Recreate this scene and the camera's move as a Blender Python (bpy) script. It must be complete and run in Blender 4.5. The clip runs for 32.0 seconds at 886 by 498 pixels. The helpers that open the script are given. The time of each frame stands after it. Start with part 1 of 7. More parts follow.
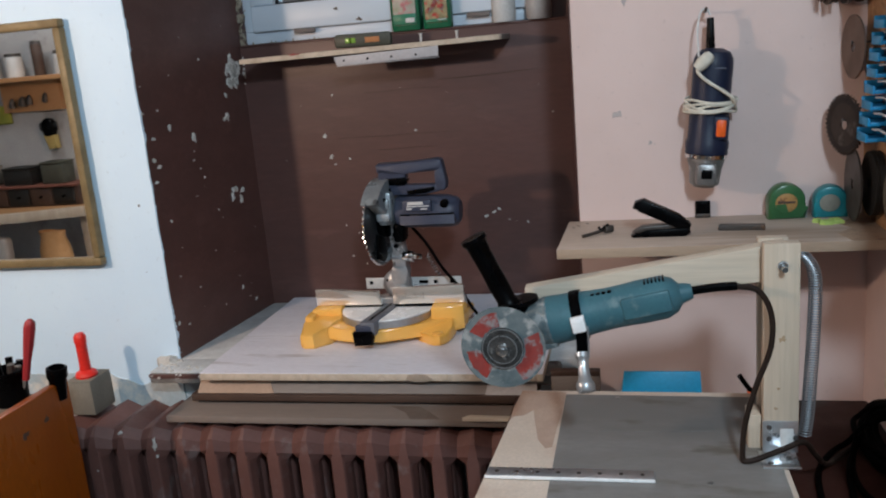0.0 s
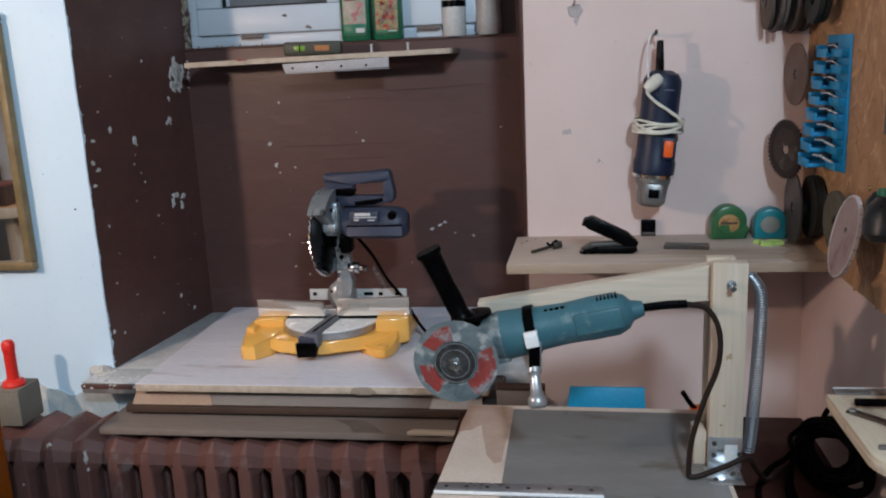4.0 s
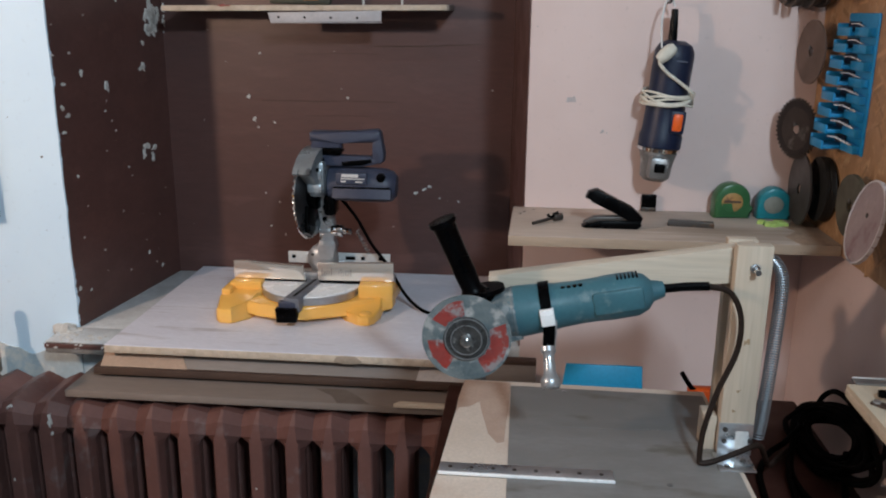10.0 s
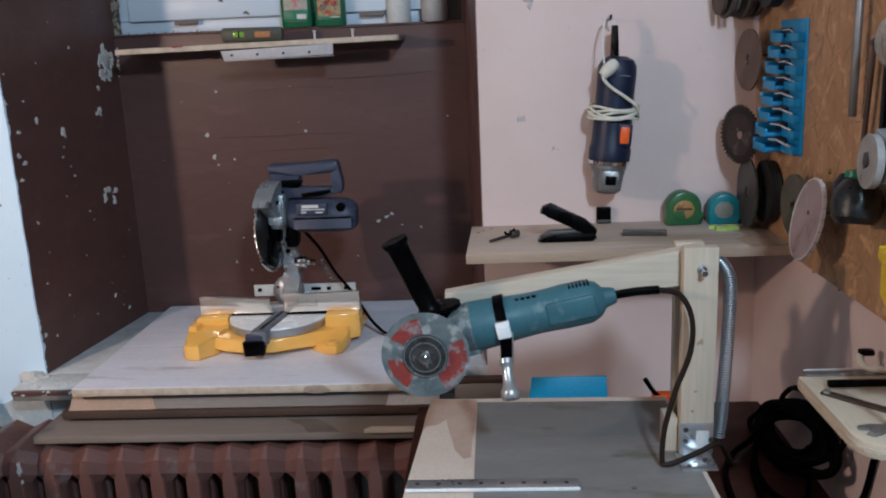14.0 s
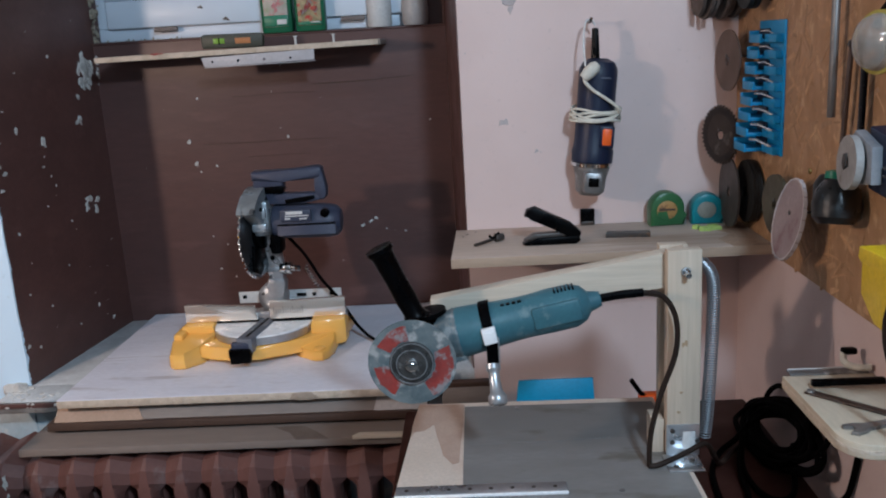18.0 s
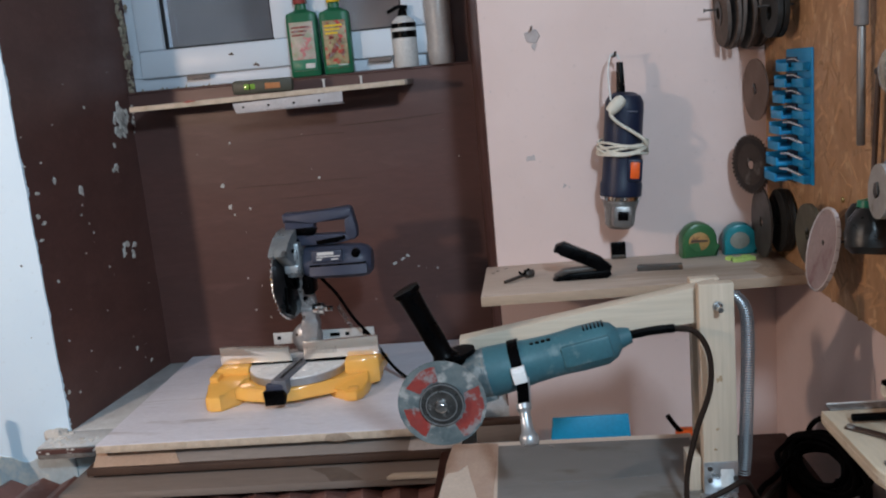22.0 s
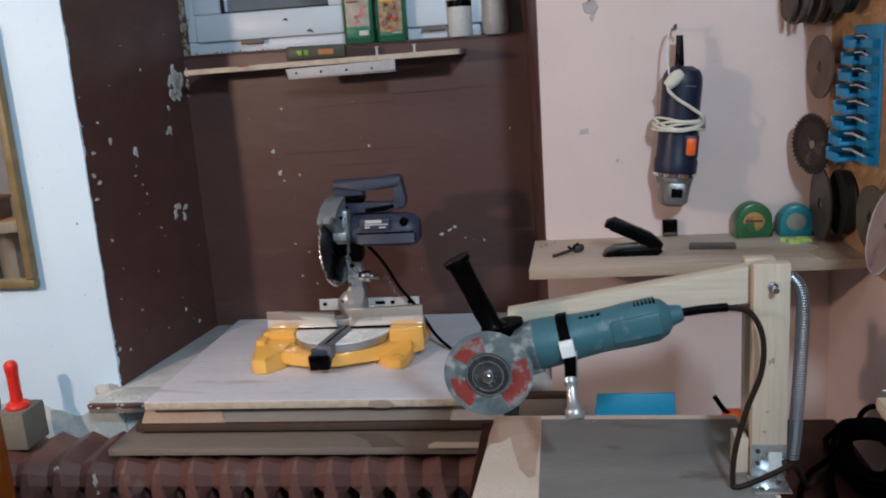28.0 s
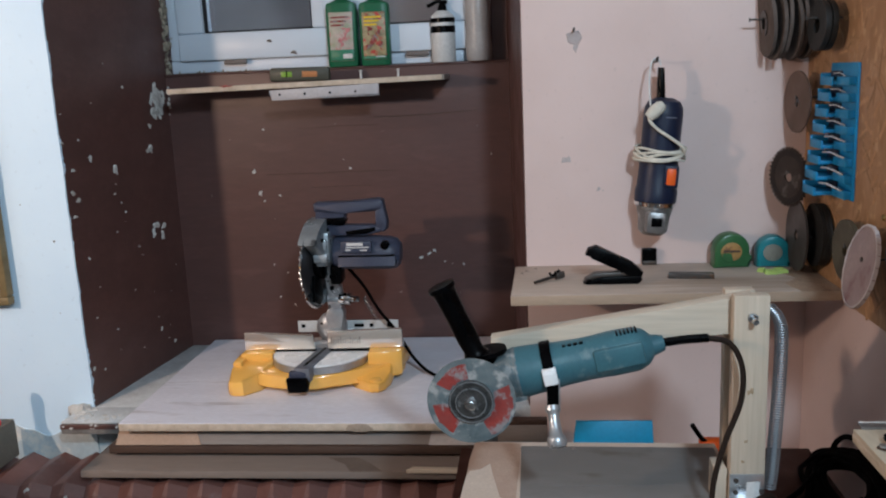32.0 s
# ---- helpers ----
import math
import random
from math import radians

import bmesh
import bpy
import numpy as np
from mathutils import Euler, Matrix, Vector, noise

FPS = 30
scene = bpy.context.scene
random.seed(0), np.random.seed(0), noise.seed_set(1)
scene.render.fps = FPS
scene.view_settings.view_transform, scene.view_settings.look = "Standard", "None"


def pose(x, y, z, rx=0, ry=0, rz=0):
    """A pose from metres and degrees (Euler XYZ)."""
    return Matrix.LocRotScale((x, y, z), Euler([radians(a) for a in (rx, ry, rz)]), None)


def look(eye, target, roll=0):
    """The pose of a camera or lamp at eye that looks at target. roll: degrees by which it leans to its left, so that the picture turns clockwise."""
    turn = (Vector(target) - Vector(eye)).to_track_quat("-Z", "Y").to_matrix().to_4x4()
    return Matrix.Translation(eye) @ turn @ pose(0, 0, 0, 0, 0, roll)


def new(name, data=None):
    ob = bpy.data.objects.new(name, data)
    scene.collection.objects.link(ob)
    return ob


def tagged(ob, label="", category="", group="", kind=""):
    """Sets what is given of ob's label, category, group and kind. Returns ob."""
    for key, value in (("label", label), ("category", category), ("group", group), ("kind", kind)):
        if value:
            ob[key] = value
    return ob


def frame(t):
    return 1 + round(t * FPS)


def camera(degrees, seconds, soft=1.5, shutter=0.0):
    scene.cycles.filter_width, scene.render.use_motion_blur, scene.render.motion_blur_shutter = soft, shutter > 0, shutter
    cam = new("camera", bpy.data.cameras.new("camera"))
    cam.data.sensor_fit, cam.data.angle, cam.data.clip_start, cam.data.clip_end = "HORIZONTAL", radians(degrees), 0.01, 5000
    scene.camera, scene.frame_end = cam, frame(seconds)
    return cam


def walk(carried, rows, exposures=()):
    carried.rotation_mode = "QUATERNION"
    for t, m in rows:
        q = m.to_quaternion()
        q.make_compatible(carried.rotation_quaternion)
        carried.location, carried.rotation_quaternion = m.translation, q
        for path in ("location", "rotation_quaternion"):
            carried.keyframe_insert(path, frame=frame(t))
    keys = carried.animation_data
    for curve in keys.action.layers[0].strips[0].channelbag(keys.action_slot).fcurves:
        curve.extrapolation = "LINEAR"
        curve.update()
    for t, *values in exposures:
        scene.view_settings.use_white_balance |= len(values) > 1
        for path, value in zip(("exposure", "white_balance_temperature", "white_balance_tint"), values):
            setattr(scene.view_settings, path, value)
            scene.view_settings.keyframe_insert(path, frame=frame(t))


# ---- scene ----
# ---- camera ----
cam = camera(54.7, 32.0, soft=2.0, shutter=0.5)
PATH = [
    (0, look((0.0900, -1.5362, 1.3537), (-0.2467, -0.1162, 1.0070), -4.96)),
    (0.5, look((0.0867, -1.5338, 1.3581), (-0.2136, -0.1045, 1.0163), -5.19)),
    (1, look((0.0843, -1.5338, 1.3650), (-0.1718, -0.0917, 1.0416), -4.31)),
    (1.5, look((0.0887, -1.5420, 1.3571), (-0.1422, -0.1008, 1.0109), -4.24)),
    (2, look((0.0785, -1.5400, 1.3515), (-0.1448, -0.0983, 1.0030), -4.07)),
    (2.5, look((0.0613, -1.5310, 1.3550), (-0.1751, -0.0957, 0.9891), -3.27)),
    (4.5, look((0.0631, -1.5348, 1.3537), (-0.1506, -0.0866, 1.0268), -2.30)),
    (5, look((0.0724, -1.5251, 1.3586), (-0.1105, -0.0756, 1.0188), -1.73)),
    (5.5, look((0.0605, -1.5065, 1.3495), (-0.0947, -0.0695, 0.9482), 0.86)),
    (6, look((0.0657, -1.5123, 1.3465), (-0.1831, -0.1116, 0.8708), -2.71)),
    (6.5, look((0.0795, -1.5191, 1.3526), (-0.2427, -0.1203, 0.9174), -3.62)),
    (7, look((0.0585, -1.5442, 1.3782), (-0.1915, -0.1230, 0.9685), -2.89)),
    (7.5, look((0.0272, -1.5183, 1.3647), (-0.1160, -0.0679, 1.0097), -3.43)),
    (8, look((-0.0071, -1.5014, 1.3550), (-0.1180, -0.0552, 0.9725), -1.70)),
    (8.5, look((-0.0200, -1.4932, 1.3539), (-0.2705, -0.0630, 0.9773), -1.33)),
    (9, look((-0.0191, -1.4929, 1.3558), (-0.1928, -0.0532, 0.9722), -2.12)),
    (9.5, look((-0.0237, -1.4829, 1.3563), (-0.2373, -0.0520, 0.9601), -1.04)),
    (10, look((-0.0262, -1.4837, 1.3513), (-0.1548, -0.0436, 0.9517), 0.57)),
    (10.5, look((-0.0207, -1.4836, 1.3551), (-0.1666, -0.0451, 0.9557), -0.81)),
    (11, look((-0.0175, -1.4853, 1.3526), (-0.1464, -0.0415, 0.9668), -0.69)),
    (11.5, look((-0.0083, -1.4851, 1.3568), (-0.1286, -0.0384, 0.9790), -1.60)),
    (12, look((-0.0042, -1.4930, 1.3611), (-0.1040, -0.0436, 0.9877), -2.14)),
    (12.5, look((-0.0062, -1.4897, 1.3611), (-0.0638, -0.0372, 0.9910), -1.57)),
    (13, look((-0.0084, -1.4879, 1.3547), (-0.0913, -0.0420, 0.9642), -2.57)),
    (13.5, look((0.0069, -1.5031, 1.3404), (-0.0869, -0.0464, 0.9949), -2.58)),
    (15.5, look((-0.0049, -1.5005, 1.3466), (-0.0806, -0.0480, 0.9803), -2.12)),
    (16, look((-0.0060, -1.4990, 1.3468), (-0.1221, -0.0496, 0.9784), -3.47)),
    (16.5, look((0.0032, -1.5032, 1.3477), (-0.1232, -0.0443, 1.0227), -2.73)),
    (17, look((0.0078, -1.5049, 1.3552), (-0.0935, -0.0427, 1.0361), -3.47)),
    (17.5, look((0.0104, -1.4971, 1.3550), (-0.0601, -0.0364, 1.0212), -3.80)),
    (18, look((0.0068, -1.5016, 1.3509), (-0.0587, -0.0447, 0.9999), -3.30)),
    (18.5, look((0.0068, -1.5037, 1.3464), (-0.1014, -0.0459, 1.0098), -2.59)),
    (19, look((0.0000, -1.5000, 1.3500), (-0.1096, -0.0425, 1.0129), -2.67)),
    (19.5, look((0.0011, -1.5024, 1.3537), (-0.1317, -0.0417, 1.0391), -3.49)),
    (20, look((0.0098, -1.5063, 1.3519), (-0.1369, -0.0449, 1.0476), -4.71)),
    (20.5, look((0.0103, -1.5059, 1.3601), (-0.1222, -0.0477, 1.0344), -5.36)),
    (21, look((0.0176, -1.5057, 1.3560), (-0.0927, -0.0393, 1.0602), -5.29)),
    (21.5, look((0.0218, -1.5028, 1.3554), (-0.0987, -0.0344, 1.0737), -5.13)),
    (22, look((0.0207, -1.4988, 1.3588), (-0.1072, -0.0328, 1.0680), -5.26)),
    (22.5, look((0.0238, -1.5062, 1.3586), (-0.1000, -0.0468, 1.0349), -5.48)),
    (23, look((0.0268, -1.5068, 1.3569), (-0.1457, -0.0516, 1.0363), -5.87)),
    (23.5, look((0.0186, -1.5137, 1.3577), (-0.1632, -0.0572, 1.0483), -5.47)),
    (24, look((0.0203, -1.5157, 1.3562), (-0.1823, -0.0628, 1.0434), -5.28)),
    (24.5, look((0.0194, -1.5186, 1.3603), (-0.1635, -0.0586, 1.0690), -5.39)),
    (25, look((0.0159, -1.5102, 1.3667), (-0.1652, -0.0512, 1.0692), -5.18)),
    (25.5, look((0.0223, -1.5115, 1.3628), (-0.1113, -0.0464, 1.0699), -5.23)),
    (27.5, look((0.0210, -1.5072, 1.3614), (-0.1713, -0.0505, 1.0600), -4.91)),
    (28, look((0.0090, -1.4963, 1.3532), (-0.1943, -0.0471, 1.0240), -3.94)),
    (28.5, look((0.0019, -1.4939, 1.3663), (-0.1925, -0.0427, 1.0405), -5.21)),
    (29, look((0.0117, -1.4908, 1.3597), (-0.1892, -0.0384, 1.0432), -4.82)),
    (29.5, look((0.0156, -1.4984, 1.3639), (-0.1553, -0.0392, 1.0613), -4.71)),
    (30, look((0.0113, -1.5027, 1.3611), (-0.1351, -0.0387, 1.0696), -4.28)),
    (30.5, look((0.0087, -1.5059, 1.3630), (-0.1194, -0.0424, 1.0601), -3.97)),
    (31, look((0.0118, -1.5056, 1.3591), (-0.1396, -0.0435, 1.0604), -4.33)),
    (31.5, look((0.0095, -1.5040, 1.3623), (-0.1440, -0.0458, 1.0462), -3.68)),
    (32, look((-0.0052, -1.5012, 1.3630), (-0.1603, -0.0393, 1.0653), -2.54)),
]
walk(cam, PATH, [(0.0, 0.07, 6650, 10), (5.0, 0.08, 6350, 10), (9.0, 0.10, 6620, 10), (12.0, 0.06, 6350, 10), (13.0, 0.06, 6150, 10), (16.0, 0.06, 6180, 10), (18.0, 0.05, 6000, 10), (20.0, 0.08, 6350, 10), (25.0, 0.10, 6400, 10), (28.0, 0.10, 6450, 10), (32.0, 0.09, 6450, 10)])

# ---- light ----
world = bpy.data.worlds.new("dusk")
scene.world = world
world.use_nodes = True
world.node_tree.nodes["Background"].inputs[0].default_value = (0.60, 0.66, 0.80, 1)
world.node_tree.nodes["Background"].inputs[1].default_value = 0.9


def lamp(name, place, watts, colour, radius):
    data = bpy.data.lights.new(name, "POINT")
    data.energy, data.color, data.shadow_soft_size = watts, colour, radius
    ob = new(name, data)
    ob.location = place
    return ob


lamp("bench_lamp_light", (-1.30, -1.10, 1.53), 32, (1.0, 0.73, 0.57), 0.03)
lamp("room_lamp_light", (0.45, -2.05, 2.12), 95, (0.63, 0.83, 1.0), 0.09)
# Added fill with no seen lamp, brightens the far side in the mirror.
lamp("far_side_fill", (-2.5, -1.55, 2.3), 22, (0.90, 0.95, 1.0), 0.20)
scene.view_settings.exposure = 0.0


# ---- materials ----
def mat(name, c1, c2=None, scale=12.0, rough=0.5, metal=0.0, bump=0.15, grain=180.0, stretch=(1, 1, 1), stain=None,
        stain_scale=3.0, stain_at=0.58, vary=0.0, rough_var=0.12, coat=0.0, soft=0.2, spec=0.35, coat_rough=0.15, scatter=False):
    """Two scales of variation, an optional stain and fine relief."""
    m = bpy.data.materials.new(name)
    m.use_nodes = True
    nt = m.node_tree
    n, li = nt.nodes, nt.links
    b = n["Principled BSDF"]
    b.inputs["Metallic"].default_value = metal
    b.inputs["Specular IOR Level"].default_value = spec
    b.inputs["Coat Weight"].default_value = coat
    b.inputs["Coat Roughness"].default_value = coat_rough
    c2 = c2 or tuple(v * 0.78 for v in c1)
    tc, mp = n.new("ShaderNodeTexCoord"), n.new("ShaderNodeMapping")
    mp.inputs["Scale"].default_value = stretch
    li.new(tc.outputs["Object"], mp.inputs["Vector"])
    if scatter:
        own, far = n.new("ShaderNodeObjectInfo"), n.new("ShaderNodeVectorMath")
        far.operation = "SCALE"
        far.inputs[0].default_value = (7.0, 11.0, 5.0)
        li.new(own.outputs["Random"], far.inputs["Scale"])
        li.new(far.outputs["Vector"], mp.inputs["Location"])

    def noise_tex(s, d=4.0, r=0.55):
        t = n.new("ShaderNodeTexNoise")
        t.inputs["Scale"].default_value, t.inputs["Detail"].default_value, t.inputs["Roughness"].default_value = s, d, r
        li.new(mp.outputs["Vector"], t.inputs["Vector"])
        return t

    def ramp(src, lo, hi):
        r = n.new("ShaderNodeMapRange")
        r.inputs["From Min"].default_value, r.inputs["From Max"].default_value = lo, hi
        li.new(src, r.inputs["Value"])
        return r.outputs["Result"]

    def mix(f, a, c):
        x = n.new("ShaderNodeMix")
        x.data_type = "RGBA"
        for sock, v in ((x.inputs["Factor"], f), (x.inputs["A"], a), (x.inputs["B"], c)):
            if isinstance(v, tuple):
                sock.default_value = (*v, 1)
            elif isinstance(v, float):
                sock.default_value = v
            else:
                li.new(v, sock)
        return x.outputs["Result"]

    big, fine = noise_tex(scale), noise_tex(grain, 3.0, 0.6)
    col = mix(ramp(big.outputs["Fac"], 0.38, 0.64), c1, c2)
    col = mix(ramp(fine.outputs["Fac"], 0.50 - soft, 0.95), col, tuple(v * 0.72 for v in c1))
    if stain:
        st = noise_tex(stain_scale, 5.0, 0.62)
        col = mix(ramp(st.outputs["Fac"], stain_at, stain_at + 0.09), col, stain)
    if vary:
        oi = n.new("ShaderNodeObjectInfo")
        hsv = n.new("ShaderNodeHueSaturation")
        li.new(ramp(oi.outputs["Random"], 0, 1), hsv.inputs["Value"])
        mr = hsv.inputs["Value"].links[0].from_node
        mr.inputs["To Min"].default_value, mr.inputs["To Max"].default_value = 1 - vary, 1 + vary
        li.new(col, hsv.inputs["Color"])
        col = hsv.outputs["Color"]
    li.new(col, b.inputs["Base Color"])
    rr = ramp(big.outputs["Fac"], 0.3, 0.7)
    mr = rr.node
    mr.inputs["To Min"].default_value, mr.inputs["To Max"].default_value = max(0.02, rough - rough_var), min(1, rough + rough_var)
    li.new(rr, b.inputs["Roughness"])
    if bump:
        bp = n.new("ShaderNodeBump")
        bp.inputs["Strength"].default_value, bp.inputs["Distance"].default_value = bump, 0.002
        li.new(fine.outputs["Fac"], bp.inputs["Height"])
        bp2 = n.new("ShaderNodeBump")
        bp2.inputs["Strength"].default_value, bp2.inputs["Distance"].default_value = bump, 0.008
        li.new(big.outputs["Fac"], bp2.inputs["Height"])
        li.new(bp.outputs["Normal"], bp2.inputs["Normal"])
        li.new(bp2.outputs["Normal"], b.inputs["Normal"])
    return m


PINK = mat("pink_paint", (0.67, 0.52, 0.48), (0.63, 0.485, 0.445), 5, 0.62, bump=0.10, grain=90, stain=(0.59, 0.485, 0.455), stain_scale=4, stain_at=0.66, soft=-0.12)
WHITE = mat("pale_blue_whitewash", (0.66, 0.83, 0.96), (0.63, 0.80, 0.94), 6, 0.7, bump=0.12, grain=70, soft=-0.12)
BROWN = mat("brown_gloss_paint", (0.117, 0.055, 0.047), (0.093, 0.044, 0.038), 9, 0.44, bump=0.14, grain=70, stretch=(0.4, 1, 1.5), rough_var=0.08, stain=(0.120, 0.058, 0.050), stain_scale=12, stain_at=0.58, spec=0.5)
BLUEPLASTER = mat("worn_blue_plaster", (0.56, 0.63, 0.66), (0.40, 0.52, 0.58), 12, 0.85, bump=0.35, grain=120, stain=(0.70, 0.69, 0.65), stain_scale=14, stain_at=0.52)
# Unseen room surfaces, kept dark to hold down bounced light.
CEIL = mat("ceiling_grey", (0.34, 0.34, 0.34), rough=0.9, bump=0.1)
FLOOR = mat("grey_concrete_floor", (0.16, 0.15, 0.14), (0.12, 0.11, 0.10), 4, 0.8, bump=0.3)
ROOMWALL = mat("room_wall_paint", (0.21, 0.21, 0.21), (0.18, 0.18, 0.18), 3, 0.8, bump=0.1)
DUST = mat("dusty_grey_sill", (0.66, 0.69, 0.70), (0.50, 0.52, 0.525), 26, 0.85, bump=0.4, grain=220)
CHIPTOP = mat("dusty_chipboard_top", (0.83, 0.83, 0.90), (0.76, 0.75, 0.82), 9, 0.6, bump=0.12, grain=240, stretch=(0.30, 1.8, 1), stain=(0.55, 0.525, 0.55), stain_scale=16, stain_at=0.60)
CHIPEDGE = mat("chipboard_edge", (0.66, 0.55, 0.44), (0.50, 0.41, 0.31), 60, 0.85, bump=0.6, grain=330, stain=(0.40, 0.29, 0.20), stain_scale=16, stain_at=0.62)
RADBOARD = mat("grimy_brown_board", (0.25, 0.20, 0.17), (0.20, 0.155, 0.13), 8, 0.75, bump=0.2, grain=160, stretch=(0.2, 1.5, 1), stain=(0.29, 0.25, 0.225), stain_scale=7, stain_at=0.58)
GREYWOOD = mat("weathered_grey_brown_board", (0.275, 0.235, 0.21), (0.22, 0.185, 0.165), 8, 0.75, bump=0.2, grain=160, stretch=(0.2, 1.5, 1), stain=(0.31, 0.245, 0.20), stain_scale=5, stain_at=0.6)
DARKWOOD = mat("dark_brown_stain_and_shade", (0.085, 0.05, 0.036), (0.06, 0.036, 0.028), 12, 0.6, bump=0.2)
PINE = mat("pine_wood", (0.57, 0.475, 0.372), (0.49, 0.40, 0.305), 45, 0.6, bump=0.12, grain=210, stretch=(1, 1, 0.05), stain=(0.41, 0.31, 0.20), stain_scale=26, stain_at=0.70)
PINEX = mat("pine_wood_lengthwise", (0.60, 0.51, 0.405), (0.52, 0.43, 0.33), 45, 0.6, bump=0.12, grain=210, stretch=(0.05, 1, 1), stain=(0.43, 0.33, 0.22), stain_scale=26, stain_at=0.70)
SHELFWOOD = mat("used_shelf_wood", (0.55, 0.44, 0.365), (0.47, 0.37, 0.30), 6, 0.7, bump=0.15, grain=140, stretch=(0.15, 1.2, 1), stain=(0.30, 0.225, 0.17), stain_scale=6, stain_at=0.57)
PLYPALE = mat("pale_plywood", (0.60, 0.51, 0.39), (0.54, 0.45, 0.335), 7, 0.55, bump=0.08, grain=130, stretch=(1, 0.2, 1), stain=(0.55, 0.40, 0.26), stain_scale=12, stain_at=0.7)
PLATEWOOD = mat("particle_board_stained", (0.68, 0.57, 0.48), (0.61, 0.50, 0.41), 9, 0.65, bump=0.12, grain=260, stain=(0.55, 0.42, 0.34), stain_scale=7, stain_at=0.60)
OSB = mat("osb_strands", (0.47, 0.262, 0.130), (0.37, 0.200, 0.096), 30, 0.6, bump=0.12, grain=90, stretch=(1, 1.0, 0.6), stain=(0.54, 0.335, 0.18), stain_scale=44, stain_at=0.55)
STEEL = mat("dull_sheet_steel", (0.300, 0.290, 0.280), (0.215, 0.205, 0.193), 7, 0.5, 0.30, bump=0.05, grain=140, stretch=(0.5, 1.3, 1), stain=(0.165, 0.150, 0.128), stain_scale=9, stain_at=0.60, rough_var=0.10)
ZINC = mat("zinc_plated_steel", (0.62, 0.64, 0.66), (0.50, 0.52, 0.54), 30, 0.34, 0.9, bump=0.06, grain=200)
ALU = mat("cast_aluminium", (0.60, 0.60, 0.61), (0.50, 0.50, 0.50), 30, 0.38, 0.85, bump=0.10, grain=220)
CHROME = mat("bright_chrome", (0.86, 0.86, 0.86), rough=0.10, metal=1.0, bump=0.0, rough_var=0.05)
SATIN = mat("turned_silver_plate", (0.92, 0.92, 0.91), (0.88, 0.88, 0.88), 20, 0.26, 0.10, soft=-0.3, spec=0.6, bump=0.04)
DARKSTEEL = mat("dark_oiled_steel", (0.11, 0.098, 0.09), (0.075, 0.066, 0.06), 30, 0.45, 0.7, bump=0.12, stain=(0.14, 0.085, 0.055), stain_scale=40, stain_at=0.58)
BLACK = mat("black_plastic", (0.0012, 0.0012, 0.0015), (0.0022, 0.0022, 0.0026), 30, 0.30, bump=0.03, grain=300, spec=0.06)
RUBBER = mat("black_rubber_cable", (0.0012, 0.0011, 0.0011), (0.0022, 0.0018, 0.0018), 40, 0.7, bump=0.06, spec=0.03)
TEAL = mat("teal_tool_plastic", (0.050, 0.145, 0.175), (0.040, 0.115, 0.145), 16, 0.45, bump=0.08, grain=260, stain=(0.125, 0.195, 0.21), stain_scale=26, stain_at=0.61)
NAVY = mat("navy_tool_plastic", (0.008, 0.014, 0.038), (0.012, 0.019, 0.043), 25, 0.45, bump=0.1, grain=260)
SLATE = mat("slate_blue_tool_plastic", (0.048, 0.056, 0.09), (0.062, 0.070, 0.105), 22, 0.42, bump=0.08, grain=260)
YELLOW = mat("yellow_enamel", (0.96, 0.53, 0.13), (0.94, 0.48, 0.10), 12, 0.14, bump=0.03, soft=-0.2, rough_var=0.08, spec=0.6, stain=(0.72, 0.33, 0.04), stain_scale=18, stain_at=0.68)
ORANGE = mat("orange_plastic", (0.85, 0.13, 0.02), (0.78, 0.11, 0.02), 20, 0.4, bump=0.05)
RED = mat("red_plastic", (0.80, 0.035, 0.025), (0.74, 0.03, 0.02), 20, 0.35, bump=0.05)
DISCRED = mat("faded_red_print", (0.30, 0.042, 0.034), (0.21, 0.05, 0.045), 50, 0.6, stain=(0.24, 0.21, 0.21), stain_scale=55, stain_at=0.50)
DISCGREY = mat("worn_grey_disc", (0.175, 0.205, 0.21), (0.06, 0.092, 0.105), 38, 0.45, bump=0.3, grain=260, stain=(0.33, 0.335, 0.325), stain_scale=34, stain_at=0.54)
BLUE = mat("bright_blue_plastic", (0.012, 0.26, 0.52), (0.012, 0.22, 0.46), 25, 0.42, bump=0.06)
CYAN = mat("turquoise_plastic", (0.012, 0.21, 0.25), (0.012, 0.17, 0.21), 25, 0.4, bump=0.06)
GREEN = mat("bottle_green_plastic", (0.012, 0.14, 0.065), (0.012, 0.11, 0.05), 25, 0.35, bump=0.05)
DKGREEN = mat("tape_green_plastic", (0.035, 0.125, 0.045), (0.02, 0.09, 0.035), 25, 0.4, bump=0.06)
LIME = mat("lime_green_chalk", (0.42, 0.58, 0.16), (0.36, 0.50, 0.14), 40, 0.8, bump=0.4)
CREAM = mat("cream_cord", (0.70, 0.66, 0.56), (0.58, 0.54, 0.46), 60, 0.6, bump=0.1)
PVC = mat("white_window_plastic", (0.66, 0.73, 0.80), (0.62, 0.69, 0.77), 5, 0.35, bump=0.03, soft=-0.25, stain=(0.58, 0.62, 0.66), stain_scale=9, stain_at=0.68)
GASKET = mat("black_gasket", (0.015, 0.015, 0.016), rough=0.6)
OFFWHITE = mat("off_white_plastic", (0.68, 0.67, 0.65), (0.60, 0.59, 0.57), 15, 0.45, bump=0.04)
CLOUDY = mat("cloudy_bottle_plastic", (0.42, 0.39, 0.37), (0.35, 0.33, 0.32), 12, 0.4, bump=0.05)
GOLD = mat("aged_gold_frame", (0.24, 0.175, 0.085), (0.17, 0.12, 0.055), 25, 0.5, 0.05, bump=0.2, grain=160)
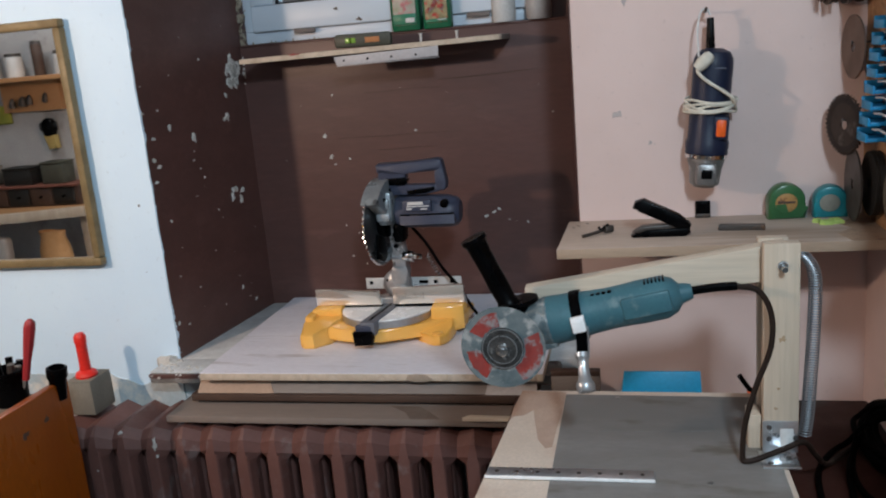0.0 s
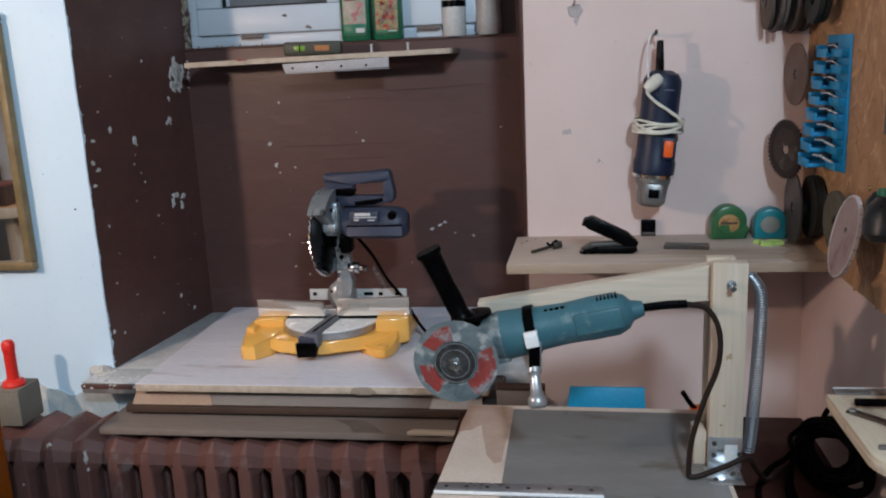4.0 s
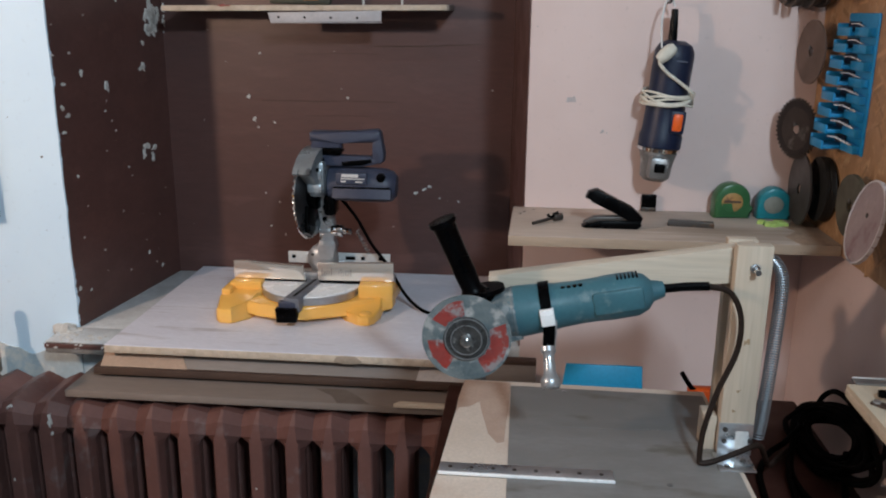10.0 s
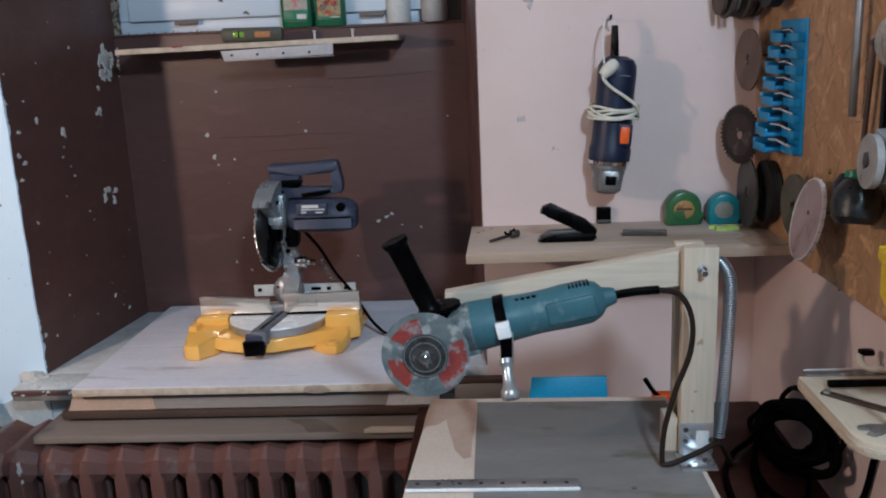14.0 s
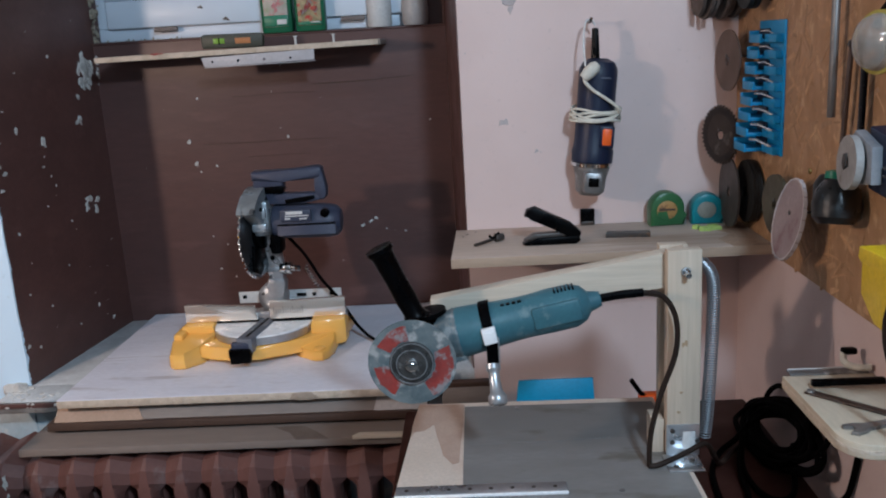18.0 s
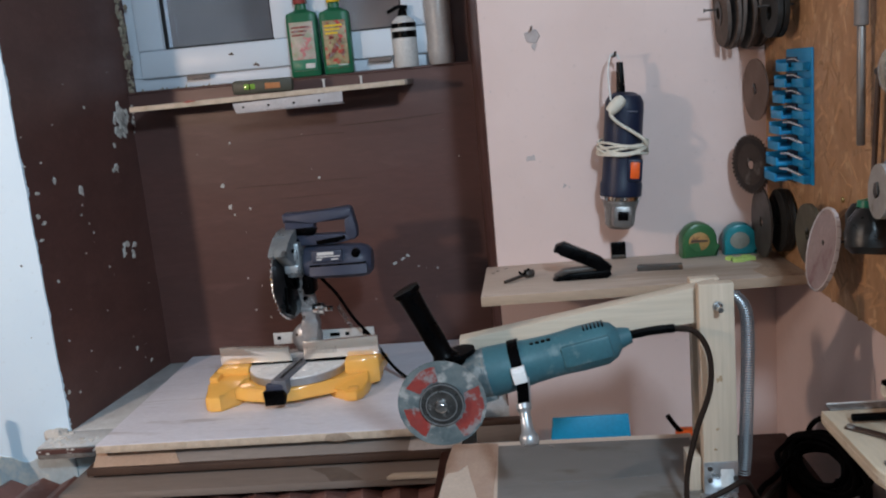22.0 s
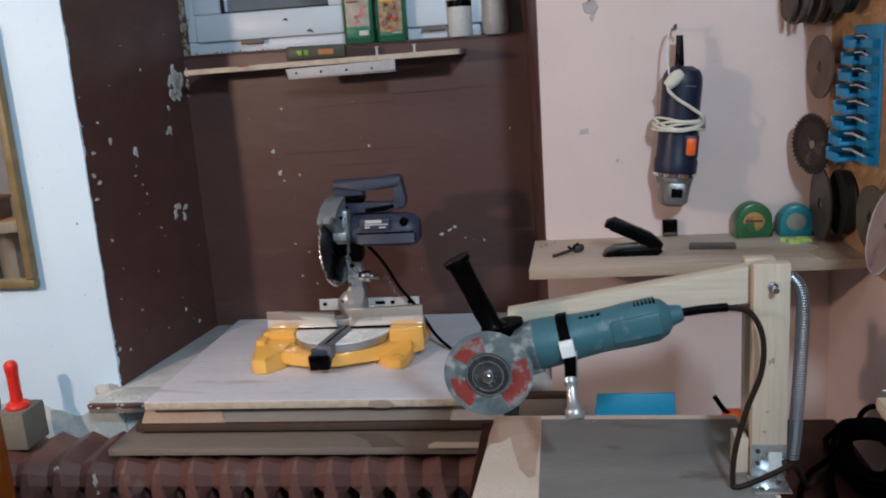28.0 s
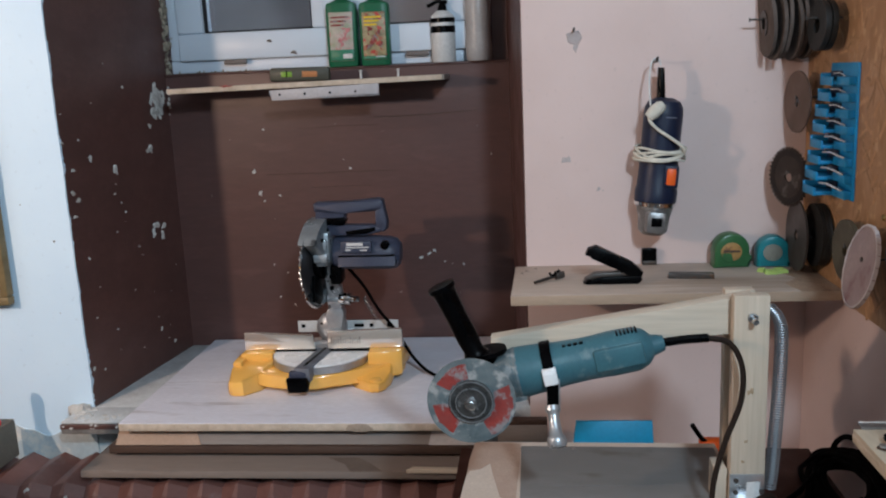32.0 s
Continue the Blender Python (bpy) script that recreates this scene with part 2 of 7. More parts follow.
AMBER = mat("orange_lacquered_wood", (0.29, 0.068, 0.005), (0.21, 0.042, 0.004), 6, 0.35, bump=0.1, stretch=(1, 1, 0.3), stain=(0.12, 0.022, 0.004), stain_scale=5, stain_at=0.56)
CARD = mat("grey_cardboard", (0.22, 0.20, 0.165), (0.18, 0.16, 0.13), 12, 0.85, bump=0.2)
RADPAINT = mat("brown_radiator_paint", (0.160, 0.074, 0.062), (0.126, 0.058, 0.050), 14, 0.48, scatter=True, bump=0.2, grain=110, stain=(0.18, 0.125, 0.118), stain_scale=13, stain_at=0.58, spec=0.4)
TABLE = mat("dark_red_brown_table_paint", (0.052, 0.018, 0.0135), (0.038, 0.0135, 0.010), 9, 0.55, spec=0.12, bump=0.12, stain=(0.03, 0.026, 0.022), stain_scale=5, stain_at=0.56)
SOOT = mat("black_grimy_metal", (0.018, 0.018, 0.017), (0.032, 0.031, 0.029), 24, 0.6, 0.2, bump=0.3)
SANDPAD = mat("pinkish_sanding_pad", (0.36, 0.285, 0.28), (0.28, 0.205, 0.21), 12, 0.85, bump=0.3, stain=(0.21, 0.12, 0.13), stain_scale=12, stain_at=0.58)
GRIT = mat("brown_grey_abrasive", (0.115, 0.09, 0.078), (0.085, 0.066, 0.056), 40, 0.9, bump=0.5, vary=0.25, scatter=True)
YELLOWPL = mat("yellow_plastic", (0.80, 0.56, 0.02), (0.74, 0.50, 0.02), 20, 0.4)
LABEL = mat("printed_white_label", (0.52, 0.44, 0.40), (0.26, 0.34, 0.20), 40, 0.4, bump=0.02, stain=(0.52, 0.20, 0.19), stain_scale=55, stain_at=0.54)
LABELB = mat("printed_flower_label", (0.44, 0.36, 0.20), (0.10, 0.09, 0.045), 50, 0.4, bump=0.02, stain=(0.46, 0.05, 0.04), stain_scale=70, stain_at=0.53)
MOSS = mat("level_body_olive", (0.075, 0.075, 0.055), (0.06, 0.06, 0.045), 30, 0.5, bump=0.15)
VIAL = mat("bright_green_vial", (0.22, 0.40, 0.06), rough=0.2, bump=0)
GUARD = mat("dull_cast_guard", (0.40, 0.44, 0.46), (0.28, 0.31, 0.33), 26, 0.35, 0.6, bump=0.15, stain=(0.10, 0.105, 0.11), stain_scale=24, stain_at=0.57)
SATINBAND = mat("bright_blue_grey_cast", (0.62, 0.66, 0.68), (0.50, 0.54, 0.57), 26, 0.28, 0.6, bump=0.06)
FRESHPL = mat("bright_broken_plaster", (0.68, 0.665, 0.63), (0.50, 0.48, 0.44), 60, 0.95, bump=0.6, grain=220)
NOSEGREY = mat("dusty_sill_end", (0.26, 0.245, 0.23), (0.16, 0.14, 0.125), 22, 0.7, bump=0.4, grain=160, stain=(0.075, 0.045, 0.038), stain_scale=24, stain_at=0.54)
PLATESTAIN = mat("brown_water_stain", (0.52, 0.38, 0.30), (0.45, 0.315, 0.245), 18, 0.7, bump=0.1, grain=260)
RUSTBLADE = mat("rust_brown_blade", (0.055, 0.037, 0.029), (0.036, 0.025, 0.020), 18, 0.5, 0.35, bump=0.12, stain=(0.15, 0.125, 0.11), stain_scale=16, stain_at=0.58)
SPRINGSTEEL = mat("dull_spring_steel", (0.36, 0.38, 0.40), (0.28, 0.30, 0.32), 30, 0.42, 0.7, bump=0.0)
HEADGREY = mat("dull_grey_gear_case", (0.26, 0.255, 0.25), (0.18, 0.175, 0.17), 30, 0.42, 0.6, bump=0.12, stain=(0.40, 0.39, 0.38), stain_scale=40, stain_at=0.56)
SHELFSTAIN = mat("brown_oil_stain", (0.25, 0.165, 0.11), (0.36, 0.26, 0.19), 30, 0.6, bump=0.1, stain=(0.16, 0.10, 0.065), stain_scale=22, stain_at=0.56)
SHELFEDGE = mat("worn_shelf_edge", (0.44, 0.325, 0.235), (0.36, 0.26, 0.185), 7, 0.7, bump=0.2, grain=160, stretch=(0.2, 1, 1.5), stain=(0.25, 0.165, 0.105), stain_scale=9, stain_at=0.60)
CRUMB = mat("foam_crumb", (0.40, 0.36, 0.28), (0.24, 0.20, 0.15), 80, 0.95, bump=0.8, grain=250, stain=(0.10, 0.07, 0.055), stain_scale=60, stain_at=0.55)

GLASS = bpy.data.materials.new("window_glass")
GLASS.use_nodes = True
g = GLASS.node_tree.nodes["Principled BSDF"]
g.inputs["Transmission Weight"].default_value, g.inputs["Roughness"].default_value, g.inputs["IOR"].default_value = 1.0, 0.02, 1.45
g.inputs["Base Color"].default_value = (0.9, 0.92, 0.93, 1)
CLEAR = bpy.data.materials.new("clear_visor_plastic")
CLEAR.use_nodes = True
g = CLEAR.node_tree.nodes["Principled BSDF"]
g.inputs["Transmission Weight"].default_value, g.inputs["Roughness"].default_value, g.inputs["Base Color"].default_value = 0.75, 0.12, (0.7, 0.66, 0.6, 1)
MIRROR = bpy.data.materials.new("mirror_glass")
MIRROR.use_nodes = True
g = MIRROR.node_tree.nodes["Principled BSDF"]
g.inputs["Metallic"].default_value, g.inputs["Roughness"].default_value, g.inputs["Base Color"].default_value = 1.0, 0.015, (0.86, 0.87, 0.87, 1)

# ---- mesh helpers ----
RNG = random.Random(7)


def thing(name, m, label, category, group="", kind=""):
    ob = new(name)
    ob.empty_display_size = 0.02
    ob.matrix_world = m
    return tagged(ob, label, category, group, kind)


def finish(bm, me, sharp=0.6):
    bmesh.ops.recalc_face_normals(bm, faces=bm.faces)
    for fc in bm.faces:
        fc.smooth = True
    for e in bm.edges:
        if len(e.link_faces) == 2 and e.calc_face_angle(0) > sharp:
            e.smooth = False
    bm.to_mesh(me)
    bm.free()


def part(name, bm, material, parent=None, label="", sharp=0.6):
    me = bpy.data.meshes.new(name)
    finish(bm, me, sharp)
    me.materials.append(material)
    ob = new(name, me)
    if parent:
        ob.parent = parent
    return tagged(ob, label)


def solid(name, bm, material, label, category, kind="", group=""):
    """A thing that is one mesh, in world places."""
    return tagged(part(name, bm, material), label, category, group, kind)


def B():
    return bmesh.new()


def box(bm, a, b, bev=0.0, m=None, seg=2):
    size = [abs(q - p) for p, q in zip(a, b)]
    mid = [(p + q) / 2 for p, q in zip(a, b)]
    t = Matrix.Translation(mid) @ Matrix.Diagonal((*size, 1))
    r = bmesh.ops.create_cube(bm, size=1, matrix=(m @ t) if m else t)
    if bev:
        es = list({e for v in r["verts"] for e in v.link_edges})
        bmesh.ops.bevel(bm, geom=es, offset=min(bev, min(size) * 0.49), segments=seg, profile=0.5, affect="EDGES")
    return bm


def cyl(bm, p, q, r, r2=None, n=20, bev=0.0):
    p, q = Vector(p), Vector(q)
    d = q - p
    m = Matrix.Translation((p + q) / 2) @ d.to_track_quat("Z", "Y").to_matrix().to_4x4()
    res = bmesh.ops.create_cone(bm, cap_ends=True, segments=n, radius1=r, radius2=r if r2 is None else r2, depth=d.length, matrix=m)
    if bev:
        es = list({e for v in res["verts"] for e in v.link_edges if any(len(f.verts) > 4 for f in e.link_faces)})
        bmesh.ops.bevel(bm, geom=es, offset=bev, segments=2, profile=0.5, affect="EDGES")
    return bm


def lathe(bm, profile, p, axis, n=28, flat=1.0):
    """profile: (radius, distance along axis from p). flat squeezes across one way."""
    q = Vector(axis).normalized().to_track_quat("Z", "Y").to_matrix().to_4x4()
    m = Matrix.Translation(p) @ q
    rings = []
    for r, h in profile:
        if r < 1e-6:
            rings.append([bm.verts.new(m @ Vector((0, 0, h)))])
        else:
            rings.append([bm.verts.new(m @ Vector((r * math.cos(k * math.tau / n), flat * r * math.sin(k * math.tau / n), h))) for k in range(n)])
    for a, b in zip(rings, rings[1:]):
        for k in range(n):
            vs = [a[k % len(a)], a[(k + 1) % len(a)], b[(k + 1) % len(b)], b[k % len(b)]]
            vs = list(dict.fromkeys(vs))
            if len(vs) > 2:
                bm.faces.new(vs)
    for ring in (rings[0], rings[-1]):
        if len(ring) > 2:
            bm.faces.new(ring)
    return bm


def smooth_line(pts, steps=6):
    pts = [Vector(p) for p in pts]
    if len(pts) < 3:
        return pts
    out = []
    ext = [2 * pts[0] - pts[1], *pts, 2 * pts[-1] - pts[-2]]
    for a, b, c, d in zip(ext, ext[1:], ext[2:], ext[3:]):
        for k in range(steps):
            t = k / steps
            out.append(0.5 * (2 * b + (c - a) * t + (2 * a - 5 * b + 4 * c - d) * t * t + (3 * b - a - 3 * c + d) * t ** 3))
    return [*out, pts[-1]]


def tube(bm, pts, r, n=8, steps=6, closed=False):
    line = smooth_line(pts, steps) if steps else [Vector(p) for p in pts]
    rings, up = [], Vector((0.13, 0.31, 0.94))
    for i, p in enumerate(line):
        d = (line[min(i + 1, len(line) - 1)] - line[max(i - 1, 0)]).normalized()
        side = d.cross(up)
        side = side.normalized() if side.length > 1e-4 else d.orthogonal().normalized()
        up = side.cross(d).normalized()
        rr = r(i / max(1, len(line) - 1)) if callable(r) else r
        rings.append([bm.verts.new(p + rr * (math.cos(k * math.tau / n) * side + math.sin(k * math.tau / n) * up)) for k in range(n)])
    for a, b in zip(rings, rings[1:]):
        for k in range(n):
            bm.faces.new((a[k], a[(k + 1) % n], b[(k + 1) % n], b[k]))
    bm.faces.new(rings[0])
    bm.faces.new(rings[-1])
    return bm


def prism(bm, poly, a, b, plane="xz", bev=0.0, m=None):
    """A polygon drawn in a plane, drawn out from a to b along the third axis."""
    def at(u, v, w):
        p = {"xz": (u, w, v), "xy": (u, v, w), "yz": (w, u, v)}[plane]
        return (m @ Vector(p)) if m else Vector(p)
    lo, hi = [bm.verts.new(at(u, v, a)) for u, v in poly], [bm.verts.new(at(u, v, b)) for u, v in poly]
    n = len(poly)
    caps = [bm.faces.new(lo), bm.faces.new(hi)]
    for k in range(n):
        bm.faces.new((lo[k], lo[(k + 1) % n], hi[(k + 1) % n], hi[k]))
    if bev:
        es = list({e for c in caps for e in c.edges})
        bmesh.ops.bevel(bm, geom=es, offset=bev, segments=2, profile=0.5, affect="EDGES")
    return bm


def ring_disc(bm, p, axis, r, hole, thick, n=36, teeth=0, depth=0.004):
    """A flat disc with a centre hole, toothed if asked."""
    m = Matrix.Translation(p) @ Vector(axis).normalized().to_track_quat("Z", "Y").to_matrix().to_4x4()
    k = teeth * 3 if teeth else n
    outer = []
    for i in range(k):
        rr = r
        if teeth:
            rr = r if i % 3 == 0 else (r - depth if i % 3 == 1 else r - depth * 0.25)
        a = math.tau * i / k
        outer.append((rr * math.cos(a), rr * math.sin(a)))
    inner = [(hole * math.cos(math.tau * i / k), hole * math.sin(math.tau * i / k)) for i in range(k)]
    vs = [[bm.verts.new(m @ Vector((x, y, h))) for x, y in ring] for h in (-thick / 2, thick / 2) for ring in (outer, inner)]
    o0, i0, o1, i1 = vs
    for j in range(k):
        q = (j + 1) % k
        bm.faces.new((o0[j], o0[q], i0[q], i0[j]))
        bm.faces.new((o1[j], o1[q], i1[q], i1[j]))
        bm.faces.new((o0[j], o0[q], o1[q], o1[j]))
        bm.faces.new((i0[j], i0[q], i1[q], i1[j]))
    return bm


def chip(bm, place, u, v, size, thick=0.0012, n=9, tall=1.0):
    """An irregular flake lying on a surface spanned by u and v."""
    u, v = Vector(u).normalized(), Vector(v).normalized()
    w = u.cross(v)
    n += 3
    rad = [size * RNG.uniform(0.35, 1.25) for _ in range(n)]
    lo = [bm.verts.new(Vector(place) + rad[k] * (math.cos(k * math.tau / n) * u + tall * math.sin(k * math.tau / n) * v) - thick * w) for k in range(n)]
    hi = [bm.verts.new(x.co + 2 * thick * w + 0.12 * (Vector(place) - x.co)) for x in lo]
    bm.faces.new(lo)
    bm.faces.new(hi)
    for k in range(n):
        bm.faces.new((lo[k], lo[(k + 1) % n], hi[(k + 1) % n], hi[k]))
    return bm

# ---- structure ----
FLOOR_Z, CEIL_Z = -0.05, 2.55
LEFT, RIGHT, REAR = -3.6, 0.468, -3.1
JL, JR = -0.862, -0.017          # niche mouth
KL, KR, DEEP = -0.815, -0.046, 0.39   # niche end
SILL = 0.757
FAR = 1.7

solid("floor", box(B(), (LEFT - 0.2, REAR - 0.2, FLOOR_Z - 0.1), (FAR + 0.2, 0.5, FLOOR_Z)), FLOOR, "worn grey concrete workshop floor", "floor", "structure")
solid("ceiling", box(B(), (LEFT - 0.2, REAR - 0.2, CEIL_Z), (FAR + 0.2, 0.5, CEIL_Z + 0.1)), CEIL, "plain unseen ceiling, darkened to hold down bounced light", "ceiling", "structure")
solid("wall_left", box(B(), (LEFT - 0.2, REAR, FLOOR_Z), (LEFT, 0.0, CEIL_Z)), ROOMWALL, "plain painted side wall", "wall", "structure")
solid("wall_rear", box(B(), (LEFT - 0.2, REAR - 0.2, FLOOR_Z), (FAR + 0.2, REAR, CEIL_Z)), ROOMWALL, "plain painted rear wall", "wall", "structure")
solid("wall_right", box(B(), (RIGHT, -1.08, FLOOR_Z), (RIGHT + 0.2, 0.0, CEIL_Z)), PINK, "matt pink painted side wall behind the tool board", "wall", "structure")
# Unseen walls added so the room widens past the tool board.
solid("wall_right_return", box(B(), (RIGHT + 0.2, -1.08, FLOOR_Z), (FAR, -0.88, CEIL_Z)), ROOMWALL, "plain unseen wall added where the room opens out", "wall", "structure")
solid("wall_right_rear", box(B(), (FAR, REAR, FLOOR_Z), (FAR + 0.2, -0.88, CEIL_Z)), ROOMWALL, "plain unseen side wall added to close the room", "wall", "structure")
solid("wall_pier_right", box(B(), (JR + 0.002, 0.0, FLOOR_Z), (RIGHT + 0.2, 0.5, CEIL_Z)), PINK, "pale pink painted wall with small holes and specks", "wall", "structure")
solid("wall_below_niche", box(B(), (JL, 0.0, FLOOR_Z), (JR, 0.5, SILL - 0.025)), BLUEPLASTER, "stained plaster wall behind the radiator", "wall", "structure")
solid("wall_above_niche", box(B(), (JL, 0.0, 2.2), (JR, 0.5, CEIL_Z)), PINK, "painted wall above the window niche", "wall", "structure")


def pier_left():
    """White wall whose corner towards the niche is chipped and uneven, bare plaster low down."""
    wall = thing("wall_pier_left", pose(0, 0, 0), "pale blue whitewashed wall with a ragged edge at the niche", "wall", kind="structure")
    bm = B()
    n = 460
    z0, z1 = 0.66, CEIL_Z
    zs = [z0 + (z1 - z0) * k / n for k in range(n + 1)]
    xs = [JL - 0.0005 + 0.0016 * noise.noise((0.3, 1.7, z * 12)) + 0.0007 * noise.noise((2.3, 5.7, z * 60)) + 0.0008 * noise.noise((1.3, 9.7, z * 230)) for z in zs]
    fr = [(bm.verts.new((LEFT, 0, z)), bm.verts.new((-1.2, 0, z)), bm.verts.new((x, 0, z)), bm.verts.new((x + 0.0006, 0.003, z)), bm.verts.new((JL - 0.02, 0.5, z)), bm.verts.new((LEFT, 0.5, z))) for x, z in zip(xs, zs)]
    for a, b in zip(fr, fr[1:]):
        for k in range(6):
            bm.faces.new((a[k], a[(k + 1) % 6], b[(k + 1) % 6], b[k]))
    bm.faces.new(fr[0])
    bm.faces.new(fr[-1])
    part("upper_wall", bm, WHITE, wall)
    bm = box(B(), (LEFT, 0.0, FLOOR_Z), (JL - 0.002, 0.5, 0.66))
    part("lower_wall", bm, BLUEPLASTER, wall, "stained bluish plaster where the whitewash has come off")
    bm = B()
    n = 70
    xs2 = [LEFT + 2.2 + (JL - LEFT - 2.2) * k / n for k in range(n + 1)]
    poly = [(x, 0.706 + 0.018 * max(0, min(1, (-0.97 - x) / 0.06)) + 0.012 * max(0, min(1, (x + 0.95) / 0.05)) + 0.010 * noise.noise((x * 14, 4.2, 0)) + 0.006 * noise.noise((x * 41, 1.2, 0))) for x in xs2]
    prism(bm, [(xs2[0], 0.10), (xs2[-1], 0.10), *poly[::-1]], -0.0025, 0.002, "xz")
    part("bare_patch", bm, BLUEPLASTER, wall, "worn bluish plaster below the whitewash")
    bm = B()
    for x, z, s in ((-0.898, 1.089, 0.0032), (-0.955, 1.16, 0.0012), (-0.905, 0.95, 0.0010)):
        chip(bm, (x, -0.0006, z), (1, 0, 0), (0, 0, 1), s, 0.0006, 7)
    part("speck", bm, DARKSTEEL, wall, "small dark nicks in the whitewash")


pier_left()


def reveal(name, x0, x1, label):
    """A brown painted side of the niche."""
    bm = B()
    n = 50
    lo, hi = SILL - 0.03, 2.2
    out = 0.03 if x0 < -0.4 else -0.03
    rows = []
    for k in range(n + 1):
        z = lo + (hi - lo) * k / n
        j = 0.0012 * noise.noise((7.1, 0.2, z * 22))
        rows.append([bm.verts.new(p) for p in ((x0 - j * (1 if out > 0 else -1), 0.003, z), (x0 + (x1 - x0) * 0.39, 0.195, z), (x1, 0.5, z), (x1 - out, 0.5, z), (x0 - out * 0.6, 0.008, z))])
    for a, b in zip(rows, rows[1:]):
        for k in range(5):
            bm.faces.new((a[k], a[(k + 1) % 5], b[(k + 1) % 5], b[k]))
    bm.faces.new(rows[0])
    bm.faces.new(rows[-1])
    return solid(name, bm, BROWN, label, "wall", "structure")


reveal("niche_side_left", JL, JL + 0.5 * (KL - JL) / DEEP, "dark brown painted niche side with flaked white spots")
reveal("niche_side_right", JR, JR + 0.5 * (KR - JR) / DEEP, "dark brown painted narrow niche side")

# brown end wall of the niche with a ledge on top
wall_n = thing("niche_end_wall", pose(0, 0, 0), "brown gloss painted niche wall with scratches and flaked spots", "wall", kind="structure")
bm = B()
nx, nz = 24, 20
grid = []
for i in range(nx + 1):
    x = KL - 0.02 + (KR - KL + 0.04) * i / nx
    col = []
    for k in range(nz + 1):
        z = SILL - 0.03 + (1.388 - SILL + 0.03) * k / nz
        y = DEEP + 0.0012 * noise.noise((x * 9, 3.1, z * 9))
        if abs(z - 1.28) < 0.02 and x > -0.42:
            y -= 0.0016
        col.append(bm.verts.new((x, y, z)))
    grid.append(col)
for i in range(nx):
    for k in range(nz):
        bm.faces.new((grid[i][k], grid[i + 1][k], grid[i + 1][k + 1], grid[i][k + 1]))
part("wall_face", bm, BROWN, wall_n)
bm = box(B(), (KL - 0.02, DEEP + 0.004, SILL - 0.03), (KR + 0.02, 0.5, 1.386))
box(bm, (KL - 0.02, DEEP - 0.004, 1.386), (KR + 0.02, 0.5, 1.391), 0.002)
box(bm, (-0.104, DEEP + 0.03, 1.39), (KR + 0.02, 0.5, 2.2))
part("ledge", bm, BROWN, wall_n, "brown painted ledge under the window")
bm = B()
for z, xa, xb in ((1.128, -0.50, -0.36), (1.262, -0.52, -0.34), (1.16, -0.60, -0.30)):
    pts = [(x, DEEP - 0.0003, z + 0.004 * noise.noise((x * 12, z, 0))) for x in np.linspace(xa, xb, 9)]
    tube(bm, pts, 0.0005, 5, 3)
tube(bm, [(-0.346, DEEP - 0.0003, 1.279), (-0.28, DEEP - 0.0006, 1.2795), (-0.208, DEEP - 0.0004, 1.282), (-0.13, DEEP - 0.0006, 1.286), (-0.058, DEEP - 0.0003, 1.293)], lambda k: 0.0007 + 0.0006 * math.sin(3.1 * min(1, max(0, k))), 6, 6)
part("scratch", bm, DARKWOOD, wall_n, "thin dark scratches in the paint")
bm = B()
for x, z, s, tall in ((-0.63, 1.168, 0.006, 1.3), (-0.618, 1.118, 0.005, 1.4), (-0.61, 1.10, 0.003, 1), (-0.573, 1.111, 0.003, 1), (-0.407, 1.168, 0.0045, 1), (-0.255, 0.960, 0.006, 0.7),
                      (-0.238, 0.968, 0.007, 0.6), (-0.225, 0.975, 0.005, 0.7), (-0.203, 0.949, 0.003, 1), (-0.59, 0.874, 0.004, 1), (-0.558, 0.853, 0.003, 1), (-0.60, 1.262, 0.004, 0.6),
                      (-0.16, 0.943, 0.003, 1), (-0.57, 0.93, 0.0025, 1), (-0.60, 0.95, 0.002, 1), (-0.09, 1.19, 0.002, 1)):
    chip(bm, (x, DEEP - 0.0012, z), (1, 0, 0), (0, 0, 1), s, 0.0008, 8, tall)
for k in range(18):
    chip(bm, (RNG.uniform(KL, KR), DEEP - 0.0012, RNG.uniform(0.8, 1.36)), (1, 0, 0), (0, 0, 1), RNG.uniform(0.0006, 0.0016), 0.0006, 6)
part("paint_flake", bm, FRESHPL, wall_n, "flaked pale plaster spots")

bm = B()
UD = Vector((KL - JL, DEEP, 0)).normalized()


def on_reveal(y, z):
    return (JL + UD.x / UD.y * y + 0.0008, y, z)


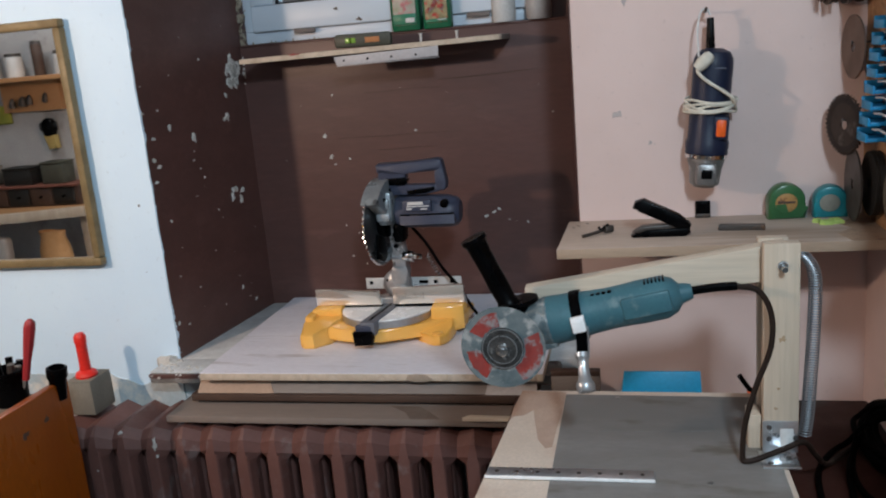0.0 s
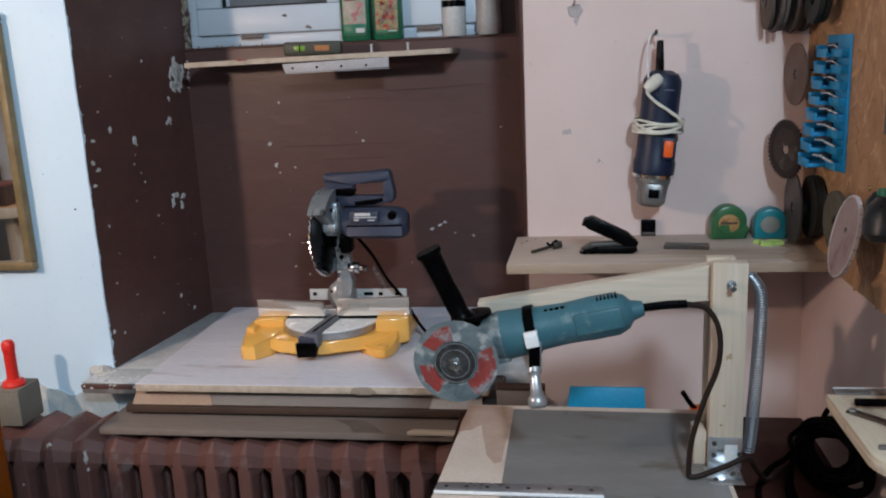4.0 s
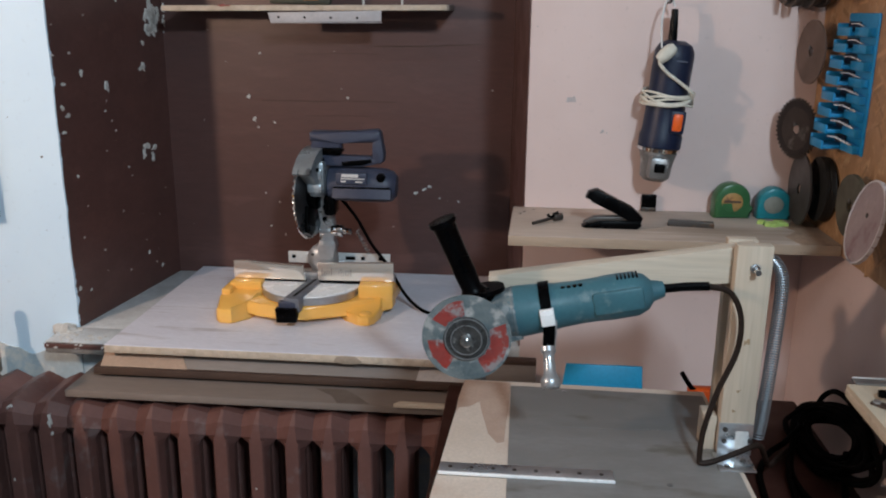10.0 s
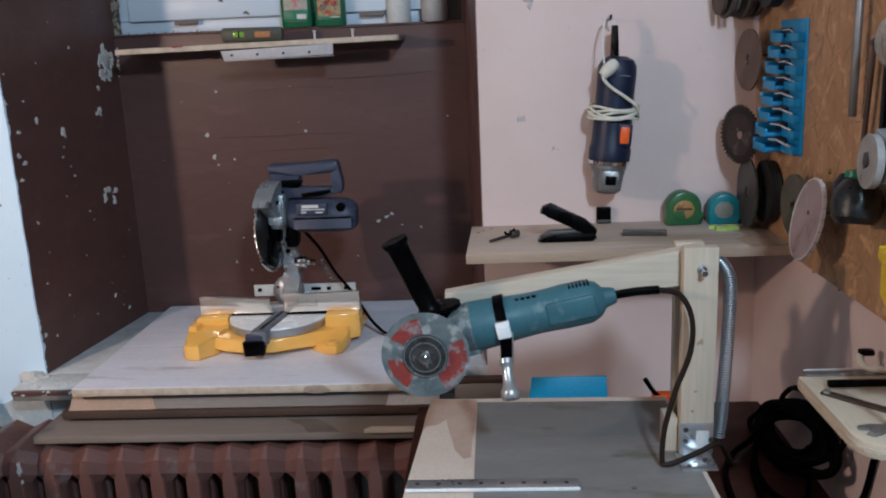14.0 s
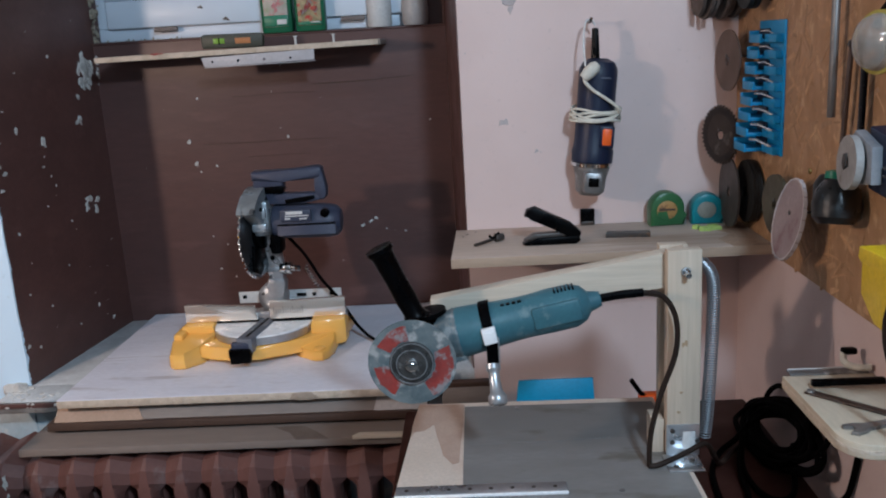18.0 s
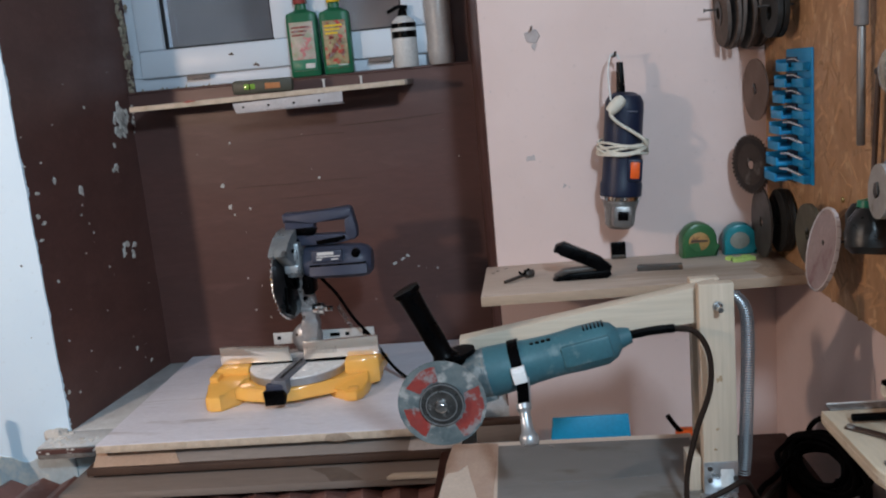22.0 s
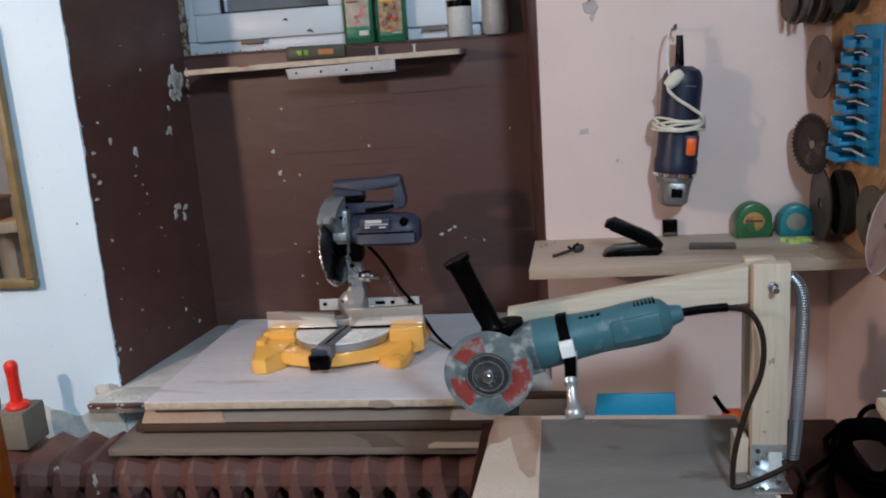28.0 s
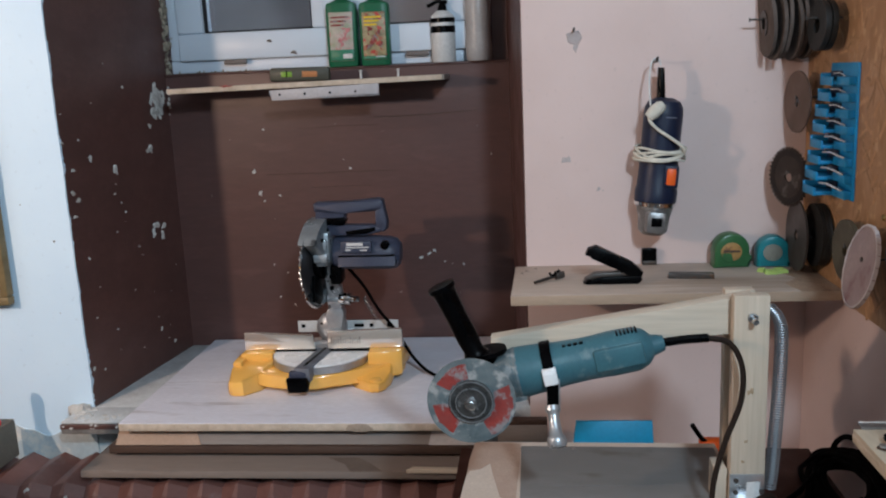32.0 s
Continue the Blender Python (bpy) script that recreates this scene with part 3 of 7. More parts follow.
for y, z, s, tall in ((0.084, 1.234, 0.0085, 1.2), (0.162, 1.205, 0.008, 1.5), (0.028, 1.218, 0.006, 0.6), (0.018, 1.175, 0.006, 1), (0.033, 1.161, 0.008, 0.6), (0.018, 1.132, 0.006, 0.7),
                      (0.149, 1.157, 0.0035, 0.8), (0.285, 1.068, 0.016, 0.5), (0.318, 1.060, 0.014, 0.45), (0.276, 1.050, 0.007, 1.9), (0.309, 1.044, 0.007, 1.9), (0.346, 1.338, 0.02, 1.7), (0.326, 1.345, 0.01, 1.2),
                      (0.297, 1.235, 0.008, 1.4), (0.287, 1.23, 0.008, 0.6), (0.304, 1.281, 0.005, 1.6), (0.218, 1.367, 0.0035, 1), (0.213, 1.035, 0.003, 0.8), (0.043, 1.046, 0.003, 1),
                      (0.044, 0.927, 0.0025, 1), (0.105, 0.885, 0.003, 0.6), (0.015, 0.833, 0.005, 1), (0.048, 0.819, 0.003, 1), (0.054, 1.273, 0.003, 0.8), (0.006, 1.271, 0.004, 0.6),
                      (0.179, 1.115, 0.002, 1), (0.18, 0.948, 0.002, 1), (0.264, 0.837, 0.004, 1.2), (0.313, 0.794, 0.005, 1)):
    chip(bm, on_reveal(y, z), UD, (0, 0, 1), s, 0.001, 9, tall)
for k in range(18):
    chip(bm, on_reveal(RNG.uniform(0.01, 0.38), RNG.uniform(0.78, 1.5)), UD, (0, 0, 1), RNG.uniform(0.0006, 0.002), 0.0007, 6)
solid("flaked_paint", bm, FRESHPL, "pale plaster showing where brown paint flaked off", "paint flakes", "stuff")

# crumbling foam beside the window frame
bm = B()
for k in range(520):
    low = k < 40
    z = RNG.uniform(1.388, 1.395) if low else RNG.uniform(1.392, 1.95)
    x = RNG.uniform(-0.815, -0.62) if low else -0.8165 + RNG.gauss(0, 0.0060)
    r = RNG.uniform(0.0008, 0.0022) if low else RNG.uniform(0.0015, 0.0058)
    y = 0.405 + RNG.uniform(-0.010, 0.008)
    bmesh.ops.create_icosphere(bm, subdivisions=1, radius=r, matrix=Matrix.Translation((x, y, z)) @ Matrix.Diagonal((1, 0.8, RNG.uniform(0.7, 2.2), 1)))
for v in bm.verts:
    v.co += 0.0016 * noise.noise_vector(v.co * 300)
solid("mounting_foam", bm, CRUMB, "crumbling mounting foam and plaster along the window frame", "foam", "stuff")

# broken plaster in the corner beside the shelf strip
bm = B()
for k in range(26):
    y, z = 0.345 + RNG.gauss(0, 0.012), RNG.uniform(1.300, 1.368)
    chip(bm, on_reveal(min(y, 0.38), z), UD, (0, 0, 1), RNG.uniform(0.004, 0.011), 0.0014, 8, RNG.uniform(0.8, 1.6))
for k in range(7):
    chip(bm, (KL + RNG.uniform(0.0, 0.007), DEEP - 0.0014, RNG.uniform(1.30, 1.365)), (1, 0, 0), (0, 0, 1), RNG.uniform(0.002, 0.006), 0.0012, 8, 1.4)
solid("broken_plaster", bm, FRESHPL, "bright broken plaster in the niche corner", "plaster", "stuff")

# sill slab
sill = thing("window_sill", pose(0, 0, 0), "old plastered sill slab with brown painted end and dust", "sill", kind="structure")
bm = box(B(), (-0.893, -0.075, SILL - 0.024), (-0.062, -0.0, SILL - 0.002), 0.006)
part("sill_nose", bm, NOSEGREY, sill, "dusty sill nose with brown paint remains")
bm = box(B(), (JL - 0.01, 0.001, SILL - 0.024), (JR + 0.005, DEEP + 0.02, SILL), 0.002)
part("sill_bed", bm, DUST, sill, "dusty grey sill surface")
part("brown_remains", box(B(), (-0.891, -0.0772, SILL - 0.0115), (-0.757, -0.0745, SILL - 0.0025), 0.001), BROWN, sill, "brown paint left on the sill's front edge")
bm = B()
bmesh.ops.create_icosphere(bm, subdivisions=3, radius=1.0, matrix=Matrix.Translation((-0.884, -0.014, SILL + 0.001)) @ Matrix.Diagonal((0.024, 0.016, 0.012, 1)))
for v in bm.verts:
    v.co += 0.005 * noise.noise_vector(v.co * 90)
part("plaster_lump", bm, FRESHPL, sill, "lump of white plaster at the wall corner")
bm = box(B(), (-0.89, -0.073, SILL - 0.002), (-0.75, 0.001, SILL + 0.001), 0.001)
part("dust_layer", bm, DUST, sill)
bm = B()
for k in range(9):
    chip(bm, (RNG.uniform(-0.885, -0.77), -0.0775, RNG.uniform(SILL - 0.011, SILL - 0.003)), (1, 0, 0), (0, 0, 1), RNG.uniform(0.0012, 0.005), 0.001, 7, 0.6)
for k in range(14):
    chip(bm, (RNG.uniform(-0.895, -0.855), RNG.uniform(-0.036, -0.004), SILL + 0.0015), (1, 0, 0), (0, 1, 0.12), RNG.uniform(0.003, 0.010), 0.0012, 8, 0.7)
for k in range(16):
    chip(bm, (RNG.uniform(-0.885, -0.78), RNG.uniform(-0.070, -0.040), SILL + 0.0015), (1, 0, 0), (0, 1, 0.2), RNG.uniform(0.002, 0.006), 0.0012, 8, 0.7)
part("crumbled_edge", bm, FRESHPL, sill, "crumbled pale plaster")

# ---- boards in front of the niche ----


def board(name, a, b, top, edge, label):
    t = thing(name, pose(0, 0, 0), label, "board")
    part("board_core", box(B(), a, b, 0.0015), edge, t)
    part("board_top", box(B(), (a[0] + 0.001, a[1] + 0.001, b[2] - 0.0005), (b[0] - 0.001, b[1] - 0.001, b[2] + 0.0012)), top, t)
    return t


board("saw_board", (-0.757, -0.113, SILL), (-0.085, 0.384, 0.771), CHIPTOP, CHIPEDGE, "dusty greyish chipboard sheet lying on the sill")
EDGESTAIN = mat("damp_chipboard_edge", (0.42, 0.34, 0.265), (0.31, 0.245, 0.19), 60, 0.85, bump=0.4, grain=330)
solid("edge_stain", prism(B(), [(-0.340, 0.7595), (-0.334, 0.7685), (-0.318, 0.7715), (-0.300, 0.7700), (-0.288, 0.7600), (-0.300, 0.7565), (-0.322, 0.7560)], -0.1140, -0.1125, "xz", 0.0003), EDGESTAIN, "brown stain on the chipboard's front edge", "stain", "stuff")
BOARDPATCH = mat("brown_board_patch", (0.155, 0.115, 0.092), (0.12, 0.088, 0.070), 14, 0.75, bump=0.2)
PALEEND = mat("pale_board_end", (0.50, 0.47, 0.46), (0.40, 0.37, 0.35), 14, 0.75, bump=0.2)
BROWNFACE = mat("light_brown_board_face", (0.46, 0.32, 0.235), (0.40, 0.28, 0.205), 10, 0.8)
t = thing("middle_board", pose(0, 0, 0), "grey-brown board leaning under the sill nose", "board")
lean = [(-0.0765, SILL - 0.0014), (-0.0785, SILL - 0.0014), (-0.1080, 0.7292), (-0.0765, 0.7292)]
part("board_core", prism(B(), lean, -0.768, -0.100, "yz", 0.0008), GREYWOOD, t)
bm = prism(B(), [(-0.7685, 0.7294), (-0.607, 0.7294), (-0.628, SILL - 0.0016), (-0.7685, SILL - 0.0016)], -0.0015, 0.0, "xz")
for v in bm.verts:
    v.co.y += -0.1087 + (v.co.z - 0.7292) * 0.0295 / (SILL - 0.0014 - 0.7292)
part("brown_strip", bm, BROWNFACE, t, "light brown left part of the board")
bm = prism(B(), [(-0.194, 0.7294), (-0.0995, 0.7294), (-0.0995, SILL - 0.0016), (-0.187, SILL - 0.0016)], -0.0015, 0.0, "xz")
for v in bm.verts:
    v.co.y += -0.1087 + (v.co.z - 0.7292) * 0.0295 / (SILL - 0.0014 - 0.7292)
part("pale_end", bm, PALEEND, t, "paler end of the board")
# Dark bar stands in for the shade between the two boards.
board("board_gap_shade", (-0.779, -0.116, 0.7155), (-0.100, -0.02, 0.7285), DARKWOOD, DARKWOOD, "dark strip drawing the shade between the boards")
t = board("radiator_board", (-0.806, -0.172, 0.6955), (-0.137, -0.01, 0.7075), RADBOARD, RADBOARD, "weathered grey-brown board lying on the radiator")
part("brown_stain", prism(B(), [(-0.372, -0.1165), (-0.318, -0.1165), (-0.292, -0.140), (-0.266, -0.1705), (-0.322, -0.1705), (-0.338, -0.142)], 0.7084, 0.7090, "xy"), BOARDPATCH, t, "dark brown diagonal patch")
solid("pine_offcut", prism(B(), [(-0.224, -0.178), (-0.137, -0.178), (-0.137, -0.168), (-0.214, -0.166)], 0.7090, 0.7165, "xy", 0.001), PINEX, "pale pine offcut on the board over the radiator", "offcut")

# ---- window ----


DRAIN = mat("dull_brown_plastic", (0.20, 0.17, 0.155), (0.15, 0.125, 0.115), 30, 0.6)


def window():
    w = thing("window_1", pose(0, 0, 0), "white plastic casement window with two sashes and dark glass", "window", kind="structure")
    L, R, y = -0.812, -0.104, 0.425
    bot, top = 1.392, 2.12

    def rect(name, x0, x1, z0, z1, wide, ya, yb, parent, bev=0.003):
        bm = B()
        box(bm, (x0, ya, z0), (x1, yb, z0 + wide), bev)
        box(bm, (x0, ya, z1 - wide), (x1, yb, z1), bev)
        box(bm, (x0, ya + 0.0005, z0 + wide), (x0 + wide, yb - 0.0005, z1 - wide), bev)
        box(bm, (x1 - wide, ya + 0.0005, z0 + wide), (x1, yb - 0.0005, z1 - wide), bev)
        return part(name, bm, PVC, parent)

    rect("window_frame", L, R, bot, top, 0.028, y, y + 0.06, w)
    mid = -0.405
    part("mullion", box(B(), (mid - 0.02, y, bot + 0.028), (mid + 0.02, y + 0.06, top - 0.028), 0.003), PVC, w)
    for x0, x1 in ((L + 0.026, mid - 0.012), (mid + 0.012, R - 0.026)):
        s = rect("sash", x0, x1, bot + 0.026, top - 0.026, 0.060, y - 0.014, y + 0.05, w, 0.005)
        bm = B()
        gx0, gx1, gz0, gz1 = x0 + 0.060, x1 - 0.060, bot + 0.086, top - 0.086
        for a, b in (((gx0, gz0), (gx1, gz0 + 0.004)), ((gx0, gz1 - 0.004), (gx1, gz1)), ((gx0, gz0 + 0.004), (gx0 + 0.004, gz1 - 0.004)), ((gx1 - 0.004, gz0 + 0.004), (gx1, gz1 - 0.004))):
            box(bm, (a[0], y - 0.002, a[1]), (b[0], y + 0.012, b[1]))
        part("gasket", bm, GASKET, s, "black rubber glazing gasket")
        pane = part("pane", box(B(), (gx0 - 0.004, y + 0.012, gz0 - 0.004), (gx1 + 0.004, y + 0.016, gz1 + 0.004)), GLASS, s)
        pane.visible_shadow = False
        bm = B()
        hx = -0.656 if x0 < -0.6 else -0.245
        box(bm, (hx - 0.026, y - 0.019, bot + 0.016), (hx + 0.026, y - 0.012, bot + 0.026), 0.002)
        part("drain_cap", bm, DRAIN, s, "small dull brown drain cap")
    bm = B()
    chip(bm, (-0.575, y - 0.0148, 1.455), (1, 0, 0), (0, 0, 1), 0.006, 0.0012, 8, 0.6)
    chip(bm, (-0.522, y - 0.0148, 1.428), (1, 0, 0), (0, 0, 1), 0.009, 0.0012, 8, 0.5)
    part("dirt_mark", bm, DARKSTEEL, w, "dark dirt marks on the sash")


window()
# Sheet added so the panes show the grey of their reflections.
bm = box(B(), (-2.4, 1.15, 0.6), (1.0, 1.2, 3.2))
solid("backdrop", bm, mat("grey_glass_backdrop", (0.34, 0.30, 0.29), (0.24, 0.215, 0.21), 3, 0.9), "plain grey sheet added behind the window to tone the glass", "backdrop", "structure")


def ledge_shelf():
    s = thing("window_shelf", pose(-0.469, 0.350, 1.3515), "narrow plywood shelf strip fixed under the window", "shelf")
    s.scale = (1.063, 1.0, 1.063)
    r = pose(0, 0, 0, 0, -0.6, 0)
    part("board", box(B(), (-0.273, -0.09, 0), (0.277, 0.039, 0.0105), 0.001, r), GREYWOOD, s)
    part("front_edge", box(B(), (-0.273, -0.0925, 0.0003), (0.273, -0.0900, 0.0102), 0.0005, r), CHIPEDGE, s, "pale splintered plywood front edge")
    bm = B()
    prism(bm, [(-0.066, -0.0030), (-0.061, -0.0210), (0.150, -0.0195), (0.151, 0.0003)], -0.0945, -0.0928, "xz", 0.0004, r)
    box(bm, (-0.061, -0.0945, -0.0225), (0.150, -0.080, -0.0212), 0.0005, r)
    rail = part("angle_rail", bm, mat("greyed_white_angle", (0.52, 0.50, 0.51), (0.44, 0.42, 0.43), 20, 0.5), s, "greyish white perforated metal angle")
    for k in range(4):
        x = -0.045 + k * 0.050
        part("hole", cyl(B(), (x, -0.0948, -0.012), (x, -0.0940, -0.012), 0.0024, n=10), BLACK, rail)
    for x in (0.115, 0.188):
        bm = cyl(B(), (x, -0.080, 0.011), (x, -0.080, 0.026), 0.0022, n=8)
        cyl(bm, (x, -0.080, 0.026), (x, -0.080, 0.0275), 0.0042, n=10)
        part("screw", bm, OFFWHITE, s, "pale screw end standing out")
    part("red_smear", chip(B(), (-0.15, -0.0932, 0.008), (1, 0, 0), (0, 0, 1), 0.013, 0.0006, 9, 0.2), DISCRED, s, "smear of red paint")


ledge_shelf()


def spirit_level():
    lv = thing("spirit_level", pose(-0.480, 0.292, 1.3640, 0, 0.8, 2), "short dark olive spirit level with green and amber vials", "level")
    lv.scale = (1.06, 1.0, 1.06)
    part("body", box(B(), (-0.06, -0.01, 0), (0.06, 0.01, 0.027), 0.006), MOSS, lv)
    part("vial", box(B(), (-0.036, -0.0112, 0.009), (-0.014, -0.0095, 0.019), 0.003), VIAL, lv, "bright green bubble vial")
    part("vial_mark", box(B(), (-0.026, -0.0116, 0.008), (-0.0235, -0.0098, 0.020), 0.0005), BLACK, lv)
    part("sticker", box(B(), (0.006, -0.0110, 0.008), (0.036, -0.0096, 0.019), 0.002), mat("amber_sticker", (0.50, 0.20, 0.07), rough=0.5), lv, "amber sticker")


spirit_level()


BANDGREEN = mat("green_label_band", (0.03, 0.21, 0.12), (0.02, 0.16, 0.09), 40, 0.4, bump=0.02)


def flat_bottle(x, name, label, lab_mat, cap, w, d=0.034, tall=0.134):
    b = thing(name, pose(x, 0.395, 1.391), label, "bottle", "bottles on the window ledge")
    bm = B()
    lathe(bm, [(0.0, 0), (w * 0.92, 0.0), (w, 0.004), (w, tall * 0.96), (w * 0.93, tall), (w * 0.40, tall + 0.008), (w * 0.34, tall + 0.024), (0, tall + 0.024)], (0, 0, 0), (0, 0, 1), 28, 1)
    for v in bm.verts:
        a = math.atan2(v.co.y, v.co.x)
        r = math.hypot(v.co.x, v.co.y)
        k = r / max(1e-6, (abs(math.cos(a)) ** 6 + abs(math.sin(a)) ** 6) ** (1 / 6)) if r > w * 0.5 else r
        f = k / max(r, 1e-6)
        v.co.x, v.co.y = v.co.x * (1 if r <= w * .5 else min(f, 1.3)) * 0.92, v.co.y * (1 if r <= w * .5 else min(f, 1.3)) * d / w * 0.5
    part("bottle_body", bm, GREEN, b)
    yb = -d * 0.56
    lb = part("front_label", box(B(), (-w * 0.72, yb, 0.012), (w * 0.72, yb + 0.004, tall * 0.86), 0.002), lab_mat, b, "colourful printed label with flowers")
    for k in range(3):
        part("print_bar", box(B(), (-w * 0.6, yb - 0.0006, tall * (0.76 - 0.06 * k)), (w * (0.5 - 0.15 * k), yb + 0.001, tall * (0.79 - 0.06 * k)), 0.0004), DISCRED if cap is DISCRED else YELLOWPL, lb)
    part("label_band", box(B(), (-w * 0.72, yb - 0.0004, 0.013), (w * 0.72, yb + 0.001, 0.036 if cap is DISCRED else 0.020), 0.0003), BANDGREEN, lb, "green printed band")
    part("print_box", box(B(), (w * 0.05, yb - 0.0010, 0.017), (w * 0.62, yb - 0.0003, 0.027 if cap is DISCRED else 0.019)), OFFWHITE, lb)
    bm = B()
    for k in range(9):
        chip(bm, (RNG.uniform(-w * 0.5, w * 0.5), yb - 0.0005, RNG.uniform(0.04, tall * 0.60)), (1, 0, 0), (0, 0, 1), RNG.uniform(0.003, 0.007), 0.0005, 9)
    part("printed_flower", bm, DISCRED if lab_mat is LABELB else mat("pink_print", (0.62, 0.24, 0.25)), lb)
    bm = lathe(B(), [(0, 0), (w * 0.40, 0), (w * 0.42, 0.004), (w * 0.38, 0.026), (0, 0.028)], (0, 0, tall + 0.02), (0, 0, 1), 20)
    part("cap", bm, cap, b, "screw cap")
    return b


flat_bottle(-0.405, "fertiliser_bottle", "dark green bottle with a pink flower label", LABEL, DISCRED, 0.036)
flat_bottle(-0.333, "fertiliser_bottle", "dark green bottle with a yellow and red flower label", LABELB, YELLOWPL, 0.035, tall=0.131)


def spray_can():
    s = thing("spray_can", pose(-0.186, 0.40, 1.391), "white spray can with black printed bands and trigger nozzle", "spray can", "bottles on the window ledge")
    part("can", lathe(B(), [(0, 0), (0.024, 0), (0.0262, 0.004), (0.0262, 0.088), (0.024, 0.098), (0.013, 0.108), (0, 0.108)], (0, 0, 0), (0, 0, 1)), OFFWHITE, s)
    bm = B()
    for a, b in ((0.062, 0.076), (0.083, 0.093)):
        lathe(bm, [(0.0264, a), (0.0267, a), (0.0267, b), (0.0264, b)], (0, 0, 0), (0, 0, 1))
    part("printed_band", bm, BLACK, s, "black printed band")
    bm = lathe(B(), [(0, 0.106), (0.011, 0.106), (0.009, 0.118), (0.006, 0.124), (0, 0.124)], (0, 0, 0), (0, 0, 1), 14)
    tube(bm, [(0.012, 0, 0.126), (-0.008, -0.002, 0.128), (-0.022, -0.006, 0.122), (-0.032, -0.008, 0.118)], 0.0042, 8)
    part("nozzle", bm, BLACK, s, "black trigger nozzle")


spray_can()
b = thing("cloudy_bottle", pose(-0.109, 0.395, 1.391), "cloudy greyish plastic bottle with narrowed waist", "bottle", "bottles on the window ledge")
part("bottle_body", lathe(B(), [(0, 0), (0.024, 0), (0.0275, 0.006), (0.0285, 0.03), (0.026, 0.06), (0.0275, 0.09), (0.028, 0.14), (0.022, 0.165), (0.012, 0.178), (0, 0.178)], (0, 0, 0), (0, 0, 1)), CLOUDY, b)
part("cap", lathe(B(), [(0, 0.176), (0.014, 0.176), (0.014, 0.196), (0, 0.197)], (0, 0, 0), (0, 0, 1)), OFFWHITE, b)

# ---- radiator ----


def radiator():
    rad = thing("radiator", pose(-1.027, -0.115, 0.10), "old brown painted cast-iron column radiator with pale scuffs", "radiator")
    tall = 0.59
    bm = B()
    nose = [(-0.0140, -0.034), (-0.0165, -0.058), (-0.0130, -0.0760), (-0.0105, -0.0785), (0.0105, -0.0785), (0.0130, -0.0760), (0.0165, -0.058), (0.0140, -0.034)]
    prism(bm, nose, 0.050, tall - 0.050, "xy")
    for y in (0.0, 0.060):
        box(bm, (-0.0115, y - 0.017, 0.045), (0.0115, y + 0.017, tall - 0.045), 0.006)
    for flip in (0, 1):
        def at(v):
            return v if flip else tall - v
        saddle = [(-0.050, 0.052), (-0.057, 0.046), (-0.057, 0.036), (-0.048, 0.031), (-0.036, 0.024), (0.036, 0.024), (0.048, 0.031), (0.057, 0.036), (0.057, 0.046), (0.050, 0.052)]
        prism(bm, [(u, at(v)) for u, v in saddle], -0.0318, 0.0318, "yz")
        # ridged front that folds back over the top
        fold = [(-0.0786, 0.110, -0.050, 0.110, 0.0166, 0.0105), (-0.0787, 0.072, -0.056, 0.072, 0.0166, 0.0105), (-0.0788, 0.060, -0.0565, 0.064, 0.0215, 0.0100), (-0.0782, 0.042, -0.0600, 0.052, 0.0316, 0.0080), (-0.073, 0.020, -0.0570, 0.034, 0.0316, 0.0045),
                (-0.056, 0.004, -0.044, 0.018, 0.0316, 0.0015), (-0.030, 0.0, -0.022, 0.015, 0.0316, 0.0012), (0.060, 0.0, 0.060, 0.015, 0.0316, 0.0012)]
        rows = [[bm.verts.new(p) for p in ((-w, yb, at(zb)), (-e, yr, at(zr)), (e, yr, at(zr)), (w, yb, at(zb)))] for yr, zr, yb, zb, w, e in fold]
        for a, b in zip(rows, rows[1:]):
            for k in range(3):
                bm.faces.new((a[k], a[k + 1], b[k + 1], b[k]))
    sec = part("section", bm, RADPAINT, rad, sharp=0.22)
    for k in range(1, 15):
        o = sec.copy()
        scene.collection.objects.link(o)
        o.parent = rad
        o.location = (0.0630 * k, 0, 0)
    for k, u, y, z, w, tall_by in ((2, -0.004, -0.066, 0.5720, 0.0055, 1.6), (3, 0.012, -0.0786, 0.5600, 0.0050, 3.2), (3, 0.014, -0.0786, 0.535, 0.0030, 1.6), (1, 0.004, -0.0788, 0.50, 0.0025, 1), (2, -0.004, -0.0788, 0.44, 0.0022, 1.4),
                       (1, 0.008, -0.0788, 0.36, 0.003, 2), (4, 0.0, -0.0788, 0.41, 0.0022, 1), (5, 0.004, -0.0788, 0.33, 0.002, 1), (2, 0.004, -0.0788, 0.28, 0.003, 2), (7, 0.0, -0.0788, 0.29, 0.002, 1), (9, -0.003, -0.0788, 0.45, 0.002, 1)):
        bm = chip(B(), (0.0630 * k + u, y, z), (1, 0, 0), (0, -0.2 if y > -0.07 else 0, 1), w, 0.0012, 8, tall_by)
        part("paint_scuff", bm, FRESHPL, rad, "pale paint scuff")
    bm = B()
    tube(bm, [(-0.03, 0, tall - 0.036), (-0.09, 0, tall - 0.036), (-0.10, 0, tall - 0.10), (-0.10, 0, -0.15)], 0.013, 10)
    part("pipe", bm, RADPAINT, rad)


radiator()

# ---- bench ----
TZ = 0.735


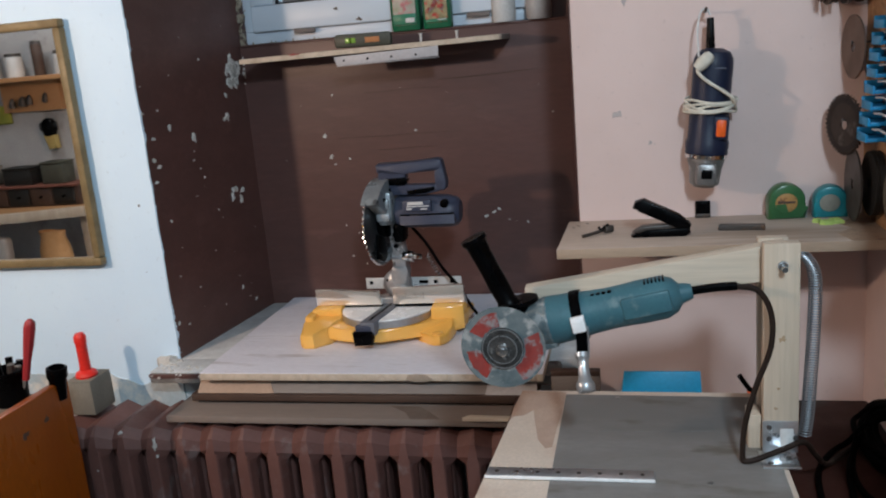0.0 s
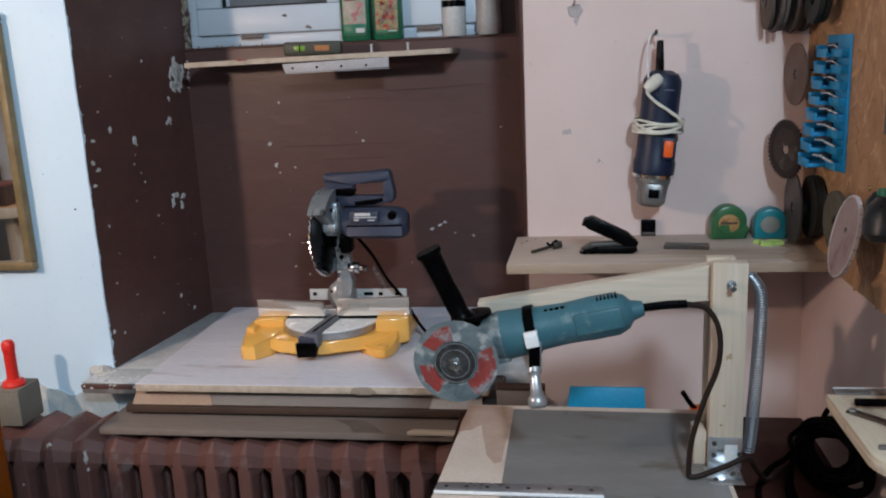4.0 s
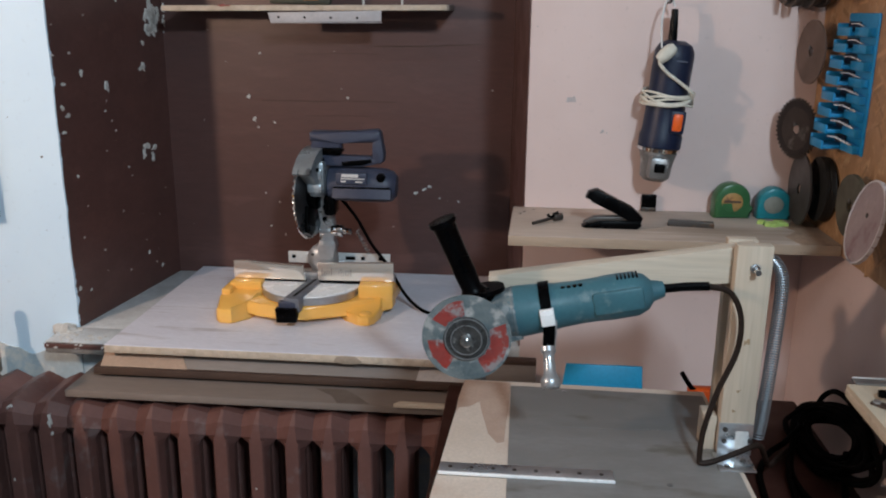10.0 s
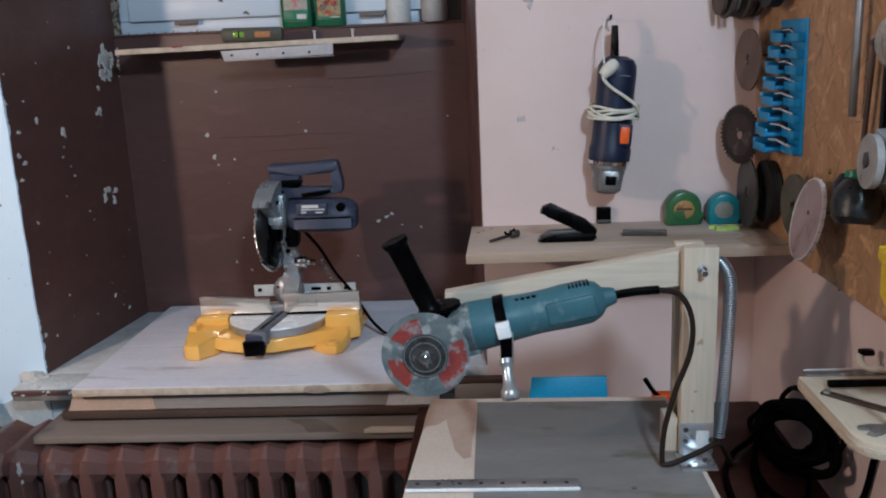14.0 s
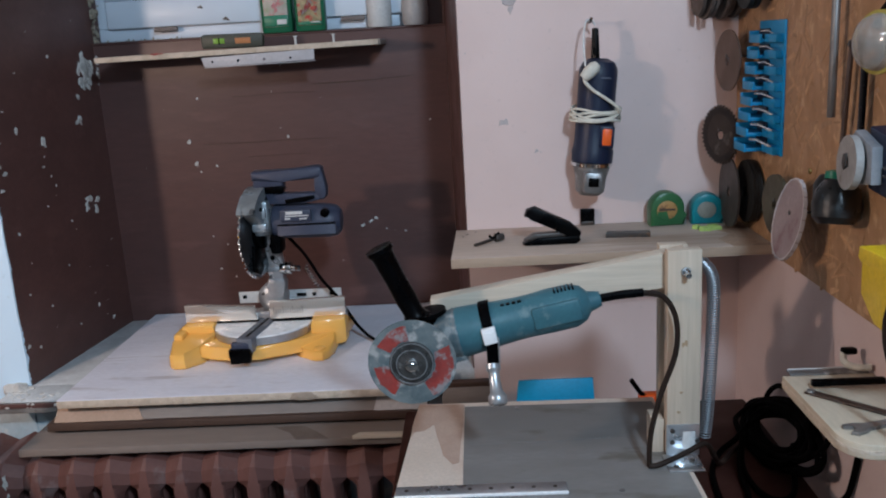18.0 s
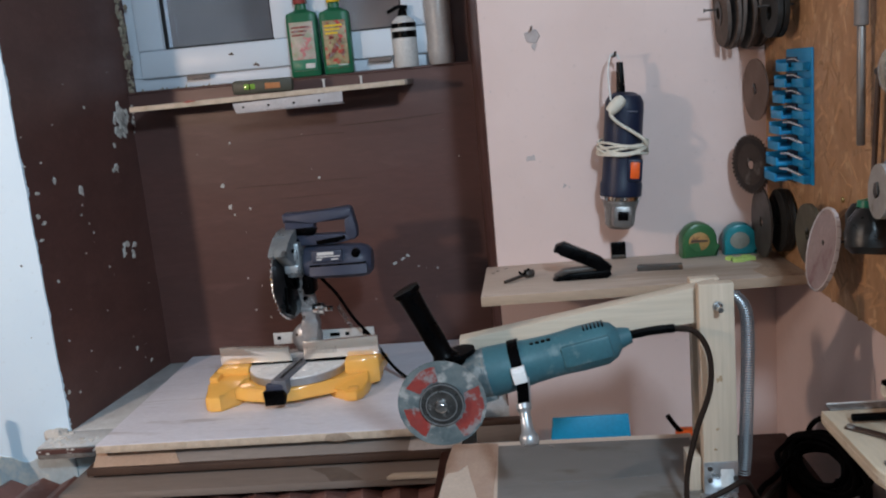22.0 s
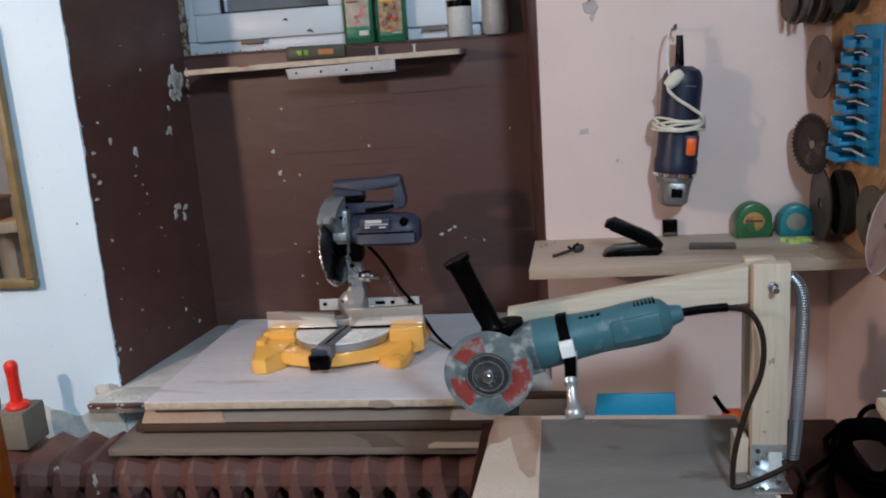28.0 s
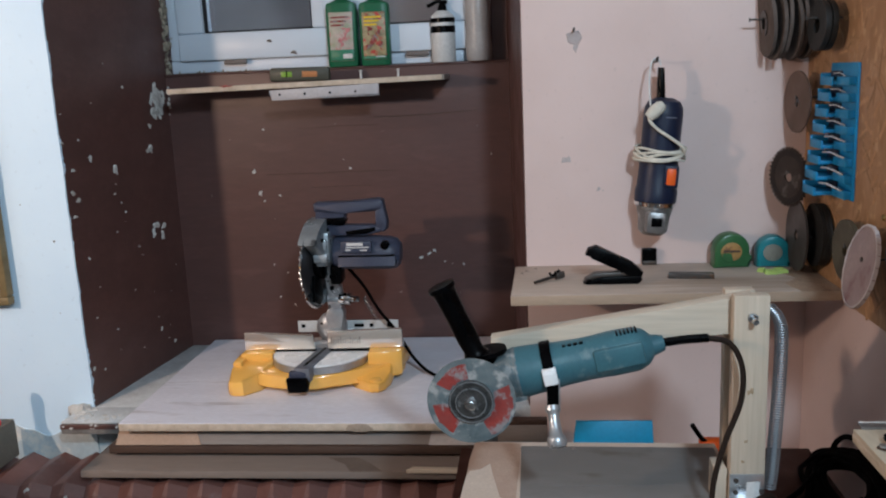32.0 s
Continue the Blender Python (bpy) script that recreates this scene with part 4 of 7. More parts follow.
def bench():
    t = thing("workbench", pose(0.15, -0.42, FLOOR_Z), "dark red-brown painted workbench, grimy near the front", "workbench")
    h = TZ - FLOOR_Z
    part("tabletop", box(B(), (-0.285, -0.30, h - 0.03), (0.292, 0.29, h), 0.004), TABLE, t)
    for x in (-0.25, 0.26):
        for y in (-0.26, 0.19):
            part("leg", box(B(), (x - 0.022, y - 0.022, 0), (x + 0.022, y + 0.022, h - 0.03), 0.003), TABLE, t)
    part("apron", box(B(), (-0.228, -0.275, h - 0.11), (0.238, -0.255, h - 0.03), 0.002), TABLE, t)
    part("grime", box(B(), (-0.284, -0.3005, h - 0.028), (0.10, -0.14, h + 0.0012), 0.001), SOOT, t, "black grimy patch on the bench top")
    bm, rnd = B(), random.Random(5)
    for k in range(90):
        x, y = rnd.uniform(-0.27, 0.10), rnd.uniform(-0.295, -0.235)
        chip(bm, (x, y, h + 0.0012), (1, 0, 0), (0, 1, 0), rnd.uniform(0.0006, 0.0030) * rnd.random() ** 0.5, 0.0008, 7, rnd.uniform(0.5, 1.2))
    for k in range(40):
        chip(bm, (rnd.uniform(-0.27, 0.27), -0.3008, h - rnd.uniform(0.003, 0.024)), (1, 0, 0), (0, 0, 1), rnd.uniform(0.0006, 0.0022), 0.0008, 7, rnd.uniform(0.5, 1.2))
    tagged(part("dust_speck", bm, NOSEGREY, t, "pale dust and crumbs on the grimy patch"), kind="stuff")


bench()

# ---- cut-off stand ----
PZ = 0.815


KNOT = mat("pine_knot", (0.41, 0.30, 0.19), (0.33, 0.22, 0.13), 60, 0.6)


def cutoff_stand():
    s = thing("cutoff_stand", pose(0, 0, TZ), "homemade wooden cut-off stand with steel covered base", "tool stand")
    z = PZ - TZ
    bm = prism(B(), [(-0.119, -0.658), (0.2605, -0.664), (0.2555, -0.291), (-0.098, -0.285)], z - 0.024, z - 0.0012, "xy", 0.0012)
    base = part("base_board", bm, CHIPEDGE, s, "thick particle board base")
    bm = prism(B(), [(-0.1185, -0.6575), (0.26, -0.6635), (0.255, -0.2915), (-0.0975, -0.2855)], z - 0.0014, z, "xy")
    part("board_face", bm, PLATEWOOD, base, "pale board face with brown stain")
    bm = prism(B(), [(-0.029, -0.624), (0.253, -0.634), (0.250, -0.309), (-0.028, -0.303)], z, z + 0.0014, "xy")
    sheet = part("steel_sheet", bm, STEEL, s, "dull grey steel sheet")
    for x, y in ((-0.024, -0.618), (0.163, -0.563), (0.246, -0.630), (0.05, -0.315)):
        part("screw_head", cyl(B(), (x, y, z + 0.001), (x, y, z + 0.0022), 0.0036, n=12), HEADGREY, sheet)
    bm = B()
    tube(bm, [(-0.02, -0.43, z + 0.0012), (0.04, -0.427, z + 0.0013), (0.10, -0.4275, z + 0.0013), (0.19, -0.421, z + 0.0012)], 0.0005, 5)
    part("scratch", bm, HEADGREY, sheet)
    shape = [(-0.0975, -0.288), (-0.0285, -0.293), (-0.0295, -0.360), (-0.033, -0.430), (-0.034, -0.476), (-0.043, -0.481), (-0.056, -0.455), (-0.061, -0.425), (-0.066, -0.400), (-0.072, -0.359), (-0.085, -0.378), (-0.100, -0.382), (-0.1035, -0.400), (-0.1030, -0.352)]
    part("water_stain", prism(B(), shape, z - 0.0006, z + 0.0003, "xy"), PLATESTAIN, base, "brown water stain")
    part("knot", chip(B(), (-0.109, -0.637, z), (1, 0, 0), (0, 1, 0), 0.006, 0.0006, 9, 0.7), GREYWOOD, base)
    for x, y in ((-0.098, -0.63), (0.238, -0.638), (-0.08, -0.31), (0.235, -0.315)):
        bm = cyl(B(), (x, y, 0), (x, y, z - 0.024), 0.008, n=6)
        cyl(bm, (x, y, 0), (x, y, 0.008), 0.013, n=6)
        part("foot", bm, DARKSTEEL, s, "bolt used as a foot")
    # fence rail, slotted metal angle
    bm = box(B(), (-0.111, -0.566, z + 0.0016), (0.098, -0.540, z + 0.0032), 0.0004)
    rail = part("fence_rail", bm, ZINC, s, "bright perforated metal angle used as fence")
    part("rail_lip", box(B(), (-0.112, -0.5690, z + 0.0016), (0.099, -0.566, z + 0.0060), 0.0012), SATIN, rail, "bright upright lip")
    for k in range(8):
        x = -0.098 + k * 0.026
        part("slot", cyl(B(), (x, -0.551, z + 0.003), (x, -0.551, z + 0.0036), 0.0028, n=10), DARKSTEEL, rail)
    # post: two cheeks with the arm between
    q = lambda v: v - TZ
    part("post_front", box(B(), (0.2345, -0.480, q(PZ + 0.03)), (0.2765, -0.462, q(1.089)), 0.0012), PINE, s, "pale pine post cheek")
    for x, zz, r in ((0.256, 0.968, 0.0062), (0.252, 0.903, 0.0034), (0.249, 0.876, 0.0026)):
        part("knot", chip(B(), (x, -0.4802, q(zz)), (1, 0, 0), (0, 0, 1), r, 0.0005, 10, 0.7), KNOT, s)
    part("post_back", box(B(), (0.2340, -0.434, q(PZ + 0.0014)), (0.270, -0.417, q(1.0850)), 0.0012), PINE, s)
    part("post_block", box(B(), (0.2175, -0.470, q(PZ + 0.0014)), (0.2335, -0.436, q(0.862)), 0.001), PINE, s)
    part("post_foot", box(B(), (0.2345, -0.480, q(PZ + 0.0014)), (0.2745, -0.462, q(PZ + 0.0295)), 0.001), PINE, s)
    bm = prism(B(), [(-0.060, q(1.003)), (0.150, q(1.029)), (0.262, q(1.0375)), (0.270, q(1.062)), (0.262, q(1.0855)), (-0.060, q(1.0335))], -0.4605, -0.4355, "xz", 0.0015)
    part("arm", bm, PINEX, s, "pale pine swing arm")
    bm = cyl(B(), (0.2565, -0.496, q(1.0605)), (0.2565, -0.41, q(1.062)), 0.0036, n=10)
    cyl(bm, (0.2565, -0.4855, q(1.062)), (0.2565, -0.4825, q(1.062)), 0.0052, n=6)
    bolt = part("pivot_bolt", bm, CHROME, s, "shiny pivot bolt")
    part("washer", cyl(B(), (0.2565, -0.4825, q(1.062)), (0.2565, -0.481, q(1.062)), 0.0060, n=20), ZINC, bolt, "zinc washer")
    # bracket
    bm = box(B(), (0.2335, -0.4822, q(PZ + 0.002)), (0.2755, -0.4803, q(0.860)), 0.0005)
    box(bm, (0.2285, -0.525, q(PZ + 0.0016)), (0.2725, -0.4805, q(PZ + 0.0036)), 0.0005)
    brk = part("corner_bracket", bm, ZINC, s, "galvanised corner bracket")
    part("sticker", box(B(), (0.254, -0.4828, q(0.826)), (0.270, -0.4822, q(0.850))), OFFWHITE, brk, "torn white sticker")
    for x, zz in ((0.241, 0.852), (0.241, 0.836), (0.2725, 0.838)):
        part("screw", cyl(B(), (x, -0.4845, q(zz)), (x, -0.482, q(zz)), 0.0032, n=10), DARKSTEEL, brk)
    for x, y in ((0.239, -0.515), (0.262, -0.500)):
        part("screw", cyl(B(), (x, y, q(PZ + 0.0034)), (x, y, q(PZ + 0.005)), 0.0034, n=10), DARKSTEEL, brk)
    # return spring
    bm = B()
    pts = []
    turns, n = 72, 12
    line = smooth_line([(0.282, -0.448, q(1.068)), (0.292, -0.450, q(1.054)), (0.2965, -0.452, q(1.030)), (0.2945, -0.456, q(0.965)), (0.2885, -0.462, q(0.870)), (0.284, -0.466, q(0.835))], 20)
    runs = [0.0]
    for a, b in zip(line, line[1:]):
        runs.append(runs[-1] + (b - a).length)
    for k in range(turns * n + 1):
        far = runs[-1] * k / (turns * n)
        i0 = max(i for i in range(len(line) - 1) if runs[i] <= far + 1e-9)
        p = line[i0].lerp(line[i0 + 1], (far - runs[i0]) / max(1e-9, runs[i0 + 1] - runs[i0]))
        ang = math.tau * k / n
        pts.append(p + Vector((0.002, 0, 0)) + 0.0076 * Vector((math.cos(ang), math.sin(ang), 0)))
    tube(bm, pts, 0.0010, 5, 0)
    part("spring", bm, SPRINGSTEEL, s, "long steel return spring")
    return s


cutoff_stand()


CLAMPGREY = mat("dull_zinc_screw", (0.46, 0.47, 0.48), (0.36, 0.37, 0.38), 40, 0.35, 0.6, bump=0.05)
BROWNCABLE = mat("dark_brown_cable", (0.026, 0.0165, 0.0125), (0.018, 0.0115, 0.009), 40, 0.55, bump=0.05, spec=0.10)


def angle_grinder():
    gth = thing("angle_grinder", pose(0, 0, TZ), "dusty teal angle grinder clamped to the wooden arm", "angle grinder")
    q = lambda v: v - TZ
    ax0, ax1 = Vector((-0.030, -0.492, q(0.999))), Vector((0.150, -0.492, q(1.036)))
    d = ax1 - ax0
    L = d.length
    bm = lathe(B(), [(0, 0), (0.031, 0), (0.0315, 0.01), (0.0300, 0.035), (0.0275, 0.06), (0.0262, 0.085), (0.0265, 0.105), (0.0275, 0.12), (0.0270, 0.15), (0.0215, 0.163), (0.0130, 0.170), (0.0110, 0.178), (0.009, 0.184), (0, 0.184)], ax0, d, 26)
    body = part("body", bm, TEAL, gth)
    bm = B()
    r = (Matrix.Translation(ax0) @ d.to_track_quat("X", "Z").to_matrix().to_4x4())
    for k in range(6):
        box(bm, (0.130 + k * 0.0046, -0.0125, 0.0230), (0.1320 + k * 0.0046, 0.004, 0.0272), 0.0004, r)
    part("air_slot", bm, BLACK, body)
    bm = box(B(), (0.098, -0.0292, -0.012), (0.158, -0.020, 0.016), 0.004, r)
    part("type_plate", bm, TEAL, body)
    bm = B()
    for k in range(4):
        box(bm, (0.064 + 0.007 * k, -0.0125, 0.0232), (0.0685 + 0.007 * k, -0.0085, 0.0258), 0, r)
    part("print_bar", bm, BLACK, body)
    # gear head
    bm = lathe(B(), [(0, -0.026), (0.022, -0.026), (0.029, -0.014), (0.031, 0.0), (0.0322, 0.004), (0.030, 0.010), (0, 0.010)], ax0, d, 22)
    c = Vector((-0.082, -0.492, q(0.978)))
    cyl(bm, c + Vector((0, -0.016, 0)), c + Vector((0, 0.028, 0)), 0.031, 0.024, 24, 0.004)
    prism(bm, [(-0.072, q(1.006)), (-0.020, q(1.028)), (-0.014, q(0.970)), (-0.066, q(0.955))], -0.512, -0.470, "xz", 0.006)
    cyl(bm, c + Vector((0, -0.030, 0)), c + Vector((0, -0.014, 0)), 0.020, n=20)
    head = part("gear_head", bm, DISCGREY, gth, "dusty grey cast gear head")
    bm = box(B(), (-0.079, -0.505, q(1.012)), (-0.050, -0.478, q(1.030)), 0.006)
    lathe(bm, [(0, 0), (0.024, 0), (0.0235, 0.005), (0, 0.006)], (-0.062, -0.490, q(1.024)), (-0.2, 0, 1), 20)
    part("handle_boss", bm, BLACK, head)
    # side handle
    h0, h1 = Vector((-0.075, -0.494, q(1.020))), Vector((-0.117, -0.500, q(1.116)))
    bm = lathe(B(), [(0, 0), (0.019, 0.001), (0.015, 0.007), (0.0125, 0.012), (0.0135, 0.03), (0.0130, 0.06), (0.0138, 0.085), (0.0145, 0.094), (0.0175, 0.098), (0.0170, 0.103), (0, 0.105)], h0, h1 - h0, 20)
    part("side_handle", bm, BLACK, gth, "black ribbed side handle")
    # disc
    dc = Vector((-0.082, -0.530, q(0.978)))
    disc = part("cutting_disc", ring_disc(B(), dc, (0, 1, 0), 0.0535, 0.011, 0.0022, 44), DISCGREY, gth, "worn translucent grey cutting disc")
    for a0, a1, far_r in ((96, 152, 0.0465), (-62, 24, 0.0500), (186, 240, 0.0465)):
        pts = []
        for k in range(9):
            a = radians(a0 + (a1 - a0) * k / 8)
            rr = far_r + 0.0030 * noise.noise((a * 7, 3.3, 0))
            pts.append((rr * math.cos(a), rr * math.sin(a)))
        for k in range(9):
            a = radians(a1 + (a0 - a1) * k / 8)
            rr = 0.0285 + 0.0030 * noise.noise((a * 6, 8.1, 0))
            pts.append((rr * math.cos(a), rr * math.sin(a)))
        part("printed_field", prism(B(), [(dc.x + u, dc.z + v) for u, v in pts], dc.y - 0.0017, dc.y - 0.0011, "xz"), DISCRED, disc, "faded red print")
    bm = ring_disc(B(), dc + Vector((0, -0.003, 0)), (0, 1, 0), 0.0268, 0.0222, 0.004, 32)
    ring_disc(bm, dc + Vector((0, -0.0045, 0)), (0, 1, 0), 0.0195, 0.007, 0.007, 28)
    for k in range(4):
        a = k * math.tau / 4 + 0.4
        cyl(bm, dc + Vector((0.0145 * math.cos(a), -0.0090, 0.0145 * math.sin(a))), dc + Vector((0.0145 * math.cos(a), -0.0070, 0.0145 * math.sin(a))), 0.0022, n=8)
    ring_disc(bm, dc + Vector((0, -0.0025, 0)), (0, 1, 0), 0.0225, 0.008, 0.002, 28)
    part("flange_nut", bm, mat("worn_nut_steel", (0.15, 0.147, 0.144), (0.06, 0.058, 0.056), 70, 0.34, 0.7, stain=(0.34, 0.34, 0.335), stain_scale=90, stain_at=0.60), gth, "dark steel flange nut")
    for rr, yy in ((0.0262, 0.0052), (0.0190, 0.0082)):
        part("flange_edge", ring_disc(B(), dc + Vector((0, -yy, 0)), (0, 1, 0), rr, rr - 0.0012, 0.0012, 32), ZINC, disc, "bright worn edge")
    bm = cyl(B(), dc + Vector((0, -0.012, 0)), dc + Vector((0, 0.006, 0)), 0.0085, n=14, bev=0.0020)
    cyl(bm, dc + Vector((0, -0.0145, 0)), dc + Vector((0, -0.012, 0)), 0.0036, n=10)
    part("spindle", bm, CHROME, gth)
    # clamp band
    cp = ax0 + d * 0.235
    bm = B()
    ring_disc(bm, cp, d, 0.0318, 0.0292, 0.013, 28)
    part("clamp_band", bm, BLACK, gth, "black clamp band")
    bm = box(B(), (-0.0085, -0.0375, -0.012), (0.0085, -0.026, 0.008), 0.0015, Matrix.Translation(cp) @ d.to_track_quat("X", "Z").to_matrix().to_4x4())
    part("clamp_buckle", bm, SATIN, gth, "pale metal buckle")
    bm = box(B(), (0.0085, -0.5215, q(0.962)), (0.0225, -0.5135, q(1.002)), 0.002)
    part("clamp_tab", bm, BLACK, gth)
    part("tab_edge", box(B(), (0.0225, -0.5205, q(0.964)), (0.0245, -0.5125, q(1.001)), 0.0006), ZINC, gth)
    p0, p1 = Vector((0.0150, -0.518, q(0.966))), Vector((0.0200, -0.546, q(0.922)))
    bm = lathe(B(), [(0, 0), (0.0090, 0), (0.0094, 0.006), (0.0072, 0.009), (0.0066, 0.013), (0.0072, 0.026), (0.0082, 0.034), (0.0112, 0.038), (0.0118, 0.041), (0.0115, 0.047), (0.0098, 0.0495), (0, 0.050)], p0, p1 - p0, 18)
    part("clamp_handle", bm, CLAMPGREY, gth, "bright metal clamp screw")
    # cable
    bm = tube(B(), [(0.148, -0.492, q(1.036)), (0.175, -0.493, q(1.040)), (0.202, -0.494, q(1.042))], 0.0055, 10)
    part("cable_boot", bm, BLACK, gth)
    bm = tube(B(), [(0.200, -0.494, q(1.042)), (0.226, -0.496, q(1.036)), (0.2405, -0.500, q(1.008)), (0.2395, -0.503, q(0.965)), (0.222, -0.505, q(0.915)), (0.209, -0.508, q(0.865)), (0.206, -0.511, q(0.825)),
                    (0.210, -0.513, q(0.820)), (0.224, -0.512, q(0.823)), (0.252, -0.505, q(0.832)), (0.281, -0.490, q(0.836)), (0.300, -0.462, q(0.805)), (0.328, -0.395, q(0.757)), (0.360, -0.340, q(0.744)), (0.392, -0.300, q(0.742))], 0.0036, 8)
    part("cable", bm, BROWNCABLE, gth, "dark brown mains cable")


angle_grinder()


def coil():
    # a wound cable leaning on the side wall
    c = thing("cable_coil", pose(0.433, -0.335, TZ), "untidy coil of black cable leaning on the wall", "cable")
    rnd = random.Random(21)
    along, rise = Vector((0.016, -0.115, 0.027)), Vector((0.027, 0.032, 0.031))
    for lp in range(13):
        ra, rb = rnd.uniform(0.60, 1.04), rnd.uniform(0.55, 1.05)
        off = Vector((rnd.uniform(-0.012, 0.0), rnd.uniform(-0.014, 0.014), rnd.uniform(-0.004, 0.006)))
        skew = rnd.uniform(-0.8, 0.7)
        pts = []
        for k in range(19):
            a = math.tau * k / 17 + lp * 1.7
            u, v = ra * math.cos(a) * (1 + 0.08 * math.sin(2 * a + lp)), rb * math.sin(a)
            p = off + along * u + rise * (v + skew * u * 0.5) + Vector((0, 0, 0.036))
            pts.append((min(p.x, 0.0295), p.y, max(0.0045, p.z)))
        part("loop", tube(B(), pts, 0.0042, 8, 3), RUBBER, c)
    for pts in ([(0.012, 0.115, 0.006), (0.020, 0.130, 0.030), (0.024, 0.118, 0.052), (0.026, 0.085, 0.072), (0.028, 0.040, 0.078), (0.026, -0.01, 0.070)],
                [(-0.030, 0.050, 0.030), (-0.058, 0.030, 0.012), (-0.084, 0.010, 0.005), (-0.110, -0.040, 0.005), (-0.120, -0.090, 0.005), (-0.122, -0.140, 0.005), (-0.112, -0.170, 0.005), (-0.098, -0.164, 0.005), (-0.084, -0.120, 0.005), (-0.076, -0.060, 0.006), (-0.062, -0.010, 0.010), (-0.040, 0.030, 0.022)],
                [(-0.050, 0.020, 0.024), (-0.066, -0.030, 0.006), (-0.070, -0.085, 0.005), (-0.062, -0.122, 0.005), (-0.044, -0.134, 0.005), (-0.024, -0.118, 0.006), (-0.008, -0.075, 0.012), (0.010, -0.02, 0.026)]):
        part("cable_end", tube(B(), pts, 0.0042, 8), RUBBER, c)


coil()

# things lying behind the stand
TRAYBLUE = mat("sky_blue_plastic", (0.010, 0.27, 0.47), (0.010, 0.235, 0.42), 14, 0.4, bump=0.04)
t = thing("blue_tray", pose(0.116, -0.225, TZ), "flat bright blue plastic lid leaning behind the stand", "tray")
part("lid", prism(B(), [(-0.070, 0.0), (0.064, 0.0), (0.061, 0.083), (-0.058, 0.083)], -0.004, 0.004, "xz", 0.002, pose(0, 0, 0, -12, 0, 0)), TRAYBLUE, t)
part("tab", cyl(B(), (0.012, -0.0052, 0.030), (0.012, -0.003, 0.030), 0.004, n=12), BLUE, t)
t = thing("orange_scraper", pose(0.275, -0.235, TZ), "orange plastic scraper with a dark handle", "scraper")
part("blade_guard", box(B(), (-0.03, -0.012, 0), (0.03, 0.012, 0.062), 0.004), ORANGE, t)
part("handle", tube(B(), [(-0.018, -0.005, 0.055), (-0.03, -0.006, 0.068), (-0.043, -0.006, 0.088)], 0.004, 8), BLACK, t, "dark tapered handle")
t = thing("wood_offcut", pose(-0.02, -0.10, TZ), "pale board offcut with a dark top edge behind the grinder", "offcut")
part("plank", box(B(), (-0.052, -0.008, 0.0), (0.034, 0.008, 0.031), 0.0015), GREYWOOD, t)
part("top_edge", box(B(), (-0.052, -0.0085, 0.0312), (0.034, 0.0085, 0.0400), 0.001), DARKWOOD, t, "dark stained top edge")

# ---- mitre saw ----


